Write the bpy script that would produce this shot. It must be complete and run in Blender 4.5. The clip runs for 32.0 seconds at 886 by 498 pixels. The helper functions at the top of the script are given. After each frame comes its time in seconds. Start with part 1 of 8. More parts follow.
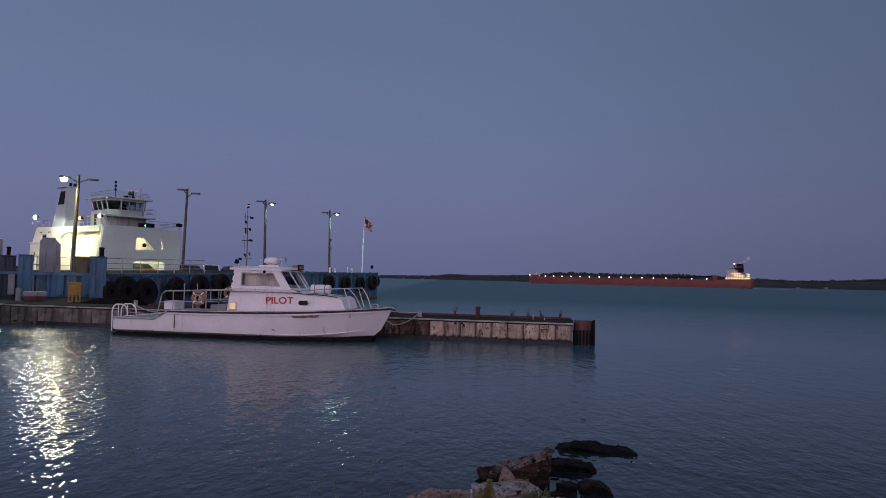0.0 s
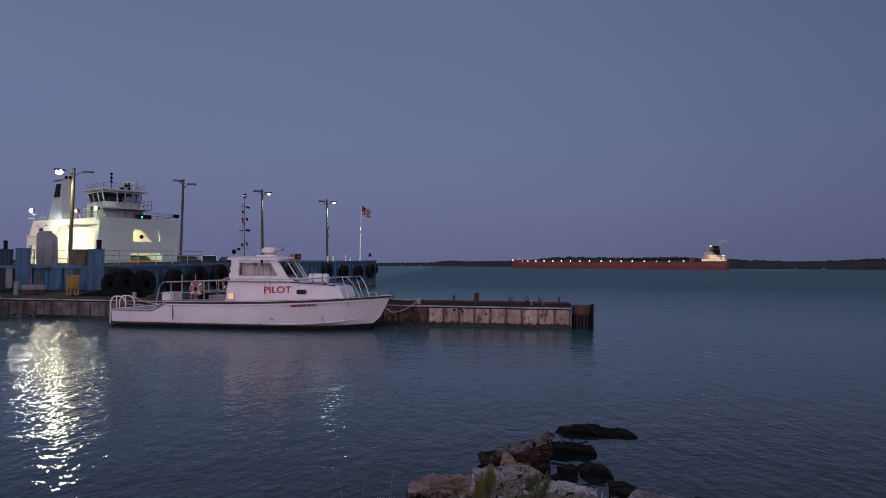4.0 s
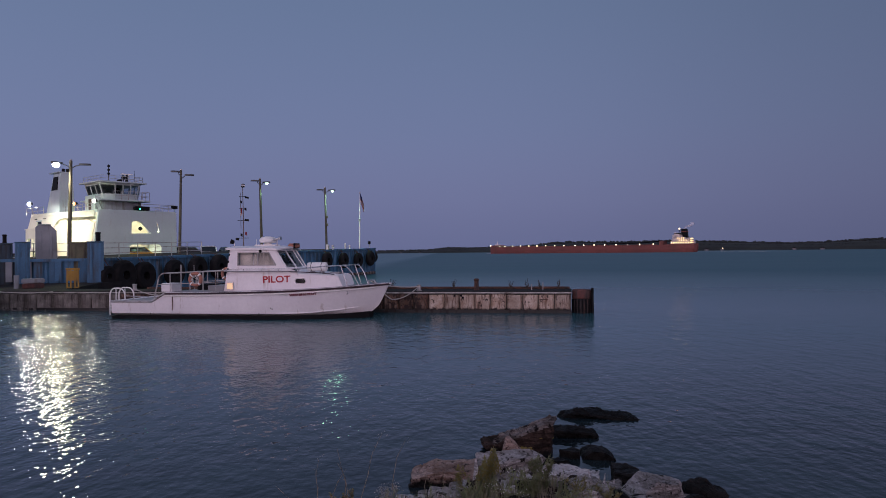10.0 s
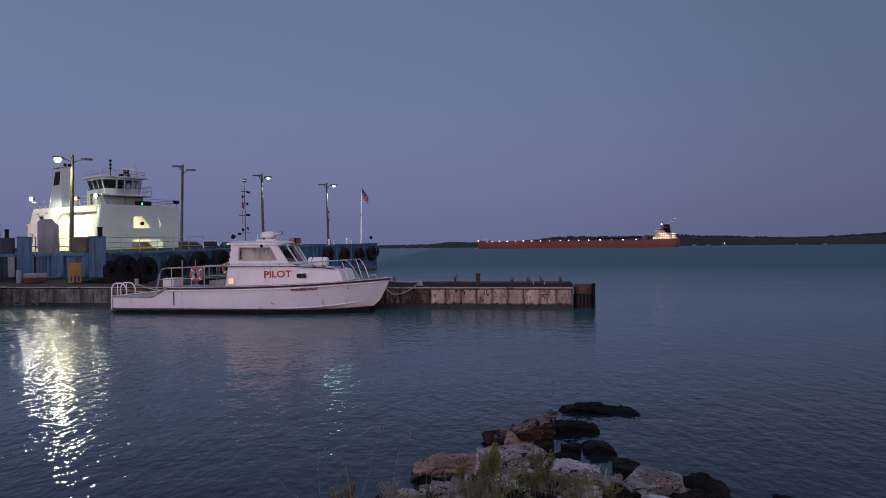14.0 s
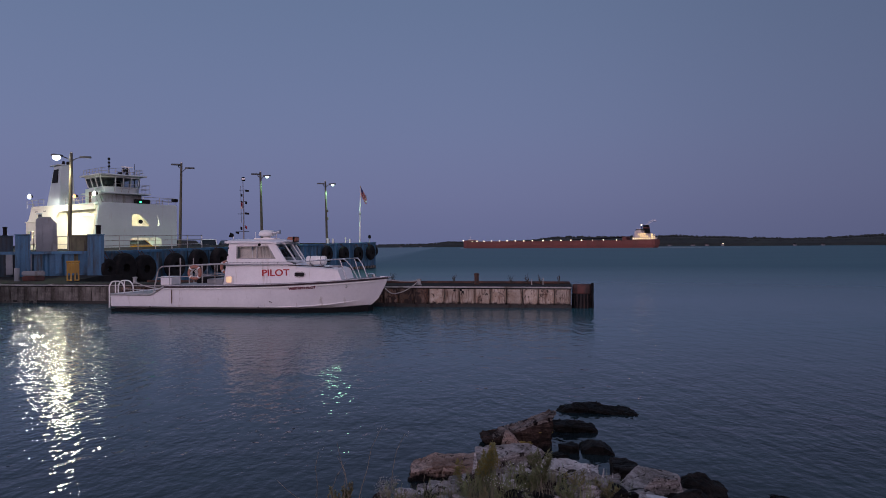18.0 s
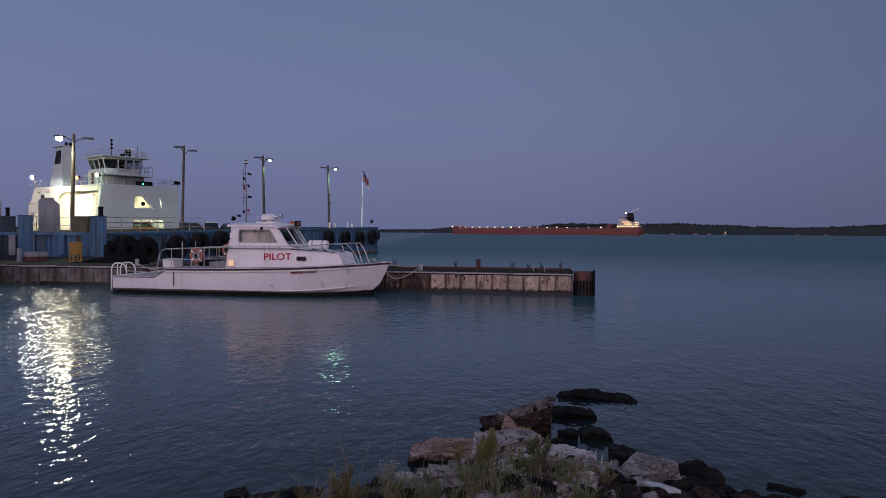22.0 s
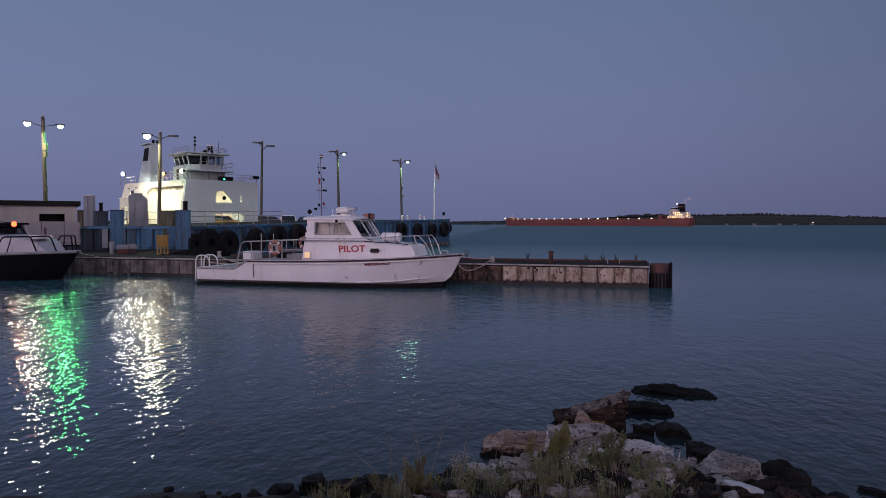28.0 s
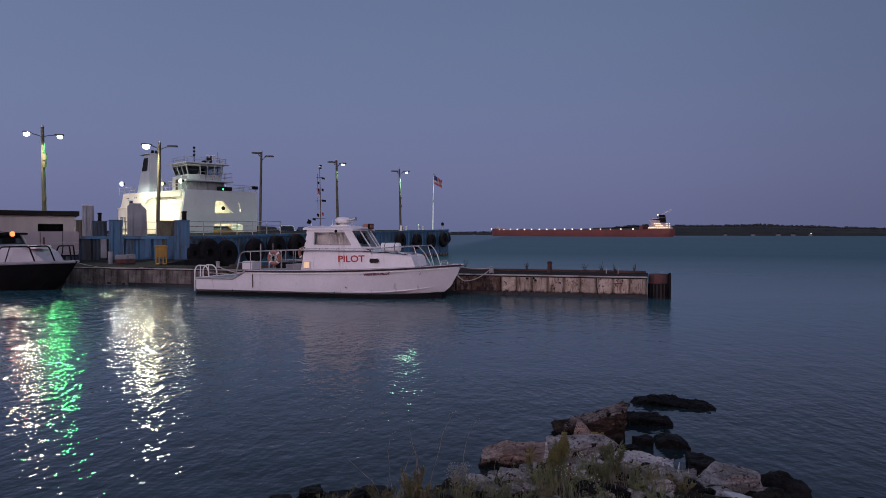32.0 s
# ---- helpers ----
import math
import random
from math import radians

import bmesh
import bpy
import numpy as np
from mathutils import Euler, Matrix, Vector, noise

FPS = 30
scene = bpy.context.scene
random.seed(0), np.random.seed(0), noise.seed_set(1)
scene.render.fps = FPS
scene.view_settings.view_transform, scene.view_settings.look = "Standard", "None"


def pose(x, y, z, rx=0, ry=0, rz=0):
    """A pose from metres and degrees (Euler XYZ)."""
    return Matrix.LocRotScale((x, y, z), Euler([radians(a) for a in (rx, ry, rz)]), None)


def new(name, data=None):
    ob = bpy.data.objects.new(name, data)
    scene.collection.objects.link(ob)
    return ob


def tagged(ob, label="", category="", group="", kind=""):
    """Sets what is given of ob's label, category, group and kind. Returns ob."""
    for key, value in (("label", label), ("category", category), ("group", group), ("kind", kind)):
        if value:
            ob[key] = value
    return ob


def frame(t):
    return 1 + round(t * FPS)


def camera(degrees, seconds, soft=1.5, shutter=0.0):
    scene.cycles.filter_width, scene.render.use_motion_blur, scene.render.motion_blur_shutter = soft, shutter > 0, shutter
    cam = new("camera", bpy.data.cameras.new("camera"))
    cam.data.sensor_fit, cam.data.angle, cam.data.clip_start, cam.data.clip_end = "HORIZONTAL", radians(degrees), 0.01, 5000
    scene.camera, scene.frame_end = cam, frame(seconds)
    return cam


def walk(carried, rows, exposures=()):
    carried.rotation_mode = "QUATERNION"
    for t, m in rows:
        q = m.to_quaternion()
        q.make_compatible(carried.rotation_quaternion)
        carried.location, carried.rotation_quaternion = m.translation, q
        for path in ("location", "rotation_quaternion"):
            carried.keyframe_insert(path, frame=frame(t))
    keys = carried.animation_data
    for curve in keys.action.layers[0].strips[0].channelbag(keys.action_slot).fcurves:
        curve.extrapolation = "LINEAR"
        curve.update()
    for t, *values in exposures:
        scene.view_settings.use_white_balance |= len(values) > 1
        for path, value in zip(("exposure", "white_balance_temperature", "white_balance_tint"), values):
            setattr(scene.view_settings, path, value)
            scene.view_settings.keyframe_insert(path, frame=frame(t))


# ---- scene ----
cam = camera(64.27, 32.0, soft=0.8)
walk(cam, [
    (0, pose(0, 0, 2.3, 92.42, -1.35, 0.08)), (0.5, pose(0, 0, 2.3, 92.27, -1.39, 0.08)), (1, pose(0, 0, 2.3, 91.85, -1.19, 0.05)),
    (1.5, pose(0, 0, 2.3, 91.83, -0.33, 0.05)), (2, pose(0, 0, 2.3, 91.82, 0.09, -0.00)), (2.5, pose(0, 0, 2.3, 91.88, -0.31, -0.05)),
    (3, pose(0, 0, 2.3, 91.81, -0.74, -0.07)), (3.5, pose(0, 0, 2.3, 91.65, -0.56, -0.09)), (5.5, pose(0, 0, 2.3, 90.45, -0.20, -0.02)),
    (6, pose(0, 0, 2.3, 90.43, -0.13, -0.06)), (6.5, pose(0, 0, 2.3, 89.93, -0.37, -0.05)), (7, pose(0, 0, 2.3, 89.87, -0.29, -0.07)),
    (7.5, pose(0, 0, 2.3, 90.09, 0.35, -0.10)), (8, pose(0, 0, 2.3, 90.34, 0.37, -0.13)), (8.5, pose(0, 0, 2.3, 90.35, 0.29, -0.11)),
    (9, pose(0, 0, 2.3, 90.39, 0.53, -0.10)), (9.5, pose(0, 0, 2.3, 90.43, 0.44, -0.10)), (10, pose(0, 0, 2.3, 90.25, 0.58, -0.11)),
    (10.5, pose(0, 0, 2.3, 90.21, 0.92, -0.10)), (11, pose(0, 0, 2.3, 90.13, 1.11, -0.09)), (11.5, pose(0, 0, 2.3, 90.17, 1.03, -0.06)),
    (12, pose(0, 0, 2.3, 90.29, 0.91, -0.03)), (12.5, pose(0, 0, 2.3, 90.29, 0.88, -0.02)), (13, pose(0, 0, 2.3, 90.08, 0.70, 0.00)),
    (13.5, pose(0, 0, 2.3, 89.97, 0.56, 0.03)), (14, pose(0, 0, 2.3, 89.84, 0.56, 0.02)), (14.5, pose(0, 0, 2.3, 89.22, -0.01, 0.06)),
    (16.5, pose(0, 0, 2.3, 89.48, 0.43, -0.00)), (17, pose(0, 0, 2.3, 89.63, 1.01, -0.07)), (17.5, pose(0, 0, 2.3, 89.75, 0.60, -0.09)),
    (18, pose(0, 0, 2.3, 89.79, 0.33, -0.09)), (18.5, pose(0, 0, 2.3, 89.59, -0.37, -0.05)), (19, pose(0, 0, 2.3, 89.52, -0.64, -0.02)),
    (19.5, pose(0, 0, 2.3, 89.65, -0.24, -0.06)), (20, pose(0, 0, 2.3, 89.80, 0.89, -0.07)), (20.5, pose(0, 0, 2.3, 89.67, 0.56, -0.04)),
    (21, pose(0, 0, 2.3, 89.07, -0.54, 0.05)), (21.5, pose(0, 0, 2.3, 88.78, -0.57, 0.04)), (22, pose(0, 0, 2.3, 88.62, -0.34, 0.08)),
    (22.5, pose(0, 0, 2.3, 88.60, -0.52, 0.10)), (23, pose(0, 0, 2.3, 88.50, -0.39, 0.11)), (23.5, pose(0, 0, 2.3, 88.49, -0.30, 0.14)),
    (24, pose(0, 0, 2.3, 88.53, -0.20, 0.28)), (24.4, pose(0, 0, 2.3, 88.71, -0.55, 1.25)), (24.5, pose(0, 0, 2.3, 88.67, -0.35, 3.04)),
    (24.6, pose(0, 0, 2.3, 89.15, -1.01, 3.82)), (25, pose(0, 0, 2.3, 88.65, -0.57, 4.97)), (25.5, pose(0, 0, 2.3, 88.27, -0.72, 5.93)),
    (27.5, pose(0, 0, 2.3, 87.83, 0.06, 5.86)), (28, pose(0, 0, 2.3, 87.95, -0.03, 5.91)), (28.5, pose(0, 0, 2.3, 88.27, 0.03, 5.91)),
    (29, pose(0, 0, 2.3, 88.33, 0.08, 5.89)), (29.5, pose(0, 0, 2.3, 88.45, 0.27, 5.86)), (30, pose(0, 0, 2.3, 88.62, 0.26, 5.83)),
    (30.5, pose(0, 0, 2.3, 88.79, -0.15, 5.81)), (31, pose(0, 0, 2.3, 88.94, 0.22, 5.76)), (31.5, pose(0, 0, 2.3, 88.70, -0.61, 5.82)),
    (32, pose(0, 0, 2.3, 88.79, -0.09, 5.81)),
], [(0, -0.09), (3, -0.10), (6, -0.11), (6.9, 0.06), (9, 0.07), (13, 0.06), (18, 0.03), (24, 0.0), (32, 0.0)])

# ---- world: dusk sky, afterglow behind the viewer ----
world = bpy.data.worlds.new("dusk_sky")
scene.world = world
world.use_nodes = True
wn, wl = world.node_tree.nodes, world.node_tree.links
wn.clear()
w_out = wn.new("ShaderNodeOutputWorld")
w_bg = wn.new("ShaderNodeBackground")
w_tc = wn.new("ShaderNodeTexCoord")
w_sep = wn.new("ShaderNodeSeparateXYZ")
wl.new(w_tc.outputs["Generated"], w_sep.inputs[0])


def sky_ramp(stops):
    r = wn.new("ShaderNodeValToRGB")
    r.color_ramp.interpolation = "B_SPLINE"
    el = r.color_ramp.elements
    while len(el) < len(stops):
        el.new(0.5)
    for e, (p, c) in zip(el, stops):
        e.position, e.color = p, (*c, 1)
    wl.new(w_sep.outputs["Z"], r.inputs[0])
    return r


SKY_EAST = sky_ramp([(0.0, (0.106, 0.120, 0.230)), (0.07, (0.134, 0.146, 0.267)), (0.17, (0.134, 0.166, 0.292)),
                     (0.34, (0.107, 0.149, 0.257)), (0.62, (0.096, 0.137, 0.232)), (1.0, (0.12, 0.17, 0.27))])
SKY_WEST = sky_ramp([(0.0, (0.77, 0.54, 0.63)), (0.10, (0.735, 0.52, 0.63)), (0.30, (0.58, 0.46, 0.58)),
                     (0.60, (0.20, 0.20, 0.30)), (1.0, (0.06, 0.085, 0.14))])
w_map = wn.new("ShaderNodeMapRange")
w_map.interpolation_type = "SMOOTHSTEP"
w_map.inputs["From Min"].default_value = 0.35
w_map.inputs["From Max"].default_value = -0.9
wl.new(w_sep.outputs["Y"], w_map.inputs["Value"])
w_mix = wn.new("ShaderNodeMix")
w_mix.data_type = "RGBA"
wl.new(w_map.outputs[0], w_mix.inputs["Factor"])
wl.new(SKY_EAST.outputs[0], w_mix.inputs["A"])
w_glow = wn.new("ShaderNodeVectorMath")
w_glow.operation = "SCALE"
w_glow.inputs["Scale"].default_value = 2.15
wl.new(SKY_WEST.outputs[0], w_glow.inputs[0])
wl.new(w_glow.outputs[0], w_mix.inputs["B"])
# the sky is a little lighter towards the south-west side
w_side = wn.new("ShaderNodeMapRange")
w_side.inputs["From Min"].default_value, w_side.inputs["From Max"].default_value = -0.6, 0.6
wl.new(w_sep.outputs["X"], w_side.inputs["Value"])
w_arch = wn.new("ShaderNodeFloatCurve")
w_arch.mapping.use_clip = False
w_curve = w_arch.mapping.curves[0].points
w_curve[0].location, w_curve[1].location = (0.0, 0.93), (1.0, 0.62)
for spot in ((0.12, 0.90), (0.37, 0.875), (0.62, 0.83), (0.87, 0.69)):
    w_curve.new(*spot)
w_arch.mapping.update()
wl.new(w_side.outputs[0], w_arch.inputs["Value"])
w_gain = wn.new("ShaderNodeMath")
w_gain.operation = "MULTIPLY"
w_gain.inputs[1].default_value = 1.33
wl.new(w_arch.outputs[0], w_gain.inputs[0])
wl.new(w_gain.outputs[0], w_bg.inputs["Strength"])
wl.new(w_mix.outputs["Result"], w_bg.inputs["Color"])
wl.new(w_bg.outputs[0], w_out.inputs[0])


def lamp(name, place, power, colour, radius=0.35, hooded=False):
    """A lit lamp; a hooded one throws its light downwards and outwards."""
    data = bpy.data.lights.new(name, "SPOT" if hooded else "POINT")
    if hooded:
        data.spot_size, data.spot_blend = radians(172), 0.25
    data.energy, data.color, data.shadow_soft_size = power, colour, radius
    ob = new(name, data)
    ob.location = Vector(place) - Vector((0, 0, 0.45))
    return ob


def at(bearing, distance, z):
    """A place by its bearing from the shore stand, in degrees to the right of due ahead."""
    a = radians(bearing)
    return Vector((distance * math.sin(a), distance * math.cos(a), z))


# the harbour's lamps that are lit
WARM, WHITE, MERCURY, GREEN = (1.0, 0.84, 0.62), (1.0, 0.89, 0.58), (0.46, 1.0, 0.60), (0.13, 1.0, 0.22)
LAMP_POST_1, LAMP_POST_3, LAMP_POST_4 = at(-28.55, 53.6, 8.35), at(-13.91, 65.7, 8.6), at(-8.80, 72.8, 8.55)
LAMP_POST_0L, LAMP_POST_0R = at(-36.27, 65, 10.15), at(-34.30, 66, 10.20)
FERRY_FLOOD = at(-30.45, 75.6, 8.1)
lamp("lamp_post_light", LAMP_POST_1, 900, WHITE, hooded=True)
lamp("lamp_post_light", LAMP_POST_3, 150, MERCURY, hooded=True)
lamp("lamp_post_light", LAMP_POST_4, 640, MERCURY, hooded=True)
lamp("lamp_post_light", LAMP_POST_0L, 1100, WARM, hooded=True)
lamp("lamp_post_light", LAMP_POST_0R, 1350, GREEN, hooded=True)
lamp("ferry_flood_light", FERRY_FLOOD, 1350, (1.0, 0.95, 0.86), hooded=True)


# ---- materials ----
def node(nt, kind, **values):
    n = nt.nodes.new(kind)
    for key, value in values.items():
        n.inputs[key.replace("_", " ")].default_value = value
    return n


def noise_tex(nt, vec, scale, detail=4.0, rough=0.55, stretch=None):
    n = node(nt, "ShaderNodeTexNoise", Scale=scale, Detail=detail, Roughness=rough)
    if stretch:
        m = nt.nodes.new("ShaderNodeMapping")
        m.inputs["Scale"].default_value = stretch
        nt.links.new(vec, m.inputs["Vector"])
        vec = m.outputs[0]
    nt.links.new(vec, n.inputs["Vector"])
    return n.outputs["Fac"]


def span(nt, value, lo, hi, a=0.0, b=1.0):
    n = nt.nodes.new("ShaderNodeMapRange")
    for key, v in (("From Min", lo), ("From Max", hi), ("To Min", a), ("To Max", b)):
        n.inputs[key].default_value = v
    nt.links.new(value, n.inputs["Value"])
    return n.outputs[0]


def blend(nt, fac, a, b, mode="MIX"):
    n = nt.nodes.new("ShaderNodeMix")
    n.data_type, n.blend_type = "RGBA", mode
    for key, v in (("Factor", fac), ("A", a), ("B", b)):
        if isinstance(v, (tuple, float, int)):
            n.inputs[key].default_value = (*v, 1) if isinstance(v, tuple) else v
        else:
            nt.links.new(v, n.inputs[key])
    return n.outputs["Result"]


def surf(name, a, b=None, rough=0.6, metal=0.0, scale=1.5, fine=25.0, bump=0.004, stain=None, amount=0.5, stain_scale=1.2,
         streak=False, vary=0.0, grit=None, spec=0.5, wet=None):
    """A painted, stony or metal surface: two tones, fine grain, stains or running rust, uneven gloss."""
    mt = bpy.data.materials.new(name)
    mt.use_nodes = True
    nt = mt.node_tree
    p = nt.nodes["Principled BSDF"]
    vec = nt.nodes.new("ShaderNodeTexCoord").outputs["Object"]
    b = b or tuple(v * 0.82 for v in a)
    if vary:
        info = nt.nodes.new("ShaderNodeObjectInfo")
        add = nt.nodes.new("ShaderNodeVectorMath")
        add.operation = "MULTIPLY_ADD"
        nt.links.new(info.outputs["Random"], add.inputs[0])
        add.inputs[1].default_value = (37.0, 53.0, 71.0)
        nt.links.new(vec, add.inputs[2])
        vec = add.outputs[0]
    big = noise_tex(nt, vec, scale)
    grain = noise_tex(nt, vec, fine, 6.0, 0.65)
    col = blend(nt, span(nt, big, 0.35, 0.65), a, b)
    g = grit if grit is not None else (0.22 if bump >= 0.005 else 0.05)
    shade = blend(nt, span(nt, grain, 0.3, 0.7), (1 - g,) * 3, (1 + g * 0.6,) * 3)
    col = blend(nt, 1.0, col, shade, "MULTIPLY")
    if vary:
        tone = blend(nt, info.outputs["Random"], (1 - vary,) * 3, (1 + vary * 0.6,) * 3)
        col = blend(nt, 1.0, col, tone, "MULTIPLY")
    if stain:
        s = noise_tex(nt, vec, stain_scale, 7.0, 0.7, (2.2, 2.2, 0.28) if streak else None)
        col = blend(nt, span(nt, s, 0.62 - 0.28 * amount, 0.72 - 0.18 * amount), col, stain)
    if wet is not None:   # dark wet stone up to an uneven line above the lake
        geo = nt.nodes.new("ShaderNodeNewGeometry")
        sep = nt.nodes.new("ShaderNodeSeparateXYZ")
        nt.links.new(geo.outputs["Position"], sep.inputs[0])
        line = nt.nodes.new("ShaderNodeMath")
        line.operation = "MULTIPLY_ADD"
        nt.links.new(big, line.inputs[0])
        line.inputs[1].default_value = 0.34
        nt.links.new(sep.outputs["Z"], line.inputs[2])
        col = blend(nt, span(nt, line.outputs[0], wet + 0.15, wet + 0.21), (0.016, 0.012, 0.010), col)
    nt.links.new(col, p.inputs["Base Color"])
    nt.links.new(span(nt, grain, 0.3, 0.7, max(0.04, rough - 0.12), min(1.0, rough + 0.12)), p.inputs["Roughness"])
    p.inputs["Metallic"].default_value = metal
    p.inputs["Specular IOR Level"].default_value = spec
    if bump:
        bp = node(nt, "ShaderNodeBump", Strength=0.8, Distance=bump)
        mixed = nt.nodes.new("ShaderNodeMath")
        mixed.operation = "ADD"
        nt.links.new(grain, mixed.inputs[0])
        nt.links.new(big, mixed.inputs[1])
        nt.links.new(mixed.outputs[0], bp.inputs["Height"])
        nt.links.new(bp.outputs[0], p.inputs["Normal"])
    return mt


def rock(name, light, mid, dark, cover, rough=0.88):
    """Weathered stone: patches of two tones, black lichen and dirt with ragged edges, grit, and a wet band along the lake."""
    mt = bpy.data.materials.new(name)
    mt.use_nodes = True
    nt = mt.node_tree
    p = nt.nodes["Principled BSDF"]
    info = nt.nodes.new("ShaderNodeObjectInfo")
    shift = nt.nodes.new("ShaderNodeVectorMath")
    shift.operation = "MULTIPLY_ADD"
    nt.links.new(info.outputs["Random"], shift.inputs[0])
    shift.inputs[1].default_value = (37.0, 53.0, 71.0)
    geo = nt.nodes.new("ShaderNodeNewGeometry")
    nt.links.new(geo.outputs["Position"], shift.inputs[2])
    vec = shift.outputs[0]
    big = noise_tex(nt, vec, 4.5, 5.0, 0.65)
    beds = noise_tex(nt, vec, 7.0, 5.0, 0.7, (0.5, 0.5, 4.0))
    spots = noise_tex(nt, vec, 16.0, 6.0, 0.72)
    grit = noise_tex(nt, vec, 75.0, 4.0, 0.7)
    col = blend(nt, span(nt, beds, 0.40, 0.60), light, mid)
    col = blend(nt, span(nt, big, cover + 0.04, cover + 0.16), col, mid)
    col = blend(nt, span(nt, spots, 0.66 - 0.2 * cover, 0.72 - 0.2 * cover), col, dark)
    col = blend(nt, 1.0, col, blend(nt, span(nt, grit, 0.3, 0.7), (0.55,) * 3, (1.3,) * 3), "MULTIPLY")
    col = blend(nt, 1.0, col, blend(nt, info.outputs["Random"], (0.78,) * 3, (1.12,) * 3), "MULTIPLY")
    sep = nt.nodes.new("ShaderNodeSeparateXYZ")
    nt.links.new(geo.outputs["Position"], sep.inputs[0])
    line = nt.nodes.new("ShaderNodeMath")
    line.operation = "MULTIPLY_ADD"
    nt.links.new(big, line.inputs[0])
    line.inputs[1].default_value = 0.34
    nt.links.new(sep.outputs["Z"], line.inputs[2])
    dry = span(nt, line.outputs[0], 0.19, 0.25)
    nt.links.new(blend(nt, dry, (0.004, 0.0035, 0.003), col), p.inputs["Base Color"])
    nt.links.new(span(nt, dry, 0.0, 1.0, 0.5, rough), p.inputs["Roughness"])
    p.inputs["Specular IOR Level"].default_value = 0.12
    bp = node(nt, "ShaderNodeBump", Strength=0.9, Distance=0.012)
    both = nt.nodes.new("ShaderNodeMath")
    both.operation = "ADD"
    nt.links.new(spots, both.inputs[0])
    nt.links.new(grit, both.inputs[1])
    nt.links.new(both.outputs[0], bp.inputs["Height"])
    nt.links.new(bp.outputs[0], p.inputs["Normal"])
    return mt


def rusty_piles(name, pale=(0.50, 0.42, 0.345), tan=(0.34, 0.245, 0.18), loss=0.0):
    """Old pale paint on sheet piles: rust running down it, blotches eaten through, a dark ragged foot."""
    mt = bpy.data.materials.new(name)
    mt.use_nodes = True
    nt = mt.node_tree
    p = nt.nodes["Principled BSDF"]
    info = nt.nodes.new("ShaderNodeObjectInfo")
    shift = nt.nodes.new("ShaderNodeVectorMath")
    shift.operation = "MULTIPLY_ADD"
    nt.links.new(info.outputs["Random"], shift.inputs[0])
    shift.inputs[1].default_value = (37.0, 53.0, 0.0)
    co = nt.nodes.new("ShaderNodeTexCoord").outputs["Object"]
    nt.links.new(co, shift.inputs[2])
    vec = shift.outputs[0]
    runs = noise_tex(nt, vec, 5.0, 6.0, 0.7, (2.4, 2.4, 0.35))
    blots = noise_tex(nt, vec, 3.2, 7.0, 0.72)
    eaten = noise_tex(nt, vec, 6.5, 6.0, 0.7, (1.0, 1.0, 0.6))
    grain = noise_tex(nt, vec, 40.0, 5.0, 0.7)
    col = blend(nt, span(nt, blots, 0.38, 0.62), pale, tan)
    col = blend(nt, span(nt, runs, 0.50 - loss, 0.64 - loss), col, (0.135, 0.070, 0.045))
    col = blend(nt, span(nt, eaten, 0.57 - loss, 0.62 - loss), col, (0.030, 0.017, 0.013))
    col = blend(nt, 1.0, col, blend(nt, span(nt, grain, 0.3, 0.7), (0.72,) * 3, (1.18,) * 3), "MULTIPLY")
    col = blend(nt, 1.0, col, blend(nt, info.outputs["Random"], (0.62,) * 3, (1.15,) * 3), "MULTIPLY")
    sep = nt.nodes.new("ShaderNodeSeparateXYZ")
    nt.links.new(co, sep.inputs[0])
    foot = nt.nodes.new("ShaderNodeMath")
    foot.operation = "MULTIPLY_ADD"
    nt.links.new(eaten, foot.inputs[0])
    foot.inputs[1].default_value = -0.42
    nt.links.new(sep.outputs["Z"], foot.inputs[2])
    nt.links.new(blend(nt, span(nt, foot.outputs[0], -0.17, -0.10), (0.018, 0.012, 0.010), col), p.inputs["Base Color"])
    p.inputs["Roughness"].default_value = 0.88
    bp = node(nt, "ShaderNodeBump", Strength=0.9, Distance=0.014)
    nt.links.new(eaten, bp.inputs["Height"])
    nt.links.new(bp.outputs[0], p.inputs["Normal"])
    return mt


def glow(name, colour, strength):
    mt = bpy.data.materials.new(name)
    mt.use_nodes = True
    p = mt.node_tree.nodes["Principled BSDF"]
    p.inputs["Base Color"].default_value = (*colour, 1)
    p.inputs["Emission Color"].default_value = (*colour, 1)
    p.inputs["Emission Strength"].default_value = strength
    return mt


def glass(name, tint=(0.75, 0.82, 0.85)):
    mt = bpy.data.materials.new(name)
    mt.use_nodes = True
    p = mt.node_tree.nodes["Principled BSDF"]
    p.inputs["Base Color"].default_value = (*tint, 1)
    p.inputs["Roughness"].default_value = 0.03
    p.inputs["IOR"].default_value = 1.08
    p.inputs["Specular IOR Level"].default_value = 1.0
    p.inputs["Transmission Weight"].default_value = 1.0
    return mt


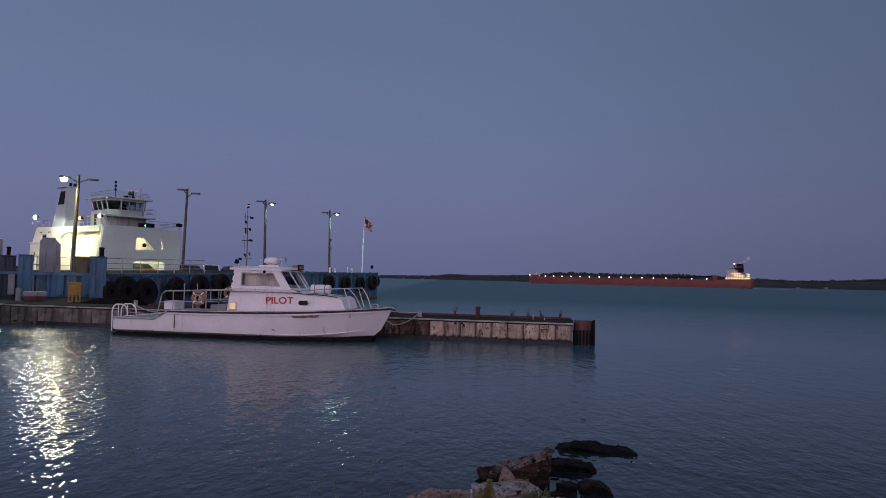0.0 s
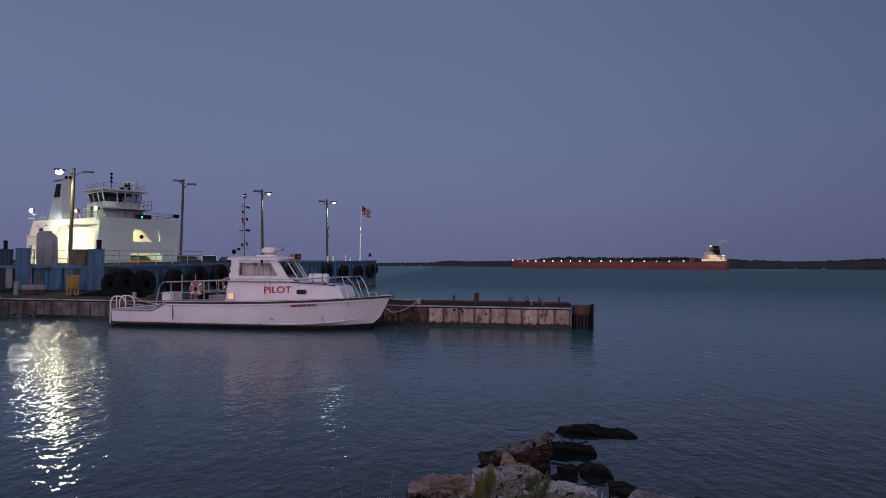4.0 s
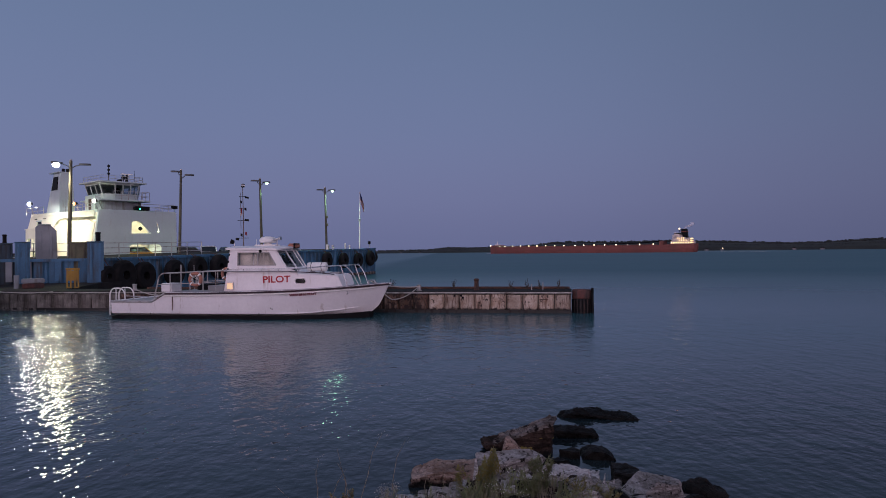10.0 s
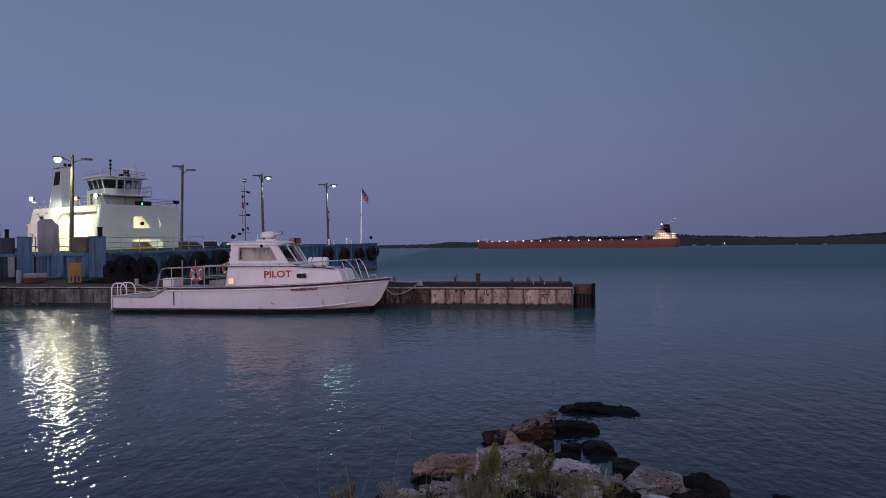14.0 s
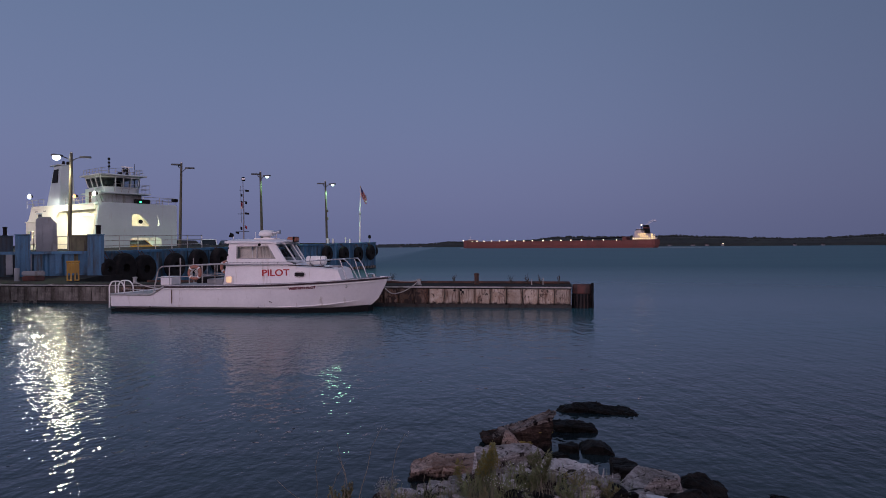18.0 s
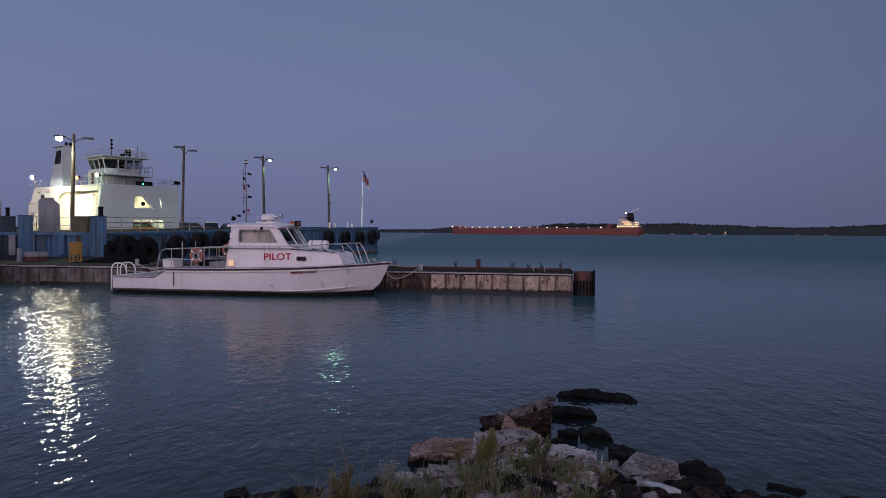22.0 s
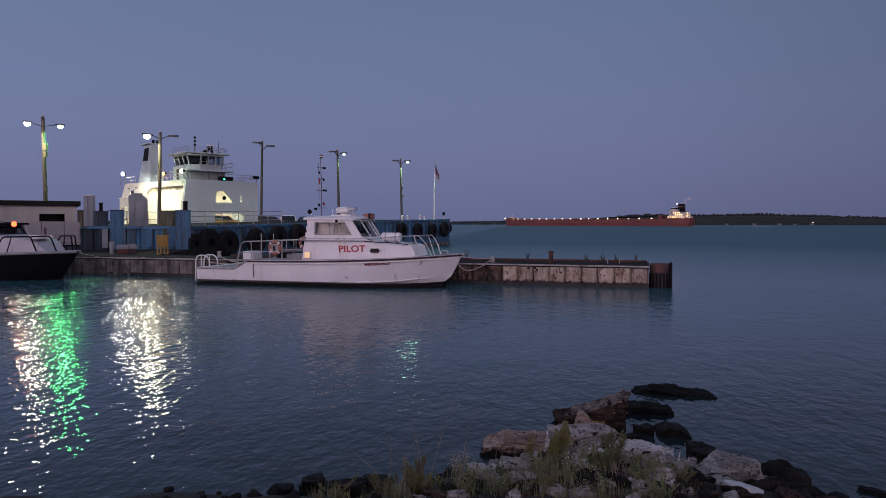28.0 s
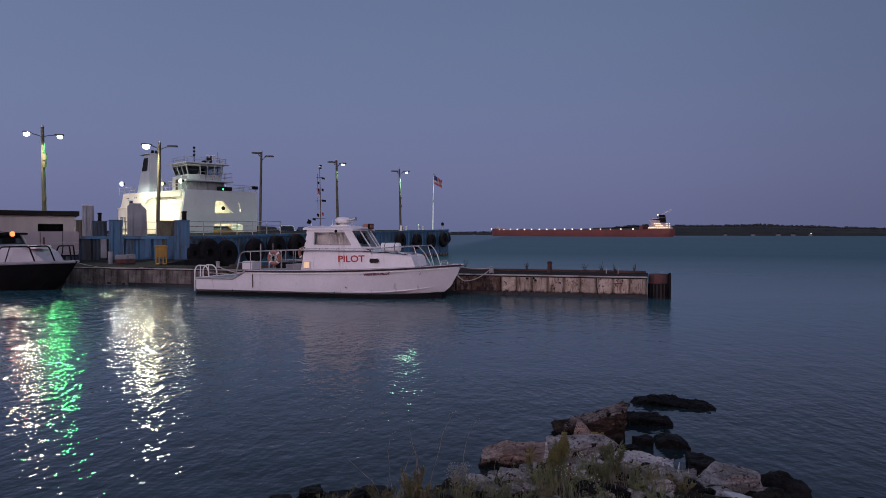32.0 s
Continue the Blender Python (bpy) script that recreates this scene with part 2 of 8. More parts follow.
def water_material():
    mt = bpy.data.materials.new("lake_water")
    mt.use_nodes = True
    nt = mt.node_tree
    p = nt.nodes["Principled BSDF"]
    vec = nt.nodes.new("ShaderNodeTexCoord").outputs["Object"]          # drifts with the ripples
    place = nt.nodes.new("ShaderNodeNewGeometry").outputs["Position"]   # stays with the lake bed
    p.inputs["IOR"].default_value = 1.333
    calm = noise_tex(nt, vec, 0.07, 3.0, 0.55, (0.35, 1.0, 1.0))

    def distance_from(x, y):
        n = nt.nodes.new("ShaderNodeVectorMath")
        n.operation = "DISTANCE"
        nt.links.new(place, n.inputs[0])
        n.inputs[1].default_value = (x, y, 0.0)
        return n.outputs["Value"]

    far = distance_from(0.0, 0.0)
    from_point = distance_from(2.4, 1.2)

    def joined(op, a, b):
        n = nt.nodes.new("ShaderNodeMath")
        n.operation = op
        for k, v in enumerate((a, b)):
            if isinstance(v, float):
                n.inputs[k].default_value = v
            else:
                nt.links.new(v, n.inputs[k])
        return n.outputs[0]

    # dark stony shallows by the shore, then deeper blue-green water
    patch = noise_tex(nt, place, 0.16, 3.0, 0.6, (0.5, 1.0, 1.0))
    stones = noise_tex(nt, place, 1.1, 4.0, 0.6, (0.6, 1.0, 1.0))
    deep = joined("ADD", joined("MULTIPLY", patch, 0.5), span(nt, from_point, 6.5, 20.0, -0.40, 0.75))
    bed = blend(nt, span(nt, stones, 0.38, 0.62), (0.007, 0.011, 0.014), (0.016, 0.027, 0.030))
    nt.links.new(blend(nt, deep, bed, (0.029, 0.098, 0.114)), p.inputs["Base Color"])
    # the open lake beyond the pier is choppier than the sheltered water
    chop = joined("ADD", span(nt, calm, 0.35, 0.65, 0.0, 0.015), joined("ADD", span(nt, far, 13.0, 27.0, 0.035, 0.055), span(nt, far, 29.0, 80.0, 0.0, 0.28)))
    sep = nt.nodes.new("ShaderNodeSeparateXYZ")
    nt.links.new(place, sep.inputs[0])
    ruffled = joined("MULTIPLY", span(nt, sep.outputs["X"], -14.0, -8.5), span(nt, far, 9.0, 17.0))   # off the pier's head, out of its lee
    thrown = joined("MULTIPLY", span(nt, sep.outputs["X"], -10.0, -13.0), joined("MULTIPLY", span(nt, far, 19.0, 28.0), span(nt, far, 36.0, 40.0, 1.0, 0.0)))   # waves thrown back by the pier's root
    sheltered = joined("MULTIPLY", span(nt, sep.outputs["X"], 3.0, -1.0), span(nt, far, 10.0, 18.0))   # small ripples off the moored boat
    nt.links.new(joined("ADD", joined("ADD", chop, joined("MULTIPLY", thrown, 0.05)), joined("MULTIPLY", ruffled, 0.12)), p.inputs["Roughness"])
    gust = joined("MULTIPLY", span(nt, calm, 0.36, 0.64, 0.65, 1.25), joined("MULTIPLY", span(nt, ruffled, 0.0, 1.0, 1.0, 0.55), span(nt, thrown, 0.0, 1.0, 1.0, 1.5)))   # cat's-paws and slicks
    normal = None
    # long swell, wind waves that lengthen with the open water, and ripples in the lee of the shore
    for size, detail, stretch, near, out, d0, d1 in ((0.7, 2.0, (0.7, 1.1, 1.0), 7.0, 30.0, 0.022, 0.03), (2.4, 1.0, (1.3, 0.5, 1.0), 7.0, 28.0, 0.016, 0.060),
                                                     (5.5, 1.0, (1.1, 0.65, 1.0), 8.0, 26.0, 0.017, 0.024), (11.0, 1.0, (1.1, 0.8, 1.0), 6.0, 18.0, 0.0085, 0.006)):
        h = noise_tex(nt, vec, size, detail, 0.5, stretch)
        bp = node(nt, "ShaderNodeBump", Strength=1.0, Distance=d1)
        nt.links.new(joined("MULTIPLY", span(nt, far, near, out, d0, d1), gust), bp.inputs["Distance"])
        nt.links.new(h, bp.inputs["Height"])
        if normal:
            nt.links.new(normal, bp.inputs["Normal"])
        normal = bp.outputs[0]
    bp = node(nt, "ShaderNodeBump", Strength=1.0, Distance=0.04)
    nt.links.new(joined("MULTIPLY", joined("MAXIMUM", thrown, joined("MULTIPLY", sheltered, 0.40)), 0.040), bp.inputs["Distance"])
    nt.links.new(noise_tex(nt, vec, 6.5, 1.0, 0.5, (1.1, 0.6, 1.0)), bp.inputs["Height"])
    nt.links.new(normal, bp.inputs["Normal"])
    nt.links.new(bp.outputs[0], p.inputs["Normal"])
    return mt


WATER = water_material()
RUST = (0.10, 0.045, 0.025)
M_HULL = surf("white_gelcoat", (0.78, 0.76, 0.76), (0.70, 0.68, 0.69), 0.38, scale=0.7, fine=9, bump=0.0015, stain=(0.45, 0.40, 0.36), amount=0.12, stain_scale=1.6, streak=True)
M_CABIN = surf("white_cabin_paint", (0.80, 0.78, 0.78), (0.74, 0.72, 0.73), 0.42, scale=0.9, fine=12, bump=0.0012, stain=(0.52, 0.47, 0.42), amount=0.05, streak=True)
M_WORKCABIN = surf("dull_white_cabin_paint", (0.46, 0.46, 0.49), (0.38, 0.38, 0.41), 0.5, scale=0.9, fine=12, bump=0.0015, stain=(0.25, 0.24, 0.23), amount=0.2, streak=True)
M_BLACK = surf("black_paint", (0.004, 0.004, 0.005), (0.007, 0.007, 0.008), 0.6, bump=0.002, spec=0.12)
M_RUBBER = surf("worn_tyre_rubber", (0.008, 0.008, 0.009), (0.017, 0.016, 0.016), 0.8, scale=3, fine=30, bump=0.006, vary=0.2, spec=0.15)
M_RUB = surf("dark_rub_rail", (0.045, 0.018, 0.022), (0.02, 0.014, 0.018), 0.55, bump=0.002)
M_STEEL = surf("stainless_tube", (0.55, 0.55, 0.56), (0.45, 0.45, 0.46), 0.3, 0.9, fine=40, bump=0.0005)
M_GALV = surf("galvanised_rail", (0.42, 0.42, 0.41), (0.30, 0.30, 0.29), 0.55, 0.4, bump=0.001, stain=RUST, amount=0.25)
M_RED = surf("red_lettering", (0.42, 0.02, 0.025), (0.34, 0.02, 0.025), 0.5, bump=0)
M_DARKLETTER = surf("dark_maroon_lettering", (0.16, 0.02, 0.034), (0.11, 0.018, 0.028), 0.5, bump=0)
M_SCREEN = glass("windscreen_glass", (0.62, 0.70, 0.76))
M_GLASS = glass("window_glass", (0.93, 0.95, 0.96))
M_DARKGLASS = glass("tinted_glass", (0.25, 0.30, 0.33))
M_SHIPGLASS = glass("bridge_glass", (0.55, 0.60, 0.62))
M_ORANGE = surf("orange_buoy", (0.36, 0.15, 0.10), (0.28, 0.12, 0.085), 0.6, bump=0.002)
M_WHITE = surf("white_plastic", (0.78, 0.77, 0.74), (0.68, 0.67, 0.65), 0.45, bump=0.001)
M_DECK = surf("grey_deck", (0.30, 0.30, 0.31), (0.22, 0.22, 0.23), 0.75, bump=0.003)
M_CURTAIN = surf("beige_interior", (0.66, 0.60, 0.52), (0.46, 0.41, 0.36), 0.85, bump=0.002)
M_PILE = rusty_piles("rusty_sheet_pile")
M_PILERUST = rusty_piles("rust_eaten_sheet_pile", (0.25, 0.19, 0.15), (0.12, 0.075, 0.055), 0.09)
M_EDGE = surf("pale_concrete_edge", (0.42, 0.40, 0.38), (0.30, 0.28, 0.26), 0.85, scale=1.5, bump=0.006, stain=(0.12, 0.1, 0.08), amount=0.35)
M_CARGLASS = surf("dark_car_glass", (0.012, 0.014, 0.016), (0.010, 0.011, 0.013), 0.12, bump=0)
M_CONC = surf("weathered_concrete", (0.25, 0.23, 0.205), (0.10, 0.09, 0.078), 0.88, scale=1.1, fine=18, bump=0.014, stain=(0.045, 0.037, 0.03), amount=0.62, stain_scale=0.9, streak=True)
M_TARMAC = surf("dark_worn_paving", (0.030, 0.028, 0.027), (0.018, 0.017, 0.017), 0.92, scale=0.9, fine=20, bump=0.01, stain=(0.035, 0.032, 0.03), amount=0.2, spec=0.12)
M_DRUM = surf("blackened_rust", (0.022, 0.013, 0.011), (0.012, 0.010, 0.010), 0.75, scale=2.5, bump=0.01, stain=(0.07, 0.03, 0.02), amount=0.3, streak=True)
M_WEED = surf("wet_algae_band", (0.016, 0.013, 0.011), (0.009, 0.009, 0.008), 0.5, scale=3, bump=0.01)
M_RUSTY = surf("rusted_steel", (0.12, 0.052, 0.032), (0.06, 0.030, 0.022), 0.8, scale=2, bump=0.008, stain=(0.025, 0.018, 0.016), amount=0.5, streak=True)
M_REDTOP = surf("faded_red_cap", (0.13, 0.045, 0.036), (0.075, 0.028, 0.025), 0.75, scale=2, bump=0.006, stain=(0.03, 0.02, 0.018), amount=0.55, streak=True)
M_BLUE = surf("blue_quay_paint", (0.050, 0.165, 0.285), (0.036, 0.115, 0.205), 0.55, scale=0.6, fine=14, bump=0.006, stain=(0.035, 0.05, 0.06), amount=0.4, stain_scale=0.8, streak=True, vary=0.12)
M_BLUEDARK = surf("dark_blue_steel", (0.022, 0.055, 0.085), (0.016, 0.035, 0.055), 0.6, scale=1.2, bump=0.006, stain=(0.012, 0.014, 0.016), amount=0.6, streak=True, vary=0.15)
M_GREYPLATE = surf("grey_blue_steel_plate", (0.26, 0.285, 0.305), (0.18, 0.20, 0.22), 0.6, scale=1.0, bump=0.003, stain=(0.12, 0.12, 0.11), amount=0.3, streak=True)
# ferry paint twice: dull for the side, paler cream where lamplight is painted in
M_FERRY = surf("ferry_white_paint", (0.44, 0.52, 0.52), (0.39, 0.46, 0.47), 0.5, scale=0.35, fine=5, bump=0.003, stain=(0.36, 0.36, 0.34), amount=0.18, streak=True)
M_FERRYLIT = surf("ferry_lamplit_cream", (0.82, 0.78, 0.66), (0.74, 0.70, 0.58), 0.5, scale=0.5, bump=0.002)
M_YELLOW = surf("yellow_paint", (0.36, 0.21, 0.025), (0.26, 0.15, 0.022), 0.55, bump=0.003, stain=RUST, amount=0.3, streak=True)
M_OLIVE = surf("weathered_olive_steel", (0.15, 0.15, 0.085), (0.085, 0.085, 0.055), 0.7, scale=1.2, bump=0.006, stain=(0.05, 0.04, 0.03), amount=0.5, streak=True, vary=0.15)
M_WOODPOLE = surf("weathered_timber_pole", (0.105, 0.10, 0.072), (0.06, 0.058, 0.043), 0.85, scale=2, fine=30, bump=0.006, stain=(0.05, 0.04, 0.035), amount=0.4, streak=True)
M_ALU = surf("lamp_aluminium", (0.45, 0.46, 0.46), (0.36, 0.37, 0.37), 0.45, 0.6, bump=0.001)
M_SHIPRED = surf("oxide_red_hull", (0.195, 0.055, 0.045), (0.14, 0.043, 0.036), 0.7, scale=0.02, fine=0.4, bump=0, stain=(0.12, 0.045, 0.035), amount=0.35, stain_scale=0.03, streak=True)
M_SHIPWHITE = surf("ship_white_paint", (0.66, 0.60, 0.58), (0.56, 0.50, 0.49), 0.6, scale=0.1, fine=1, bump=0)
M_COTTAGE = surf("far_house_siding", (0.22, 0.21, 0.22), (0.17, 0.16, 0.17), 0.8, scale=0.3, bump=0)
G_HOUSE = glow("lit_house_lamp", (1.0, 0.68, 0.27), 3.0)
M_WOODS = surf("far_conifer_woods", (0.020, 0.026, 0.022), (0.012, 0.016, 0.016), 0.95, scale=0.03, fine=0.4, bump=0)
M_MOSS = surf("yellow_lichen", (0.26, 0.20, 0.04), (0.16, 0.12, 0.03), 0.95, scale=14, fine=60, bump=0.004)
M_ROCKPALE = surf("pale_stone", (0.62, 0.61, 0.61), (0.46, 0.45, 0.45), 0.85, scale=3, fine=30, bump=0.012)
M_SOIL = surf("stony_bank_soil", (0.036, 0.030, 0.025), (0.017, 0.014, 0.012), 0.95, scale=3, fine=24, bump=0.03, stain=(0.045, 0.05, 0.03), amount=0.4, stain_scale=3)
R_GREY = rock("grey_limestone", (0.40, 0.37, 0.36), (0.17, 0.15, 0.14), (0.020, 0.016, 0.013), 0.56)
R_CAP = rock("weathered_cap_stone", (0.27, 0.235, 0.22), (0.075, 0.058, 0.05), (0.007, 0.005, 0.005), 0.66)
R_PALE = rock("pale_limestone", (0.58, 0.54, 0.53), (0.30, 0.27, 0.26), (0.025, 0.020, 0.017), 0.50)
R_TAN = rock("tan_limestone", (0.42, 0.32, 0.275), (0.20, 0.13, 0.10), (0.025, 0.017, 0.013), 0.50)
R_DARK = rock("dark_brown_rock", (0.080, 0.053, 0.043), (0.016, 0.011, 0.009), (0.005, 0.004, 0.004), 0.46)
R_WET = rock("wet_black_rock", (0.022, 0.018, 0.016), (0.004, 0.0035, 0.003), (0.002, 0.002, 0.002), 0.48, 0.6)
M_LEAF = surf("weed_leaf", (0.20, 0.22, 0.09), (0.12, 0.135, 0.055), 0.7, scale=8, fine=40, bump=0, vary=0.3)
M_LEAFY = surf("yellowing_leaf", (0.19, 0.16, 0.055), (0.115, 0.10, 0.04), 0.7, scale=8, fine=40, bump=0, vary=0.3)
M_STEM = surf("dry_stem", (0.22, 0.19, 0.14), (0.14, 0.115, 0.085), 0.85, scale=10, bump=0)
M_DRYWEED = surf("withered_weed", (0.07, 0.052, 0.04), (0.04, 0.03, 0.024), 0.9, scale=8, bump=0)
M_FLOWER = surf("small_white_flower", (0.70, 0.68, 0.66), (0.60, 0.58, 0.56), 0.8, scale=10, bump=0)
M_MAST = surf("weathered_mast_paint", (0.16, 0.13, 0.14), (0.09, 0.075, 0.08), 0.7, bump=0.001)
M_SEED = surf("pale_seed_head", (0.30, 0.29, 0.27), (0.2, 0.19, 0.17), 0.9, scale=10, bump=0)
M_CARPAINT_Y = surf("yellow_car_paint", (0.62, 0.34, 0.02), (0.55, 0.30, 0.02), 0.3, bump=0)
M_CARPAINT_W = surf("white_car_paint", (0.75, 0.75, 0.75), (0.70, 0.70, 0.70), 0.3, bump=0)
M_CARPAINT_D = surf("dark_car_paint", (0.03, 0.035, 0.045), (0.025, 0.03, 0.04), 0.3, bump=0)
M_SHED = surf("pale_shed_cladding", (0.27, 0.26, 0.28), (0.225, 0.215, 0.235), 0.7, scale=0.6, bump=0.003, stain=(0.28, 0.26, 0.25), amount=0.3, streak=True)
M_FLAGRED = surf("flag_red_cloth", (0.28, 0.025, 0.03), (0.22, 0.02, 0.026), 0.85, bump=0)
M_FLAGWHITE = surf("flag_white_cloth", (0.42, 0.40, 0.40), (0.34, 0.32, 0.32), 0.85, bump=0)
M_FLAGBLUE = surf("flag_blue_cloth", (0.03, 0.04, 0.14), (0.025, 0.03, 0.11), 0.85, bump=0)
M_ROPE = surf("pale_mooring_rope", (0.45, 0.43, 0.40), (0.34, 0.32, 0.30), 0.9, bump=0.002)
G_WHITE = glow("lit_lamp_glass_white", (1.0, 0.95, 0.80), 60.0)
G_FLOOD = glow("lit_flood_lens", (1.0, 0.96, 0.86), 170.0)
M_ARM = surf("dull_lamp_metal", (0.10, 0.105, 0.105), (0.07, 0.072, 0.072), 0.6, 0.3, bump=0.001)
G_WARM = glow("lit_lamp_glass_warm", (1.0, 0.72, 0.45), 45.0)
G_MERCURY = glow("lit_lamp_glass_mercury", (0.66, 1.0, 0.76), 2.6)
G_RED = glow("lit_red_lamp", (1.0, 0.10, 0.03), 5.0)
G_ORANGE = glow("lit_lamp_glass_orange", (1.0, 0.42, 0.14), 4.0)
G_GREEN = glow("lit_green_lamp", (0.05, 1.0, 0.45), 6.0)
G_SHIP = glow("lit_ship_lamp", (1.0, 0.78, 0.50), 3.0)
G_CABINET = glow("lit_cabin_lamp", (1.0, 0.68, 0.40), 0.42)


# ---- building helpers ----
def mesh_from(name, bm, smooth=False):
    bmesh.ops.recalc_face_normals(bm, faces=bm.faces[:])
    me = bpy.data.meshes.new(name)
    bm.to_mesh(me)
    bm.free()
    if smooth:
        me.polygons.foreach_set("use_smooth", [True] * len(me.polygons))
    return me


def part(name, bm, material, parent, label="", smooth=False, m=None):
    """One mesh object under a thing or under a part."""
    me = mesh_from(name, bm, smooth)
    me.materials.append(material)
    ob = new(name, me)
    ob.parent = parent
    if m is not None:
        ob.matrix_basis = m
    return tagged(ob, label)


def piece(name, me, parent, m):
    ob = new(name, me)
    ob.parent = parent
    ob.matrix_basis = m
    return ob


def thing(name, m, label, category, group="", kind=""):
    ob = new(name)
    ob.matrix_basis = m
    return tagged(ob, label, category, group, kind)


def solid(name, bm, material, label, category="", group="", kind="", m=None, smooth=False):
    """A thing that is one mesh."""
    me = mesh_from(name, bm, smooth)
    me.materials.append(material)
    ob = new(name, me)
    if m is not None:
        ob.matrix_basis = m
    return tagged(ob, label, category, group, kind)


def B():
    return bmesh.new()


def bevel_all(bm, w, seg=1):
    bmesh.ops.bevel(bm, geom=bm.edges[:], offset=w, segments=seg, affect="EDGES", clamp_overlap=True)
    return bm


def box(bm, x0, x1, y0, y1, z0, z1):
    v = [bm.verts.new(c) for c in ((x0, y0, z0), (x1, y0, z0), (x1, y1, z0), (x0, y1, z0), (x0, y0, z1), (x1, y0, z1), (x1, y1, z1), (x0, y1, z1))]
    for f in ((0, 3, 2, 1), (4, 5, 6, 7), (0, 1, 5, 4), (1, 2, 6, 5), (2, 3, 7, 6), (3, 0, 4, 7)):
        bm.faces.new([v[i] for i in f])
    return bm


def bbox(x0, x1, y0, y1, z0, z1, w=0.01, seg=1):
    bm = box(B(), x0, x1, y0, y1, z0, z1)
    return bevel_all(bm, w, seg) if w else bm


def loft(bm, rings, closed=True, caps=True):
    vs = [[bm.verts.new(p) for p in r] for r in rings]
    n = len(vs[0])
    for a, b in zip(vs, vs[1:]):
        for i in range(n if closed else n - 1):
            j = (i + 1) % n
            bm.faces.new((a[i], a[j], b[j], b[i]))
    if caps:
        bm.faces.new(vs[0][::-1])
        bm.faces.new(vs[-1])
    return bm


def tube(bm, pts, r, n=8):
    """A round bar along a line of points."""
    pts = [Vector(p) for p in pts]
    rings, up = [], None
    for i, p in enumerate(pts):
        d = (pts[min(i + 1, len(pts) - 1)] - pts[max(i - 1, 0)]).normalized()
        ref = Vector((0, 0, 1)) if abs(d.z) < 0.9 else Vector((1, 0, 0))
        if up is not None:
            ref = up
        s = d.cross(ref).normalized()
        up = s.cross(d).normalized()
        rr = r[i] if isinstance(r, (list, tuple)) else r
        rings.append([p + (s * math.cos(2 * math.pi * k / n) + up * math.sin(2 * math.pi * k / n)) * rr for k in range(n)])
    return loft(bm, rings)


def arc(pts, radius=0.1, seg=4):
    """Rounds the corners of a line of points."""
    pts = [Vector(p) for p in pts]
    out = [pts[0]]
    for a, b, c in zip(pts, pts[1:], pts[2:]):
        r = min(radius, (a - b).length * 0.45, (c - b).length * 0.45)
        p, q = b + (a - b).normalized() * r, b + (c - b).normalized() * r
        for k in range(seg + 1):
            t = k / seg
            out.append(p * (1 - t) ** 2 + b * 2 * t * (1 - t) + q * t * t)
    return out + [pts[-1]]


def prism(bm, poly, y0, y1):
    """A polygon of (x, z) drawn out along y."""
    return loft(bm, [[(x, y0, z) for x, z in poly], [(x, y1, z) for x, z in poly]])


def slab(bm, poly, z0, z1):
    """A polygon of (x, y) drawn out upwards; z1 may be a list, a height for each corner."""
    tops = z1 if isinstance(z1, (list, tuple)) else [z1] * len(poly)
    return loft(bm, [[(x, y, z0) for x, y in poly], [(x, y, t) for (x, y), t in zip(poly, tops)]])


def lathe(bm, profile, n=24, m=None):
    m = m or Matrix()
    return loft(bm, [[m @ Vector((r * math.cos(2 * math.pi * k / n), r * math.sin(2 * math.pi * k / n), z)) for k in range(n)] for r, z in profile])


def ring(bm, R, r, nR=28, nr=10, m=None, flat=1.0):
    """A torus round z."""
    m = m or Matrix()
    vs = []
    for i in range(nR):
        a = 2 * math.pi * i / nR
        vs.append([bm.verts.new(m @ Vector(((R + r * math.cos(b)) * math.cos(a), (R + r * math.cos(b)) * math.sin(a), flat * r * math.sin(b))))
                   for b in (2 * math.pi * k / nr for k in range(nr))])
    for i in range(nR):
        for k in range(nr):
            bm.faces.new((vs[i][k], vs[(i + 1) % nR][k], vs[(i + 1) % nR][(k + 1) % nr], vs[i][(k + 1) % nr]))
    return bm


def plate(outer, holes, y0, y1):
    """A wall of thickness y0 to y1 from a polygon of (x, z), with openings through it."""
    bm = B()
    for poly in (outer, *holes):
        vs = [bm.verts.new((x, y0, z)) for x, z in poly]
        for i in range(len(vs)):
            bm.edges.new((vs[i], vs[(i + 1) % len(vs)]))
    bmesh.ops.triangle_fill(bm, edges=bm.edges[:], use_beauty=True)
    made = bmesh.ops.extrude_face_region(bm, geom=bm.faces[:])
    bmesh.ops.translate(bm, vec=(0, y1 - y0, 0), verts=[e for e in made["geom"] if isinstance(e, bmesh.types.BMVert)])
    return bm


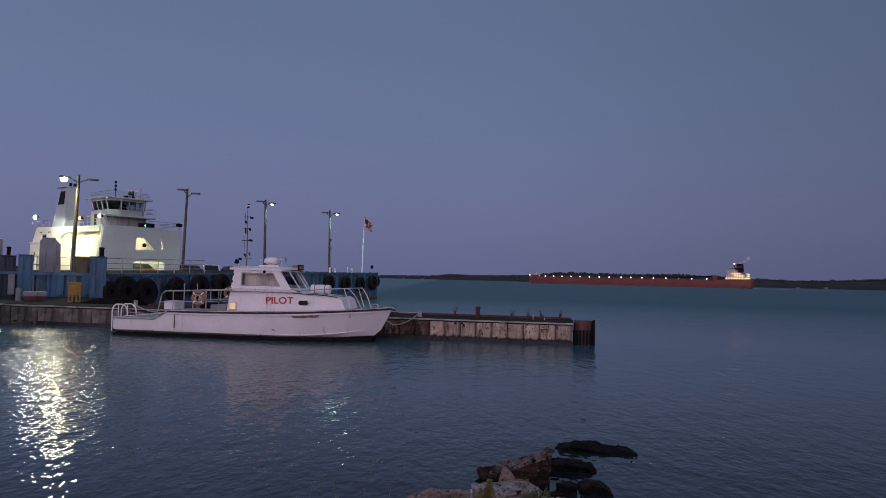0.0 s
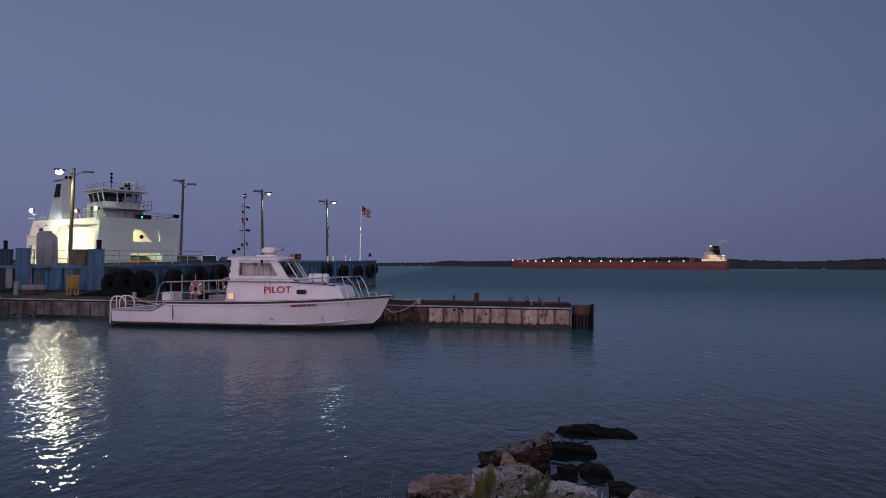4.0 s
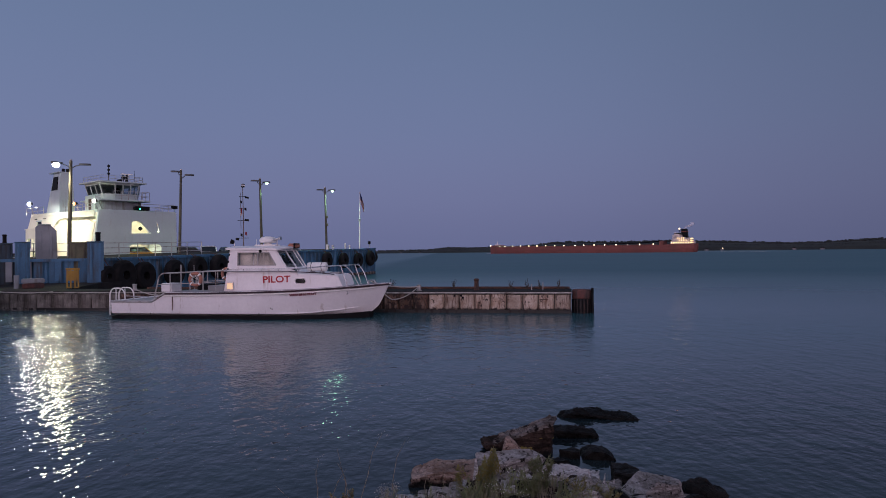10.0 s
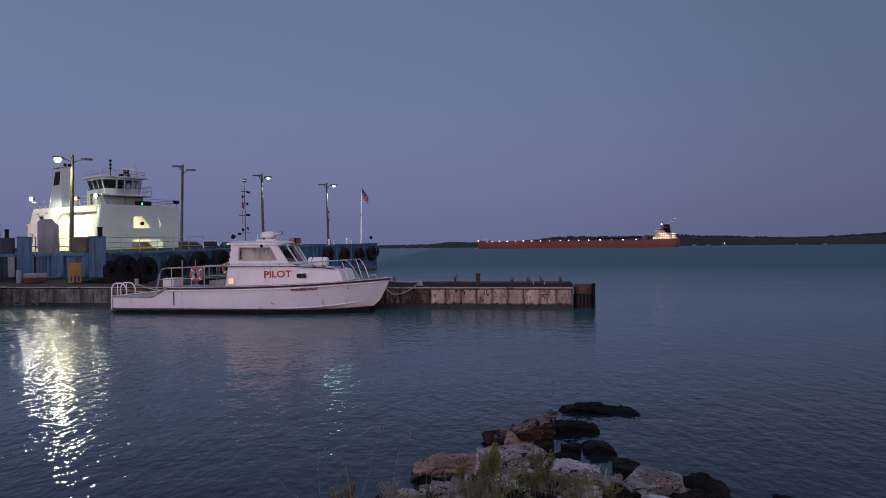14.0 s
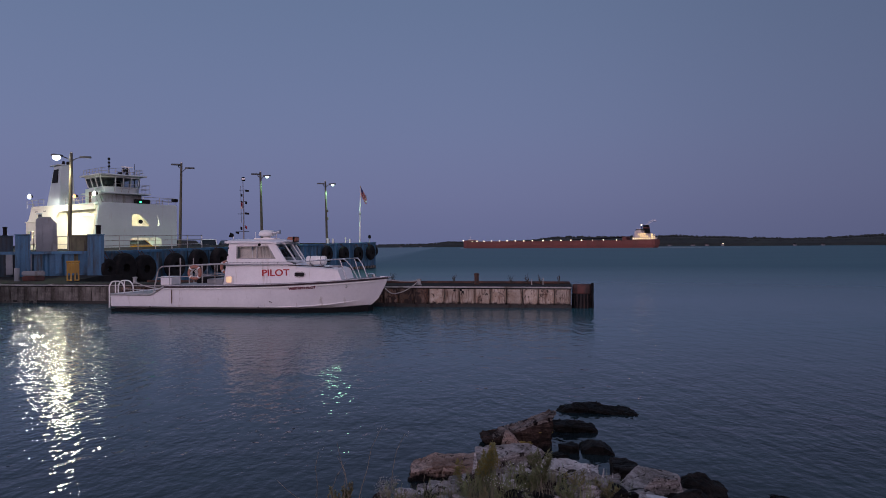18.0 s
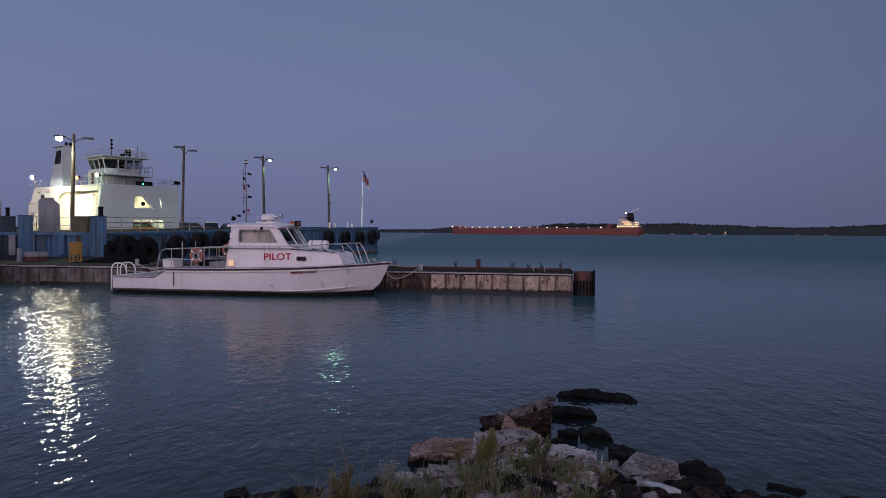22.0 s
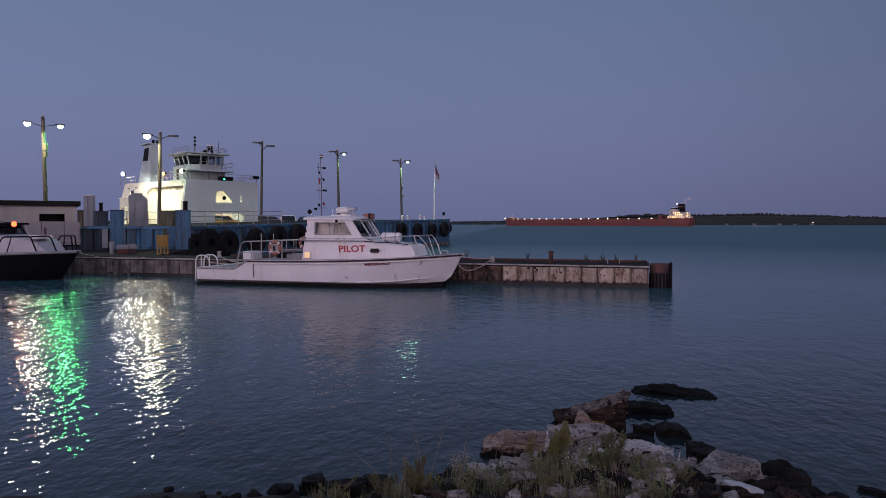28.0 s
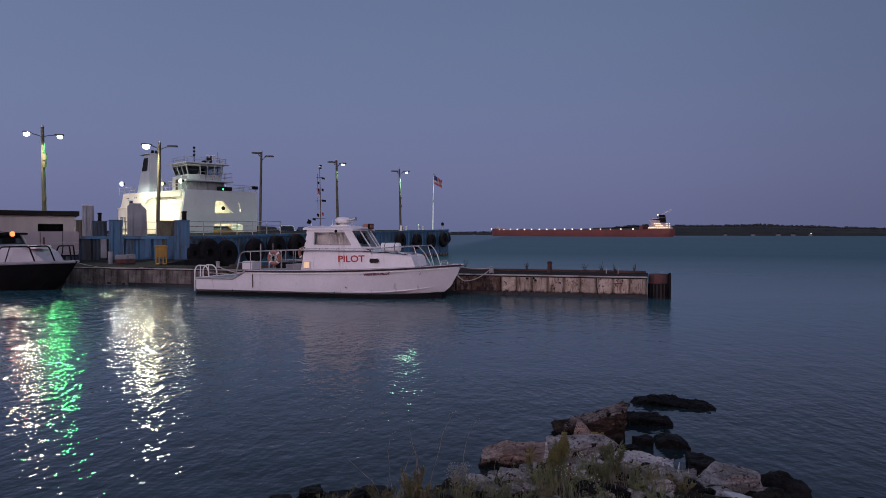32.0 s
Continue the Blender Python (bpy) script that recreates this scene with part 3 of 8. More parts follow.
def boulder(size, seed, cuts=3, rough=0.06, layers=0.0, points=16):
    """An angular stone: the hull of random points, divided and worn."""
    rnd = random.Random(seed)
    bm = B()
    for _ in range(points):
        d = Vector((rnd.gauss(0, 1), rnd.gauss(0, 1), rnd.gauss(0, 1))).normalized()
        k = rnd.uniform(0.82, 1.0)
        bm.verts.new((d.x * k, d.y * k, d.z * k))
    bmesh.ops.convex_hull(bm, input=bm.verts[:])
    bmesh.ops.triangulate(bm, faces=bm.faces[:])
    for i in range(cuts):
        bmesh.ops.subdivide_edges(bm, edges=bm.edges[:], cuts=1, use_grid_fill=True, smooth=0.18 if i == 0 else 0.05)
        bmesh.ops.triangulate(bm, faces=[f for f in bm.faces if len(f.verts) > 3])
    off = Vector((seed * 3.7, seed * 1.3, seed * 0.7))
    bm.normal_update()
    for v in bm.verts:
        p = v.co
        n = noise.fractal(p * 2.2 + off, 0.8, 2.0, 4) * rough * 1.5 + noise.fractal(p * 9 + off, 0.9, 2.0, 3) * rough * 0.45
        if layers:
            n += layers * (abs((p.z * 5 + noise.noise(p * 2 + off)) % 1 - 0.5) - 0.25)
        v.co = p + v.normal * n
    for v in bm.verts:
        v.co = Vector((v.co.x * size[0], v.co.y * size[1], v.co.z * size[2])) * 0.5
    return bm


def lettering(name, text, height, material, parent, m, depth=0.006, width=0.0, bold=0.0):
    cu = bpy.data.curves.new(name, "FONT")
    cu.body, cu.size, cu.extrude, cu.offset = text, height / 0.73, depth, bold
    tmp = new(name, cu)
    bpy.context.view_layer.update()
    me = bpy.data.meshes.new_from_object(tmp.evaluated_get(bpy.context.evaluated_depsgraph_get()))
    bpy.data.objects.remove(tmp)
    bpy.data.curves.remove(cu)
    xs = [v.co.x for v in me.vertices]
    if width:
        k = width / (max(xs) - min(xs))
        for v in me.vertices:
            v.co.x = (v.co.x - min(xs)) * k
    me.materials.clear()
    me.materials.append(material)
    ob = new(name, me)
    ob.parent, ob.matrix_basis = parent, m
    return ob


# ---- the large structure ----
def lake():
    bm = B()
    n = 96
    c = bm.verts.new((0, 0, 0))
    rim = [bm.verts.new((4400 * math.cos(2 * math.pi * k / n), 4400 * math.sin(2 * math.pi * k / n), 0)) for k in range(n)]
    for k in range(n):
        bm.faces.new((c, rim[k], rim[(k + 1) % n]))
    return solid("water", bm, WATER, "dark rippled lake water at dusk", "water", kind="structure")


def bank_height(x, y):
    """The shore where the viewer stands: a low stony point running out to the north."""
    edge = 5.9 + 1.15 * math.exp(-((x - 0.75) / 1.25) ** 2) - 0.10 * max(0.0, x - 2.0) ** 1.5 - 0.12 * max(0.0, -x - 0.6)
    d = edge - y
    z = 0.62 * (1 - math.exp(-max(d, 0) / 1.6)) - 0.28 * max(0.0, -d)
    z += 0.07 * noise.fractal(Vector((x * 1.3, y * 1.3, 0.0)), 0.8, 2.0, 4)
    z += 1.6 * max(0.0, min(1.0, (-3.0 - y) / 9.0)) ** 0.9      # unseen rise added behind the viewer to cut the lowest afterglow
    return max(z - 0.02, -1.2)


def ground():
    bm = B()
    xs = [-60 + 4 * k for k in range(13)] + [-11 + 0.4 * k for k in range(16)] + [-4.6 + 0.13 * k for k in range(74)] + [5.2 + 0.5 * k for k in range(12)] + [12 + 5 * k for k in range(11)]
    ys = [-60 + 6 * k for k in range(7)] + [-20 + 2 * k for k in range(9)] + [-2 + 0.5 * k for k in range(10)] + [3 + 0.12 * k for k in range(50)]
    grid = [[bm.verts.new((x, y, bank_height(x, y))) for x in xs] for y in ys]
    for a, b in zip(grid, grid[1:]):
        for i in range(len(xs) - 1):
            bm.faces.new((a[i], a[i + 1], b[i + 1], b[i]))
    return solid("ground", bm, M_SOIL, "dark stony shore bank with patches of soil", "shore", kind="structure", smooth=True)


LAKE = lake()
ground()

# far shores, with uneven treetops
SKYLINE = [(-60, 0.24), (-12, 0.20), (-5, 0.22), (-1.1, 0.27), (-0.2, 0.36), (0.4, 0.44), (2.8, 0.40), (6.0, 0.48), (7.6, 0.60), (8.7, 0.76), (10.4, 0.82), (14, 0.78),
           (18.5, 0.84), (22.3, 0.68), (26.3, 0.53), (28.1, 0.56), (31.9, 0.75), (40, 0.9), (60, 0.8)]


def skyline(b):
    for (b0, e0), (b1, e1) in zip(SKYLINE, SKYLINE[1:]):
        if b0 <= b <= b1:
            return e0 + (e1 - e0) * (b - b0) / (b1 - b0)
    return 0.3


def far_woods(name, b0, b1, dist, label):
    rnd = random.Random(int(dist))
    bm = B()
    step = 0.10
    rows = []
    for k in range(int((b1 - b0) / step) + 1):
        b = b0 + k * step
        h = 2.3 + dist * math.tan(radians(skyline(b))) - 3.0
        rows.append([at(b, dist - 30, 0.3), at(b, dist - 24, h * 0.35), at(b, dist, max(h * 0.8, 3)), at(b, dist + 60, max(h, 3.2)), at(b, dist + 120, -1), at(b, dist - 30, -1)])
    loft(bm, rows)
    b = b0
    while b < b1:
        h = 2.3 + dist * math.tan(radians(skyline(b)))
        for depth, share in ((-22, 0.30), (-8, 0.62), (20, 0.92), (48, 1.0)):
            s = rnd.uniform(2.4, 4.8)
            top = h * share * rnd.uniform(0.90, 1.04)
            p = at(b + rnd.uniform(-0.06, 0.06), dist + depth, top - s * 0.9)
            n = rnd.choice((5, 6, 7))
            turn = rnd.uniform(0, 6)
            lathe(bm, [(s * 0.5, -s * 0.8), (s * rnd.uniform(0.7, 0.95), 0), (s * rnd.uniform(0.5, 0.75), s * 0.5), (s * 0.12, s * rnd.uniform(0.7, 1.0))], n,
                  Matrix.Translation(p) @ pose(0, 0, 0, rnd.uniform(-8, 8), rnd.uniform(-8, 8), turn * 57))
        b += rnd.uniform(0.07, 0.16)
    return solid(name, bm, M_WOODS, label, "woods", kind="stuff")


far_woods("far_woods", -58, 5.9, 2000, "low dark wooded shore far across the water")
far_woods("far_woods", 6.0, 58, 1500, "dark wooded shore across the lake with uneven treetops")

# the low pier: local x runs to its free end, y away from the viewer
PIER = Matrix.Translation((4.584, 25.881, 0.1035)) @ pose(0, 0, 0, 0, 0, -10.37) @ Matrix.Scale(0.955, 4)
PIER_TOP = 0.74


def low_pier():
    pier = thing("pier", PIER, "low rusty sheet-pile pier with concrete top", "pier", kind="structure")
    part("core", bbox(-46, 0.16, 0.14, 2.1, -1.5, 0.62, 0), M_CONC, pier)
    part("cap", bbox(-46, 0.18, 0.03, 2.16, 0.62, PIER_TOP, 0.02), M_TARMAC, pier, "dark dirty concrete cap")
    part("algae_band", bbox(-46, 0.17, -0.012, 0.139, -0.8, 0.02, 0.01), M_WEED, pier, "dark wet weed along the waterline")
    part("apron", slab(B(), [(-46, 2.165), (-23.4, 2.165), (-26.4, 8.6), (-27.2, 16.2), (-46, 16.2)], -1.0, 0.715), M_TARMAC, pier, "dark quayside apron")
    # edge beam along the back
    part("edge_beam", bbox(-19, 0.1, 1.9, 2.1, PIER_TOP, PIER_TOP + 0.09, 0.015), M_RUSTY, pier, "rusted steel edge beam")
    return pier


THE_PIER = low_pier()

# the blue ferry quay: the near corner, the far end, and the way between
QC, QE = Vector((-19.5, 40.5, 0)), Vector((-7.2, 76.0, 0))
QW = (QE - QC).normalized()
QN = Vector((-QW.y, QW.x, 0))
QTURN = math.degrees(math.atan2(QW.y, QW.x))


def quay_top(s):
    return 2.13 + 0.66 * max(0.0, min(1.0, s / 37.57))


def ferry_quay():
    q = thing("quay", Matrix(), "blue-painted steel sheet-pile ferry quay", "quay", kind="structure")
    a1, c2, e2 = Vector((-25.2, 37.4, 0)), QC + QN * 14, QE + QN * 14
    poly = [(p.x, p.y) for p in (QC + QN * 0.2 + QW * 0.2, QE + QN * 0.2 - QW * 0.2, e2, c2, a1 + Vector((0, 0.2, 0)))]
    part("fill", slab(B(), poly, -2, [2.10, 2.76, 2.76, 2.10, 2.10]), M_TARMAC, q, "concrete quay deck")
    far = [(c2.x, c2.y), (e2.x - 6, e2.y - 8), (-95, 95), (-95, 30), (a1.x - 3, a1.y - 1), (a1.x, a1.y + 0.3)]
    part("yard", slab(B(), far, -2, 2.05), M_TARMAC, q, "gravelly quay yard")
    return q


THE_QUAY = ferry_quay()


# ---- the pilot boat ----
BOAT = Matrix.Translation((-6.293, 26.072, 0.1035)) @ pose(0, 0, 0, 0, 0, -10.37) @ Matrix.Scale(0.955, 4)


def hull_station(x):
    """Half beams and heights of the hull at x: keel, chine, gunwale."""
    t = max(0.0, (x - 0.2) / 4.75)
    deck = 1.5 * (1 - t ** 2.6) if t < 1 else 0.0
    deck = max(deck, 0.04) - (0.05 * max(0.0, (-4.0 - x) / 2.0))
    u = max(0.0, (x + 0.3) / 4.95)
    chine = max(1.42 * (1 - u ** 2.2), 0.03) if u < 1 else 0.03
    sheer = 0.90 + 0.0045 * max(0.0, x + 3.0) ** 2.0 - 0.004 * max(0.0, -x - 1.0)
    chz = 0.10 + 0.30 * max(0.0, (x - 1.0) / 3.6) ** 2.0
    keel = -0.45 + 0.55 * max(0.0, (x - 2.2) / 2.3) ** 2.4
    return deck, min(chine, deck), sheer, chz, keel


def hull_top(x):
    s = hull_station(x)[2]
    if x < -4.15:
        return 0.58
    if x < -3.6:
        return 0.58 + (s - 0.58) * (x + 4.15) / 0.55
    return s


def pilot_boat():
    boat = thing("pilot_boat", BOAT, "white pilot boat with red lettering moored along the pier", "boat")
    xs = [-5.88, -5.4, -4.8, -4.16, -3.9, -3.6, -3.0, -2.2, -1.4, -0.6, 0.2, 0.9, 1.6, 2.2, 2.8, 3.3, 3.75, 4.15, 4.45, 4.7, 4.88]
    rings, band = [], []
    for x in xs:
        d, c, s, chz, keel = hull_station(x)
        top = hull_top(x)
        flare = 0.5 * (c + d)
        lean = 0.62 * (x / 4.88) ** 6 if x > 2 else 0.0   # the stem rakes forward towards the deck
        def X(z):
            return x - lean * max(0.0, min(1.0, (1.1 - z) / 1.1))
        side = [(X(top), d, top), (X(top * 0.55 + chz * 0.45), 0.25 * c + 0.75 * d, top * 0.55 + chz * 0.45), (X(chz + 0.05), c + 0.015, chz + 0.05), (X(chz), c, chz), (X(keel), 0.02, keel)]
        rings.append([(p, y, z) for p, y, z in side] + [(p, -y, z) for p, y, z in reversed(side)])
    hull = part("hull", loft(B(), rings), M_HULL, boat, "white hull with scuffs and faint rust runs", smooth=True)
    hull.data.set_sharp_from_angle(angle=radians(28))
    # black boot top, just proud of the hull at the waterline
    rings = []
    for x in xs[:-3]:
        d, c, s, chz, keel = hull_station(x)
        w = c + 0.02
        z1 = 0.0 + 0.045 * min(1.0, max(0.0, (x + 4.0) / 6.0)) + 0.08 * max(0.0, (x - 2.0) / 2.2) ** 1.5
        rings.append([(x, w, z1), (x, w - 0.02, -0.45), (x, -w + 0.02, -0.45), (x, -w, z1)])
    part("boot_stripe", loft(B(), rings), M_BLACK, boat, "black boot stripe at the waterline")
    # rub rail and white guard along the gunwale, both sides
    for sgn in (-1, 1):
        line = [Vector((x, sgn * (hull_station(x)[0] + 0.02), hull_top(x) - 0.045)) for x in xs[5:]]
        part("rub_rail", tube(B(), line, 0.034, 8), M_RUB, boat, "dark red-brown rub rail")
        line = [Vector((x, sgn * (hull_station(x)[0] + 0.02), hull_top(x) - 0.13)) for x in xs[5:-2]]
        part("spray_strip", tube(B(), line, 0.022, 6), M_WHITE, boat)
        line = [Vector((x, sgn * (hull_station(x)[0] + 0.012), hull_top(x) - 0.03)) for x in xs[:6]]
        part("stern_guard", tube(B(), line, 0.04, 8), M_GALV, boat, "grey guard rail round the low stern")
        chine = [Vector((x - (0.62 * (x / 4.88) ** 6 if x > 2 else 0), sgn * (hull_station(x)[1] + 0.02), hull_station(x)[3] + 0.02)) for x in xs[11:-1]]
        part("chine_strake", tube(B(), chine, 0.025, 6), M_HULL, boat)
    # decks
    deck = [[(x, hull_station(x)[0] - 0.06, hull_top(x) - 0.07), (x, -hull_station(x)[0] + 0.06, hull_top(x) - 0.07), (x, -hull_station(x)[0] + 0.06, hull_top(x) + 0.012), (x, hull_station(x)[0] - 0.06, hull_top(x) + 0.012)] for x in xs[1:-2]]
    part("deck", loft(B(), deck), M_DECK, boat, "grey non-slip deck")
    # side seam and small fittings on the near side
    part("hull_seam", bbox(-3.32, -3.29, -1.512, -1.495, 0.22, 0.78, 0), M_RUSTY, boat, "rusty vertical seam")
    for x, z in ((-4.2, 0.10), (0.15, 0.11), (0.62, 0.32), (0.68, 0.29)):
        part("drain", lathe(B(), [(0.022, 0), (0.022, 0.02)], 10, Matrix.Translation((x, -1.49, z)) @ pose(0, 0, 0, 90, 0, 0)), M_BLACK, boat)
    d = hull_station(3.5)[0]
    part("hawse_pipe", ring(B(), 0.055, 0.018, 16, 6, Matrix.Translation((3.45, -d + 0.02, 0.86)) @ pose(0, 0, 0, 90, 0, -28)), M_STEEL, boat, "bright hawse ring")
    lettering("boat_name", "WESTERN PILOT", 0.080, M_DARKLETTER, boat, Matrix.Translation((1.36, -1.475, 0.755)) @ pose(0, 0, 0, 92, -3.0, 8.2), 0.006, 1.05, 0.006)

    # wheelhouse: walls with real window openings
    W = 1.06
    side_outer = [(-1.45, 0.90), (1.62, 0.98), (1.50, 1.66), (1.02, 1.80), (0.60, 2.44), (-1.20, 2.47)]
    side_hole = [(-0.88, 1.90), (0.62, 1.90), (0.36, 2.34), (-0.86, 2.34)]
    wheelhouse = part("wheelhouse", plate(side_outer, [side_hole], -W, -W + 0.05), M_CABIN, boat, "white wheelhouse side")
    part("wheelhouse_far_side", plate(side_outer, [side_hole], W - 0.05, W), M_CABIN, boat)
    for y in (-W - 0.005, W - 0.02):
        part("side_window", prism(B(), [(-0.87, 1.91), (-0.10, 1.91), (-0.10, 2.33), (-0.85, 2.33)], y + 0.02, y + 0.032), M_GLASS, boat, "side window pane")
        part("side_window", prism(B(), [(-0.08, 1.91), (0.61, 1.91), (0.35, 2.33), (-0.08, 2.33)], y + 0.02, y + 0.032), M_GLASS, boat, "side window pane")
        for quad in ([(-0.11, 1.90), (-0.07, 1.90), (-0.07, 2.34), (-0.11, 2.34)], [(-0.90, 1.87), (0.66, 1.87), (0.66, 1.905), (-0.90, 1.905)], [(-0.90, 2.335), (0.38, 2.335), (0.38, 2.37), (-0.90, 2.37)],
                     [(-0.915, 1.905), (-0.875, 1.905), (-0.855, 2.335), (-0.895, 2.335)], [(0.605, 1.905), (0.655, 1.905), (0.39, 2.335), (0.345, 2.335)]):
            part("window_frame", prism(B(), quad, y - 0.008, y + 0.04), M_GALV, boat)
    part("curtain", plate([(-0.86, 1.88), (-0.36, 1.88), (-0.36, 2.36), (-0.86, 2.36)], [], -W + 0.16, -W + 0.19), M_CURTAIN, boat, "drawn grey-beige curtain")
    folds = [(-0.33 + 0.06 * k, -W + 0.17 + 0.022 * (k % 2)) for k in range(16)]
    part("curtain", loft(B(), [[(x, y, 1.88), (x, y + 0.012, 1.88), (x, y + 0.012, 2.36), (x, y, 2.36)] for x, y in folds]), M_CURTAIN, boat, "gathered pale curtain")
    part("aft_bulkhead", loft(B(), [[(-1.44, -W + 0.05, 0.90), (-1.40, -W + 0.05, 0.90), (-1.16, -W + 0.05, 2.45), (-1.20, -W + 0.05, 2.45)],
                                    [(-1.44, 0.25, 0.90), (-1.40, 0.25, 0.90), (-1.16, 0.25, 2.45), (-1.20, 0.25, 2.45)]]), M_CABIN, boat)
    part("cabin_floor", bbox(-1.4, 1.5, -1.0, 1.0, 0.98, 1.02, 0), M_DECK, boat)
    part("dashboard", prism(B(), [(0.85, 1.0), (1.45, 1.0), (1.30, 1.75), (0.95, 1.80)], -0.98, 0.98), M_BLACK, boat)
    part("helm_seat", bbox(-0.1, 0.35, -0.75, -0.3, 1.02, 2.1, 0.06, 2), M_CURTAIN, boat, "helmsman's seat")
    # raked windscreen in three panes between posts
    f0, f1 = [Vector((1.03, -0.98, 1.78)), Vector((1.20, -0.36, 1.76)), Vector((1.20, 0.36, 1.76)), Vector((1.03, 0.98, 1.78))], \
             [Vector((0.58, -0.98, 2.45)), Vector((0.70, -0.36, 2.45)), Vector((0.70, 0.36, 2.45)), Vector((0.58, 0.98, 2.45))]
    for k in range(3):
        a, b, c, d2 = f0[k], f0[k + 1], f1[k + 1], f1[k]
        n = (b - a).cross(d2 - a).normalized() * 0.012
        part("windscreen", loft(B(), [[a, b, c, d2], [a + n, b + n, c + n, d2 + n]]), M_SCREEN, boat, "raked windscreen pane")
        part("screen_rail", tube(B(), [a, b], 0.045, 8), M_CABIN, boat)
        part("screen_rail", tube(B(), [c, d2], 0.045, 8), M_CABIN, boat)
        if k:
            part("screen_post", tube(B(), [a, d2], 0.035, 8), M_CABIN, boat)
    for s in (0, 3):
        part("screen_post", tube(B(), [f0[s], f1[s]], 0.05, 8), M_CABIN, boat)
    part("screen_skirt", loft(B(), [[(1.02, -1.0, 1.80), (1.24, -0.40, 1.78), (1.24, 0.40, 1.78), (1.02, 1.0, 1.80)], [(1.28, -1.02, 1.58), (1.50, -0.42, 1.58), (1.50, 0.42, 1.58), (1.28, 1.02, 1.58)]]), M_CABIN, boat)
    # roof with a drooping edge
    roof = [[(-1.34, y, 2.46 + 0.10 * (1 - (y / 1.15) ** 2)), (0.50, y, 2.45 + 0.10 * (1 - (y / 1.15) ** 2)), (0.88 - 0.14 * (y / 1.15) ** 2, y, 2.42 + 0.09 * (1 - (y / 1.15) ** 2)),
             (0.88 - 0.14 * (y / 1.15) ** 2, y, 2.47 + 0.10 * (1 - (y / 1.15) ** 2)), (0.50, y, 2.52 + 0.10 * (1 - (y / 1.15) ** 2)), (-1.34, y, 2.53 + 0.10 * (1 - (y / 1.15) ** 2))]
            for y in (-1.13, -0.8, -0.4, 0, 0.4, 0.8, 1.13)]
    part("roof", loft(B(), roof), M_CABIN, boat, "white wheelhouse roof")
    # trunk cabin ahead of the wheelhouse
    trunk = []
    for x, w, z in ((1.25, 1.06, 1.62), (1.9, 1.04, 1.60), (2.5, 0.98, 1.57), (2.9, 0.88, 1.53), (3.0, 0.84, 1.51)):
        trunk.append([(x, -w, 0.9), (x, -w + 0.03, z - 0.05), (x, -w + 0.12, z), (x, w - 0.12, z), (x, w - 0.03, z - 0.05), (x, w, 0.9)])
    trunk.append([(3.28, -0.74, 0.95), (3.08, -0.80, 1.44), (3.06, -0.70, 1.48), (3.06, 0.70, 1.48), (3.08, 0.80, 1.44), (3.28, 0.74, 0.95)])
    part("trunk_cabin", loft(B(), trunk), M_CABIN, boat, "low white trunk cabin")
    part("trunk_edge", tube(B(), [(1.2, -1.085, 1.645), (1.9, -1.07, 1.615), (2.5, -1.0, 1.585), (2.95, -0.89, 1.53)], 0.02, 6), M_RUB, boat, "dark edge strip")
    part("cabin_ledge", bbox(-1.38, 1.5, -1.16, -1.055, 1.645, 1.675, 0.01), M_DECK, boat)
    part("ledge_rail", tube(B(), arc([(-1.30, -1.17, 1.68), (-1.30, -1.19, 1.75), (1.55, -1.17, 1.76), (1.60, -1.1, 1.68)], 0.06), 0.014, 6), M_STEEL, boat, "grab rail")
    for x in (-0.6, 0.1, 0.8):
        part("ledge_stanchion", tube(B(), [(x, -1.15, 1.67), (x, -1.185, 1.755)], 0.012, 6), M_STEEL, boat)
    lettering("lettering", "PILOT", 0.25, M_RED, boat, Matrix.Translation((0.12, -1.072, 1.235)) @ pose(0, 0, 0, 90, -1.2, 0), 0.005, 1.12, 0.006)
    # port light with frame
    def port(x0, x1, z0, z1, y0, y1):
        r = (z1 - z0) / 2
        ends = [(x1 - r, math.pi * (k / 8 - 0.5)) for k in range(9)] + [(x0 + r, math.pi * (k / 8 + 0.5)) for k in range(9)]
        return prism(B(), [(x + r * math.cos(a), (z0 + z1) / 2 + r * math.sin(a)) for x, a in ends], y0, y1)

    part("port_light", port(1.42, 1.88, 1.185, 1.405, -1.082, -1.04), M_STEEL, boat, "rounded chrome port frame")
    part("port_glass", port(1.455, 1.845, 1.22, 1.37, -1.092, -1.05), M_CARGLASS, boat, "dark port glass")
    # warm cabin lamp by the after corner
    part("lamp_housing", bbox(-1.32, -1.04, -1.13, -1.06, 0.965, 1.25, 0.015), M_WHITE, boat)
    part("cabin_lamp", bbox(-1.295, -1.065, -1.15, -1.10, 0.99, 1.225, 0.02, 2), G_CABINET, boat, "lit warm cabin lamp")
    for x, z in ((-1.28, 1.75), (-1.22, 2.28), (-1.25, 2.02)):
        part("hinge", bbox(x - 0.02, x + 0.02, -1.09, -1.05, z - 0.04, z + 0.04, 0.005), M_BLACK, boat)
    part("side_light", lathe(B(), [(0.055, 0), (0.055, 0.03), (0.03, 0.05)], 14, Matrix.Translation((0.02, -1.06, 2.405)) @ pose(0, 0, 0, 90, 0, 0)), M_BLACK, boat, "round black vent")
    # roof fittings
    radar = part("radar_base", lathe(B(), [(0.16, 2.60), (0.13, 2.72)], 18, Matrix.Translation((-0.02, -0.3, 0))), M_WHITE, boat)
    part("radar_plinth", bbox(-0.45, 0.36, -0.55, 0.0, 2.60, 2.66, 0.01), M_WHITE, boat)
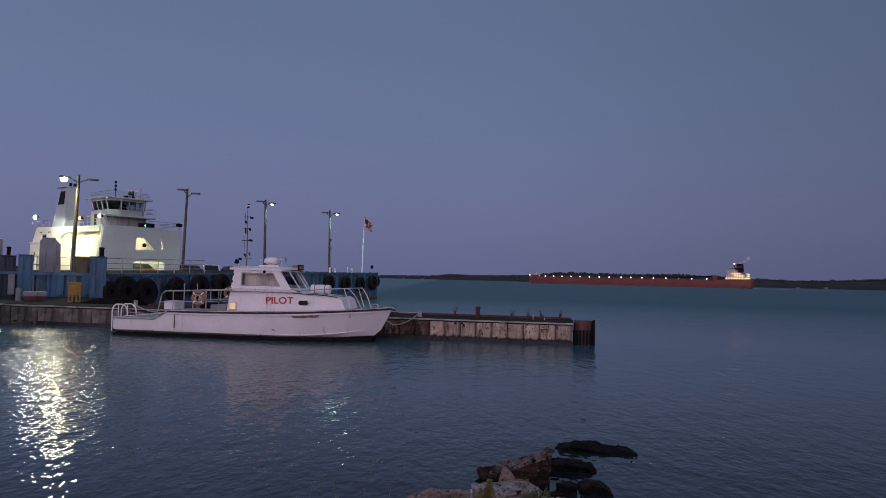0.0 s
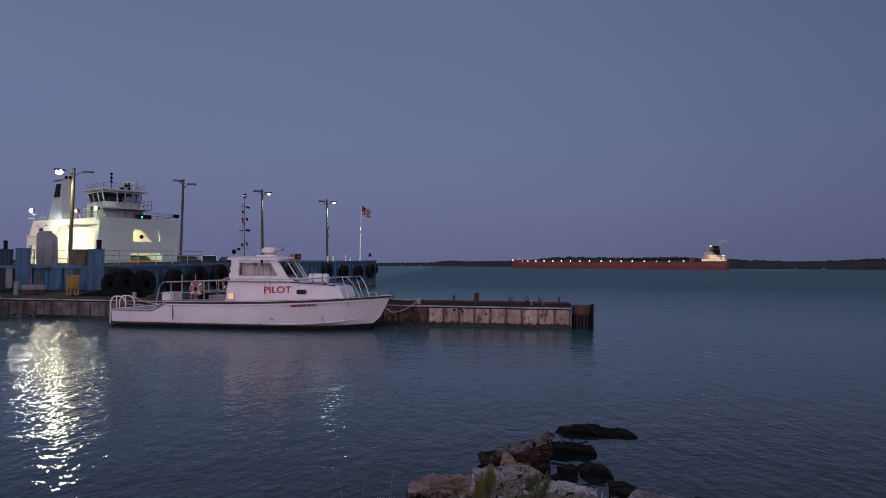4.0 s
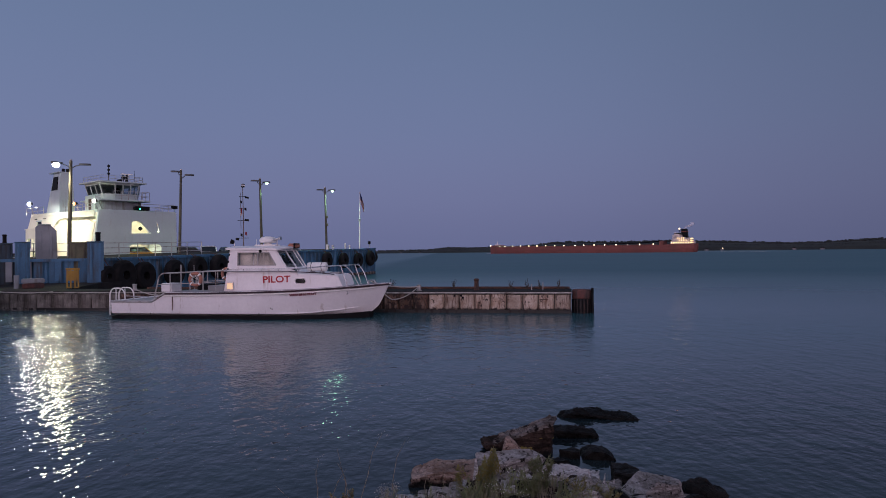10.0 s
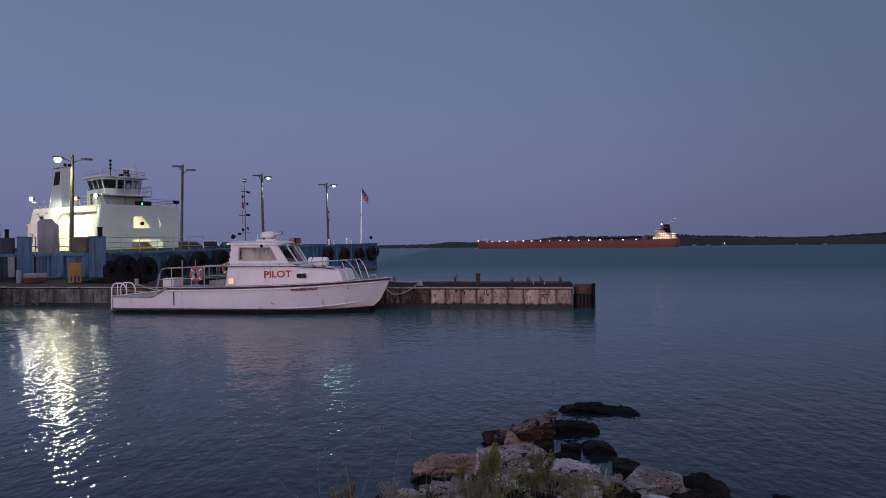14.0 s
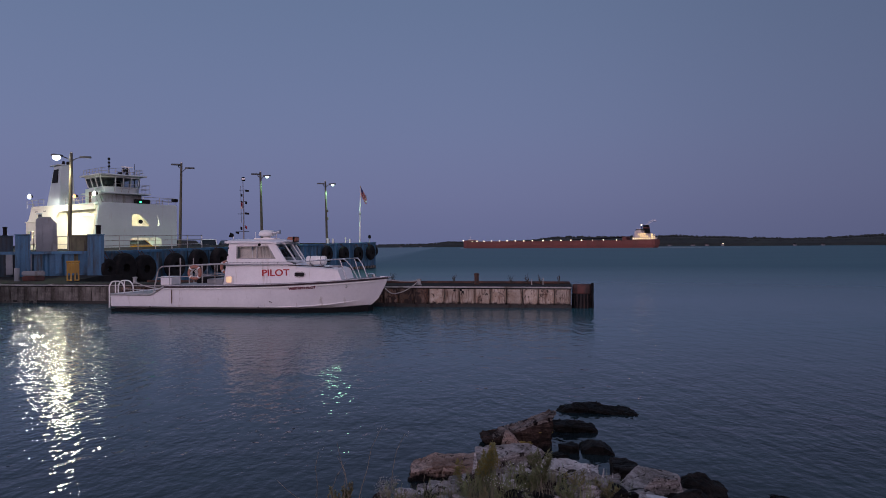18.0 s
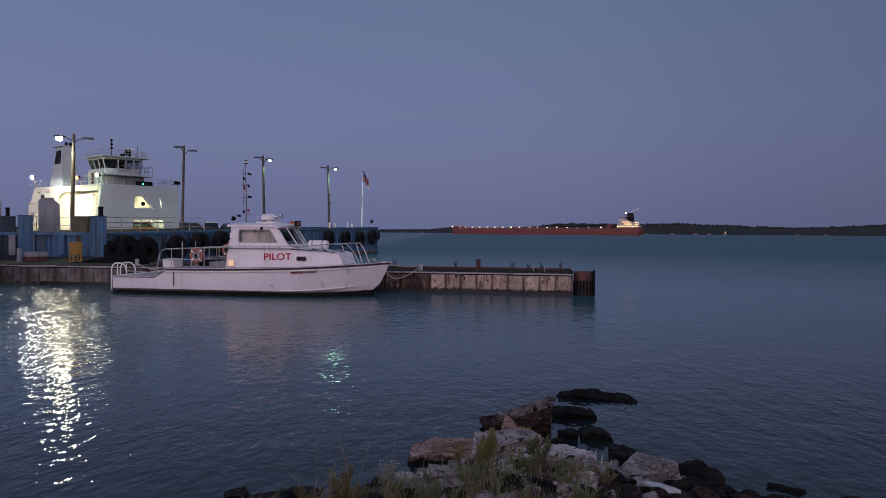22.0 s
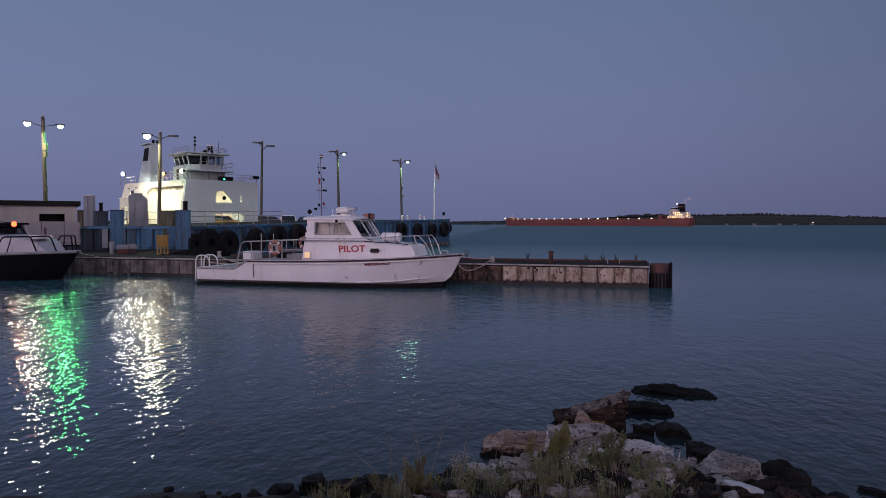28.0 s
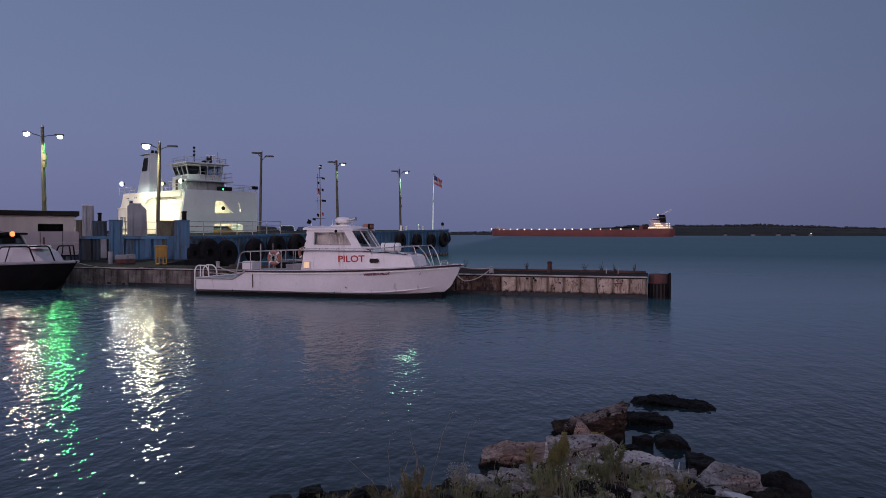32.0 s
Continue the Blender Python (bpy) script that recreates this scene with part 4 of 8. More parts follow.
    part("radar_dome", lathe(B(), [(0.20, 2.72), (0.30, 2.74), (0.315, 2.80), (0.30, 2.88), (0.24, 2.94), (0.10, 2.97)], 28, Matrix.Translation((-0.02, -0.3, 0))), M_WHITE, boat, "white radar dome", smooth=True)
    part("loudhailer", lathe(B(), [(0.045, 0), (0.05, 0.22), (0.075, 0.34), (0.075, 0.36)], 16, Matrix.Translation((0.26, -0.45, 2.84)) @ pose(0, 0, 0, 0, 82, -8)), M_STEEL, boat, "chrome horn")
    part("horn_stay", tube(B(), [(0.42, -0.45, 2.58), (0.42, -0.45, 2.82)], 0.02, 6), M_STEEL, boat)
    part("searchlight", lathe(B(), [(0.03, 0), (0.075, 0.03), (0.085, 0.13), (0.085, 0.15)], 14, Matrix.Translation((-1.12, -0.85, 2.74)) @ pose(0, 0, 0, 0, -70, 20)), M_BLACK, boat, "black searchlight")
    part("searchlight_stay", tube(B(), [(-1.1, -0.85, 2.54), (-1.13, -0.85, 2.72)], 0.015, 6), M_STEEL, boat)
    part("orange_cover", bbox(0.62, 0.98, 0.1, 0.55, 2.52, 2.70, 0.04, 2), M_ORANGE, boat, "orange float under a lashing")
    part("orange_cover_strap", bbox(0.88, 0.94, 0.08, 0.57, 2.51, 2.71, 0.005), M_BLACK, boat)
    part("whip_aerial", tube(B(), [(-0.9, 0.6, 2.55), (-0.92, 0.6, 2.9)], 0.008, 5), M_WHITE, boat)
    # life raft canister on its cradle
    m = Matrix.Translation((2.06, -0.35, 1.80)) @ pose(0, 0, 0, 0, 90, 0)
    raft = part("raft_canister", lathe(B(), [(0.06, -0.40), (0.15, -0.385), (0.17, -0.35), (0.17, -0.012), (0.18, -0.012), (0.18, 0.012), (0.17, 0.012), (0.17, 0.35), (0.15, 0.385), (0.06, 0.40)], 22, m), M_WHITE, boat, "white life raft canister")
    for x in (1.85, 2.27):
        part("raft_strap", ring(B(), 0.172, 0.012, 24, 6, Matrix.Translation((x, -0.35, 1.80)) @ pose(0, 0, 0, 0, 90, 0)), M_BLACK, boat)
        part("raft_cradle", bbox(x - 0.04, x + 0.04, -0.52, -0.18, 1.54, 1.66, 0.01), M_DECK, boat)
    part("deck_hatch", bbox(2.55, 2.95, -0.3, 0.3, 1.52, 1.60, 0.02), M_DECK, boat)

    # rails: after deck, bow, stern
    def rail(points, r=0.022, label="", rounded=0.15, metal=M_GALV):
        return part("rail", tube(B(), arc(points, rounded), r, 8), metal, boat, label)

    def edge(x, sgn=-1, inset=0.08):
        return sgn * (hull_station(x)[0] - inset)

    for sgn in (-1, 1):
        y = sgn * 1.40
        rail([(-4.12, y, 0.62), (-3.88, y, 1.60), (-1.15, y, 1.70)], 0.026, "galvanised after-deck rail", 0.22)
        rail([(-4.0, y, 1.18), (-1.25, y, 1.28)], 0.016)
        for x in (-3.45, -3.0, -2.1, -1.6):
            rail([(x, y, 0.92), (x, y, 1.62 + 0.036 * (x + 3.88))], 0.018)
    rail([(-3.0, -1.40, 0.9), (-3.0, -1.40, 1.92)], 0.024)
    rail([(-2.47, -1.40, 1.62), (-2.47, -1.40, 1.92)], 0.012)
    rail([(-2.62, -1.43, 0.95), (-2.62, -1.43, 1.66), (-2.10, -1.43, 1.68), (-2.10, -1.43, 0.95)], 0.02, "", 0.12)
    # bow rail, rising along the foredeck
    for sgn in (-1, 1):
        line = [(1.45, sgn * 1.12, 1.72), (2.2, sgn * 1.16, 1.80), (2.8, sgn * 1.02, 1.84), (3.38, sgn * 0.84, 1.86), (3.62, sgn * 0.74, 1.58), (3.84, sgn * 0.62, 1.10)]
        rail(line, 0.022, "bow rail", 0.12, M_STEEL)
        for x, y, z in ((3.2, 0.88, 1.85),):
            rail([(x + 0.28, sgn * (y - 0.02), hull_top(x) + 0.0), (x, sgn * y, z)], 0.018, "", 0.1, M_STEEL)
    rail([(3.38, -0.84, 1.86), (3.62, 0, 1.88), (3.38, 0.84, 1.86)], 0.022, "", 0.3, M_STEEL)
    # stern: arched ladder rails and swim platform
    for y in (-1.30, -0.75):
        rail([(-6.04, y, 0.02), (-6.04, y, 0.86), (-5.92, y, 1.04), (-5.55, y, 1.04), (-5.40, y, 0.86), (-5.40, y, 0.58)], 0.026, "white stern arch rail", 0.12, M_WHITE)
        rail([(-5.78, y, 1.03), (-5.78, y, 0.6)], 0.018, "", 0.1, M_WHITE)
    rail([(-6.04, -1.30, 0.45), (-6.04, -0.75, 0.45)], 0.02, "", 0.1, M_WHITE)
    rail([(-6.04, -1.30, 0.20), (-6.04, -0.75, 0.20)], 0.02, "", 0.1, M_WHITE)
    rail([(-5.40, -1.30, 0.75), (-4.35, -1.42, 0.72)], 0.018, "", 0.1)
    for x in (-5.0, -4.55):
        rail([(x, -1.38, 0.58), (x, -1.38, 0.74)], 0.014)
    part("swim_platform", bbox(-6.16, -5.88, -1.1, 1.1, 0.02, 0.08, 0.015), M_BLACK, boat)
    part("engine_box", bbox(-3.95, -3.50, -1.2, -0.55, 0.90, 1.22, 0.02), M_CABIN, boat, "white deck box")
    part("deck_locker", bbox(-2.2, -1.55, -0.9, 0.4, 0.9, 1.12, 0.02), M_DECK, boat)
    part("deck_locker", bbox(-3.2, -2.3, 0.1, 0.9, 0.9, 1.14, 0.02), M_BLACK, boat)
    # lifebuoys with white bands and a coil of line
    for bx, by, bz, turn in ((-2.38, -1.46, 1.38, 0), (-2.5, 1.25, 1.50, 0)):
        m = Matrix.Translation((bx, by, bz)) @ pose(0, 0, 0, 90, 0, turn)
        buoy = part("lifebuoy", ring(B(), 0.22, 0.065, 32, 10, m), M_ORANGE, boat, "orange ring lifebuoy with white bands", smooth=True)
        for k in range(4):
            a = math.pi / 4 + k * math.pi / 2
            c = m @ pose(0.22 * math.cos(a), 0.22 * math.sin(a), 0, 90, 0, math.degrees(a))
            part("band", ring(B(), 0.062, 0.012, 14, 6, c, 2.6), M_WHITE, buoy)
    part("coiled_line", tube(B(), [(-2.38 + (0.13 + 0.05 * math.sin(k)) * math.cos(k * 0.7), -1.50, 1.38 - 0.1 * (k / 30) + (0.16 + 0.03 * math.sin(k * 1.7)) * math.sin(k * 0.7)) for k in range(30)], 0.014, 6), M_ROPE, boat, "coiled white line")
    # bow cleat and anchor roller
    part("anchor_roller", bbox(4.55, 4.98, -0.09, 0.09, 1.13, 1.20, 0.02), M_STEEL, boat)
    part("bow_cleat", tube(B(), arc([(4.05, 0, 1.10), (4.05, 0, 1.28), (4.3, 0, 1.28), (4.3, 0, 1.10)], 0.06), 0.025, 6), M_STEEL, boat)
    # the fore body is a little shorter than drawn
    for ob in boat.children_recursive:
        if ob.type == "MESH":
            m = ob.matrix_basis.copy() if ob.parent == boat else ob.parent.matrix_basis @ ob.matrix_basis
            back = m.inverted()
            for v in ob.data.vertices:
                q = m @ v.co
                if q.x > 0.3:
                    q.x = 0.3 + (q.x - 0.3) * 0.955
                    v.co = back @ q
    return boat


THE_BOAT = pilot_boat()


# ---- quayside things ----
def lamp_post(foot, top, arms, label, thick=0.15, box_at=None):
    """A timber pole with lamp arms; arms: (towards place, glass material or None)."""
    foot, top = Vector(foot), Vector(top)
    post = thing("lamp_post", Matrix.Translation(foot), label, "lamp post", "lamp posts on the quay")
    h = top.z - foot.z
    lean = (top - foot)
    part("pole", tube(B(), [lean * (k / 6) for k in range(7)], [thick * (1.25 - 0.4 * k / 6) for k in range(7)], 12), M_WOODPOLE, post)
    part("pole_cap", tube(B(), [lean * 0.985, lean * 1.012], thick * 0.7, 10), M_ALU, post)
    for place, lit in arms:
        p = Vector(place) - foot
        root = lean * ((p.z - 0.05) / lean.z)
        d = Vector((p.x - root.x, p.y - root.y, 0))
        out = d.normalized()
        arm = part("arm", tube(B(), arc([root + Vector((0, 0, -0.12)), root + out * 0.25 + Vector((0, 0, 0.10)), p - out * 0.30 + Vector((0, 0, 0.14))], 0.2), 0.03, 8), M_ARM, post)
        turn = math.degrees(math.atan2(out.y, out.x))
        m = Matrix.Translation(p + Vector((0, 0, 0.16))) @ pose(0, 0, 0, 0, 0, turn)
        head = part("lamp_head", loft(B(), [[m @ Vector((x, w * c, z + 0.06 * s)) for c, s in ((1, -1), (1, 0.3), (0.5, 1), (-0.5, 1), (-1, 0.3), (-1, -1))] for x, w, z in
                                            ((-0.36, 0.05, 0.02), (-0.24, 0.12, 0.02), (0.0, 0.17, 0.03), (0.24, 0.17, 0.03), (0.36, 0.08, 0.02))]), M_ARM, post, "cobra-head lamp")
        if lit:
            k = 0.58 if lit == G_MERCURY and thick < 0.15 else 0.86
            part("lamp_glass", lathe(B(), [(0.08 * k, -0.36 * k), (0.22 * k, -0.29 * k), (0.28 * k, -0.14 * k), (0.22 * k, -0.012)], 18, m @ pose(0.05, 0, 0.0)), lit, head, "lit lamp glass")
    if box_at:
        for z, w in box_at:
            part("meter_box", bbox(-w / 2 + thick * 0.9, w / 2 + thick * 0.9, -0.12 - thick, 0.10 - thick, z - w * 0.8, z + w * 0.8, 0.02), M_OLIVE, post)
    return post


lamp_post(at(-27.82, 54, 2.1), at(-27.66, 54, 8.75), [(LAMP_POST_1, G_WHITE), (at(-26.75, 54, 8.35), None)], "weathered timber lamp post with two arms, one lamp lit", 0.115)
lamp_post(at(-20.37, 60, 2.2), at(-20.22, 60, 9.05), [(at(-20.62, 60, 8.75), None), (at(-19.62, 60, 8.5), None)], "dark timber lamp post with two unlit lamps", 0.10)
lamp_post(at(-14.29, 66, 2.4), at(-14.39, 66, 9.1), [(LAMP_POST_3, G_MERCURY), (at(-14.78, 66, 8.75), None)], "slim grey lamp post with one greenish lit lamp", 0.11)
lamp_post(at(-9.25, 73, 2.6), at(-9.35, 73, 9.0), [(LAMP_POST_4, G_MERCURY), (at(-9.72, 73, 8.6), None)], "dark lamp post with one greenish lit lamp and small boxes", 0.10, [(3.4, 0.15), (2.6, 0.17), (0.3, 0.34)])
lamp_post(at(-35.25, 66, 1.9), at(-35.34, 66, 10.95), [(LAMP_POST_0L, G_WARM), (LAMP_POST_0R, G_MERCURY)], "tall timber lamp post with a warm and a green lamp", 0.15, [(6.6, 0.35), (6.0, 0.28), (3.2, 0.22)])


def tyre(m, R, label):
    t = thing("tyre_fender", m, label, "tyre", "tyre fenders on the quay")
    r = R * 0.35
    prof = [(R - 2 * r, -r * 0.75), (R - r * 0.5, -r * 0.95), (R - r * 0.12, -r * 0.7), (R, -r * 0.45), (R, r * 0.45), (R - r * 0.12, r * 0.7), (R - r * 0.5, r * 0.95), (R - 2 * r, r * 0.75), (R - 1.75 * r, 0)]
    bm = B()
    n = 36
    vs = []
    for i in range(n):
        a = 2 * math.pi * i / n
        lug = 1.0 + (0.022 if i % 2 else 0.0)
        vs.append([bm.verts.new((q * (lug if q > R * 0.97 else 1) * math.cos(a), q * (lug if q > R * 0.97 else 1) * math.sin(a), z)) for q, z in prof])
    for i in range(n):
        for k in range(len(prof)):
            bm.faces.new((vs[i][k], vs[(i + 1) % n][k], vs[(i + 1) % n][(k + 1) % len(prof)], vs[i][(k + 1) % len(prof)]))
    part("casing", bm, M_RUBBER, t)
    return t


# fenders along the quay: distance from the near corner, height, radius
for s, z, R in ((-0.05, 1.12, 0.46), (1.15, 1.14, 0.70), (2.8, 1.05, 0.68), (5.5, 1.16, 0.66), (7.8, 1.36, 0.66), (10.1, 1.44, 0.68), (13.2, 1.5, 0.66), (16.0, 1.6, 0.66), (18.2, 1.7, 0.66), (20.2, 1.86, 0.66),
                (26.0, 1.66, 0.66), (29.3, 1.60, 0.66), (32.5, 1.56, 0.66), (35.4, 1.72, 0.68)):
    R *= 1.24 if s < 12 else 1.12
    p = QC + QW * s - QN * 0.48
    chain_top = quay_top(s)
    t = tyre(Matrix.Translation((p.x, p.y, z)) @ pose(0, 0, 0, 90, 0, QTURN), R, "large worn black tyre hung on the blue quay")
    part("chain", tube(B(), [(-0.12, R * 0.85, 0.0), (-0.12, chain_top - z + 0.05, -0.45)], 0.025, 6), M_RUSTY, t)
    part("chain", tube(B(), [(0.12, R * 0.85, 0.0), (0.12, chain_top - z + 0.05, -0.45)], 0.025, 6), M_RUSTY, t)
p = QE + QN * 0.6 + QW * 0.42
tyre(Matrix.Translation((p.x, p.y, 1.85)) @ pose(0, 0, 0, 90, 0, QTURN - 90), 0.70, "large worn black tyre hung on the quay's end")


def guard_rail(name, a, b, height, posts, label, bars=(0.5, 1.0)):
    a, b = Vector(a), Vector(b)
    g = thing(name, Matrix.Translation(a), label, "railing", "quay railings")
    d = b - a
    for k in range(posts + 1):
        q = d * (k / posts)
        part("post", tube(B(), [q, q + Vector((0, 0, height))], 0.028, 6), M_GALV, g)
    for f in bars:
        part("bar", tube(B(), [Vector((0, 0, height * f)), d + Vector((0, 0, height * f))], 0.024, 6), M_GALV, g)
    return g


def on_quay(s, n, dz=0.0):
    p = QC + QW * s + QN * n
    return Vector((p.x, p.y, quay_top(s) - 0.03 + dz))


guard_rail("guard_rail", on_quay(0.4, 0.6), on_quay(9.6, 0.6), 0.92, 6, "galvanised pipe railing on the blue quay", (0.35, 0.68, 1.0))
guard_rail("guard_rail", at(-30.8, 48, 2.08), at(-27.9, 52, 2.08), 1.0, 4, "galvanised pipe railing by the ferry ramp", (0.5, 1.0))
guard_rail("guard_rail", at(-33.4, 47, 2.08), at(-31.4, 47, 2.08), 0.55, 3, "low railing behind the steel piles")

# steel pile boxes in front of the ferry ramp
def pile_box(name, bearing, dist, width, z0, z1, material, label, depth=1.0, chamfer=0.0, cap=None, turn=0.0):
    p = at(bearing, dist, 0)
    t = thing(name, Matrix.Translation((p.x, p.y, z0)) @ pose(0, 0, 0, 0, 0, -bearing + turn), label, "steel pile", "blue steel piles by the ramp")
    w, h = width / 2, z1 - z0
    outline = [(-w, 0), (w, 0), (w, h - chamfer), (w - chamfer, h), (-w + chamfer * 0.4, h), (-w, h - chamfer * 0.4)] if chamfer else [(-w, 0), (w, 0), (w, h), (-w, h)]
    part("shell", bevel_all(prism(B(), outline, 0, depth), 0.025), material, t)
    n = max(2, int(width / 0.42))
    for k in range(n):
        x = -w + width * (k + 0.5) / n
        part("rib", bbox(x - 0.06, x + 0.06, -0.07, 0.0, 0.02, h - chamfer - 0.05, 0.015), material, t)
    part("top_plate", bbox(-w + chamfer * 0.5 - 0.03, w - chamfer + 0.03, -0.05, depth + 0.03, h, h + 0.05, 0.012), cap or material, t)
    return t


pile_box("steel_pile", -26.12, 44.2, 0.85, 0.7, 3.05, M_BLUE, "blue-painted steel corner pile with ribbed face", 0.9)
t = pile_box("steel_pile", -27.15, 45.0, 1.0, 0.7, 3.03, M_OLIVE, "rust-stained olive steel pile beside the blue corner pile", 0.6)
pile_box("steel_pile", -29.25, 46.5, 1.08, 2.0, 4.08, M_GREYPLATE, "tall grey-blue plated pile with chamfered top", 0.8, 0.32)
pile_box("steel_pile", -32.5, 46, 0.62, 2.0, 3.92, M_GREYPLATE, "pale grey plated pile", 0.6, 0.06, M_WHITE)
pile_box("steel_pile", -32.75, 46.6, 0.9, 0.7, 3.05, M_OLIVE, "weathered olive-grey steel pile", 0.6)
pile_box("steel_pile", -32.0, 46.4, 0.7, 0.7, 3.0, M_OLIVE, "weathered olive-grey steel pile", 0.6)
pile_box("steel_pile", -31.75, 45.4, 0.75, 0.7, 2.98, M_BLUEDARK, "dark weathered steel pile", 0.6)
pile_box("steel_pile", -30.7, 44.6, 0.72, 0.7, 3.04, M_BLUE, "blue steel pile with worn paint", 0.7)


def bollard(name, p, r, h, material, label):
    t = thing(name, Matrix.Translation(p), label, "bollard", "bollards")
    part("post", lathe(B(), [(r * 1.3, 0), (r * 1.3, 0.04), (r, 0.06), (r, h * 0.8), (r * 1.05, h * 0.82)], 16), material, t)
    part("cap", lathe(B(), [(r * 1.05, h * 0.82), (r * 1.25, h * 0.86), (r * 1.25, h * 0.94), (r * 0.6, h)], 16), material, t)
    return t


bollard("bollard", at(-25.95, 44.6, 3.09), 0.13, 0.55, M_BLACK, "black steel bollard on the corner pile")
bollard("bollard", at(-31.75, 45.7, 3.02), 0.10, 0.5, M_BLACK, "black steel bollard on a dark pile")

# yellow frame leaning by the wall
def yellow_ladder_frame():
    p = at(-27.6, 37.4, 0.785)
    t = thing("yellow_stand", Matrix.Translation(p) @ pose(0, 0, 0, 0, 0, 27.6) @ Matrix.Diagonal((0.56, 0.72, 0.84, 1)), "yellow-painted steel stand at the foot of the blue wall", "stand")
    for x in (-0.42, -0.15, 0.15, 0.42):
        part("leg", bbox(x - 0.06, x + 0.06, -0.08, 0.08, 0, 1.1, 0.01), M_YELLOW, t)
    part("panel", bbox(-0.44, 0.44, -0.05, 0.05, 0.42, 0.98, 0.02), M_YELLOW, t)
    part("crossbar", tube(B(), [(-0.52, 0, 1.06), (0.52, 0, 1.06)], 0.06, 8), M_YELLOW, t)
    for x in (-0.3, 0.3):
        part("foot", bbox(x - 0.1, x + 0.1, -0.22, 0.22, 0, 0.06, 0.01), M_YELLOW, t)
    return t


yellow_ladder_frame()


def float_box():
    p = at(-30.0, 38.6, 0.785)
    t = thing("float_box", Matrix.Translation(p) @ pose(0, 0, 0, 0, 0, 30), "red and white plastic float box on the apron", "float")
    part("tub", bbox(-0.5, 0.42, -0.25, 0.25, 0.0, 0.24, 0.04, 2), M_REDTOP, t, "red lower half")
    part("lid", bbox(-0.52, 0.44, -0.27, 0.27, 0.24, 0.46, 0.04, 2), M_GREYPLATE, t, "dirty white upper half")
    part("post", tube(B(), [(-0.72, 0.1, 0), (-0.72, 0.1, 0.62)], 0.12, 10), M_GREYPLATE, t)
    return t


float_box()


PENNANTS = []


def flagpole_mast():
    """The signal mast with small flags."""
    p = at(-15.68, 60, 2.45)
    t = thing("signal_mast", Matrix.Translation(p), "thin dark signal mast with pennants and instruments", "mast")
    part("mast", tube(B(), [(0, 0, 0), (0.02, 0, 2.8), (-0.05, 0, 5.45)], [0.05, 0.04, 0.025], 8), M_MAST, t)
    part("mast", tube(B(), [(-0.22, 0.1, 1.9), (-0.25, 0.1, 4.9)], 0.02, 6), M_MAST, t)
    for z, w in ((1.15, 0.9), (2.6, 0.7), (3.6, 0.5), (4.55, 0.5)):
        part("yard", tube(B(), [(-w * 0.65, 0, z), (w * 0.5, 0, z + 0.02)], 0.022, 6), M_BLACK, t)
    part("anemometer", lathe(B(), [(0.03, 5.30), (0.15, 5.33), (0.15, 5.58), (0.03, 5.62)], 12), M_BLACK, t, "dark instrument can")
    part("can_band", lathe(B(), [(0.155, 5.40), (0.158, 5.42), (0.158, 5.50), (0.155, 5.52)], 12), M_WHITE, t)
    for x, z, w, h, mt, lb in ((0.30, 4.50, 0.40, 0.20, M_BLACK, "dark pennant"), (-0.13, 3.45, 0.14, 0.6, M_FLAGRED, "red and white pennant"), (0.20, 3.55, 0.22, 0.26, M_BLACK, "dark flag"), (0.30, 2.65, 0.46, 0.22, M_BLACK, "dark pennant"),
                               (0.22, 1.55, 0.20, 0.34, M_FLAGRED, "red flag"), (-0.16, 4.15, 0.20, 0.26, M_BLACK, "dark pennant"), (-0.18, 1.45, 0.22, 0.3, M_BLACK, "dark pennant"), (-0.55, 1.1, 0.36, 0.22, M_BLACK, "dark instrument")):
        w, h = w * 0.75, h * 0.75
        bm = loft(B(), [[(x - w / 2 + w * k / 5, 0.04 * math.sin(k * 1.4) + d, z + h / 2 - 0.05 * k * h) for d in (-0.008, 0.008)] + [(x - w / 2 + w * k / 5, 0.04 * math.sin(k * 1.4) + d, z - h / 2 - 0.06 * k * h) for d in (0.008, -0.008)] for k in range(6)])
        PENNANTS.append(part("pennant", bm, mt, t, lb))
    part("pennant", bbox(-0.24, -0.08, -0.01, 0.01, 3.0, 3.2, 0), M_FLAGWHITE, t, "white pennant")
    return t


flagpole_mast()

# the flagpole; its flag is built of strips that swing
FLAG_FOOT = at(-6.63, 75.4, 2.74)


def flag_pole():
    t = thing("flagpole", Matrix.Translation(FLAG_FOOT), "white flagpole with a striped flag on the quay end", "flagpole")
    part("pole", tube(B(), [(0, 0, 0), (0.03, 0, 3.0), (0.10, 0, 5.85)], [0.075, 0.06, 0.04], 10), M_WHITE, t)
    part("finial", lathe(B(), [(0.02, 5.85), (0.07, 5.9), (0.07, 5.95), (0.02, 6.0)], 10, Matrix.Translation((0.10, 0, 0))), M_YELLOW, t)
    part("cleat_box", bbox(-0.10, 0.14, -0.1, 0.1, 2.95, 3.2, 0.02), M_GREYPLATE, t)
    strips = []
    W, H, N = 0.21, 0.86, 5
    for k in range(N):
        holder = part("flag_strip", bbox(0, W, -0.006, 0.006, -H, 0, 0), M_FLAGWHITE, t, "strip of the flag")
        for j in range(7):
            z = -H * (2 * j) / 13
            if k < 2 and j < 4:
                continue
            part("stripe", bbox(0, W, -0.012, 0.012, z - H / 13, z, 0), M_FLAGRED, holder, "red stripe")
        if k < 2:
            part("canton", bbox(0, W, -0.014, 0.014, -H * 7 / 13, 0, 0), M_FLAGBLUE, holder, "blue canton")
        strips.append(holder)
    return t, strips


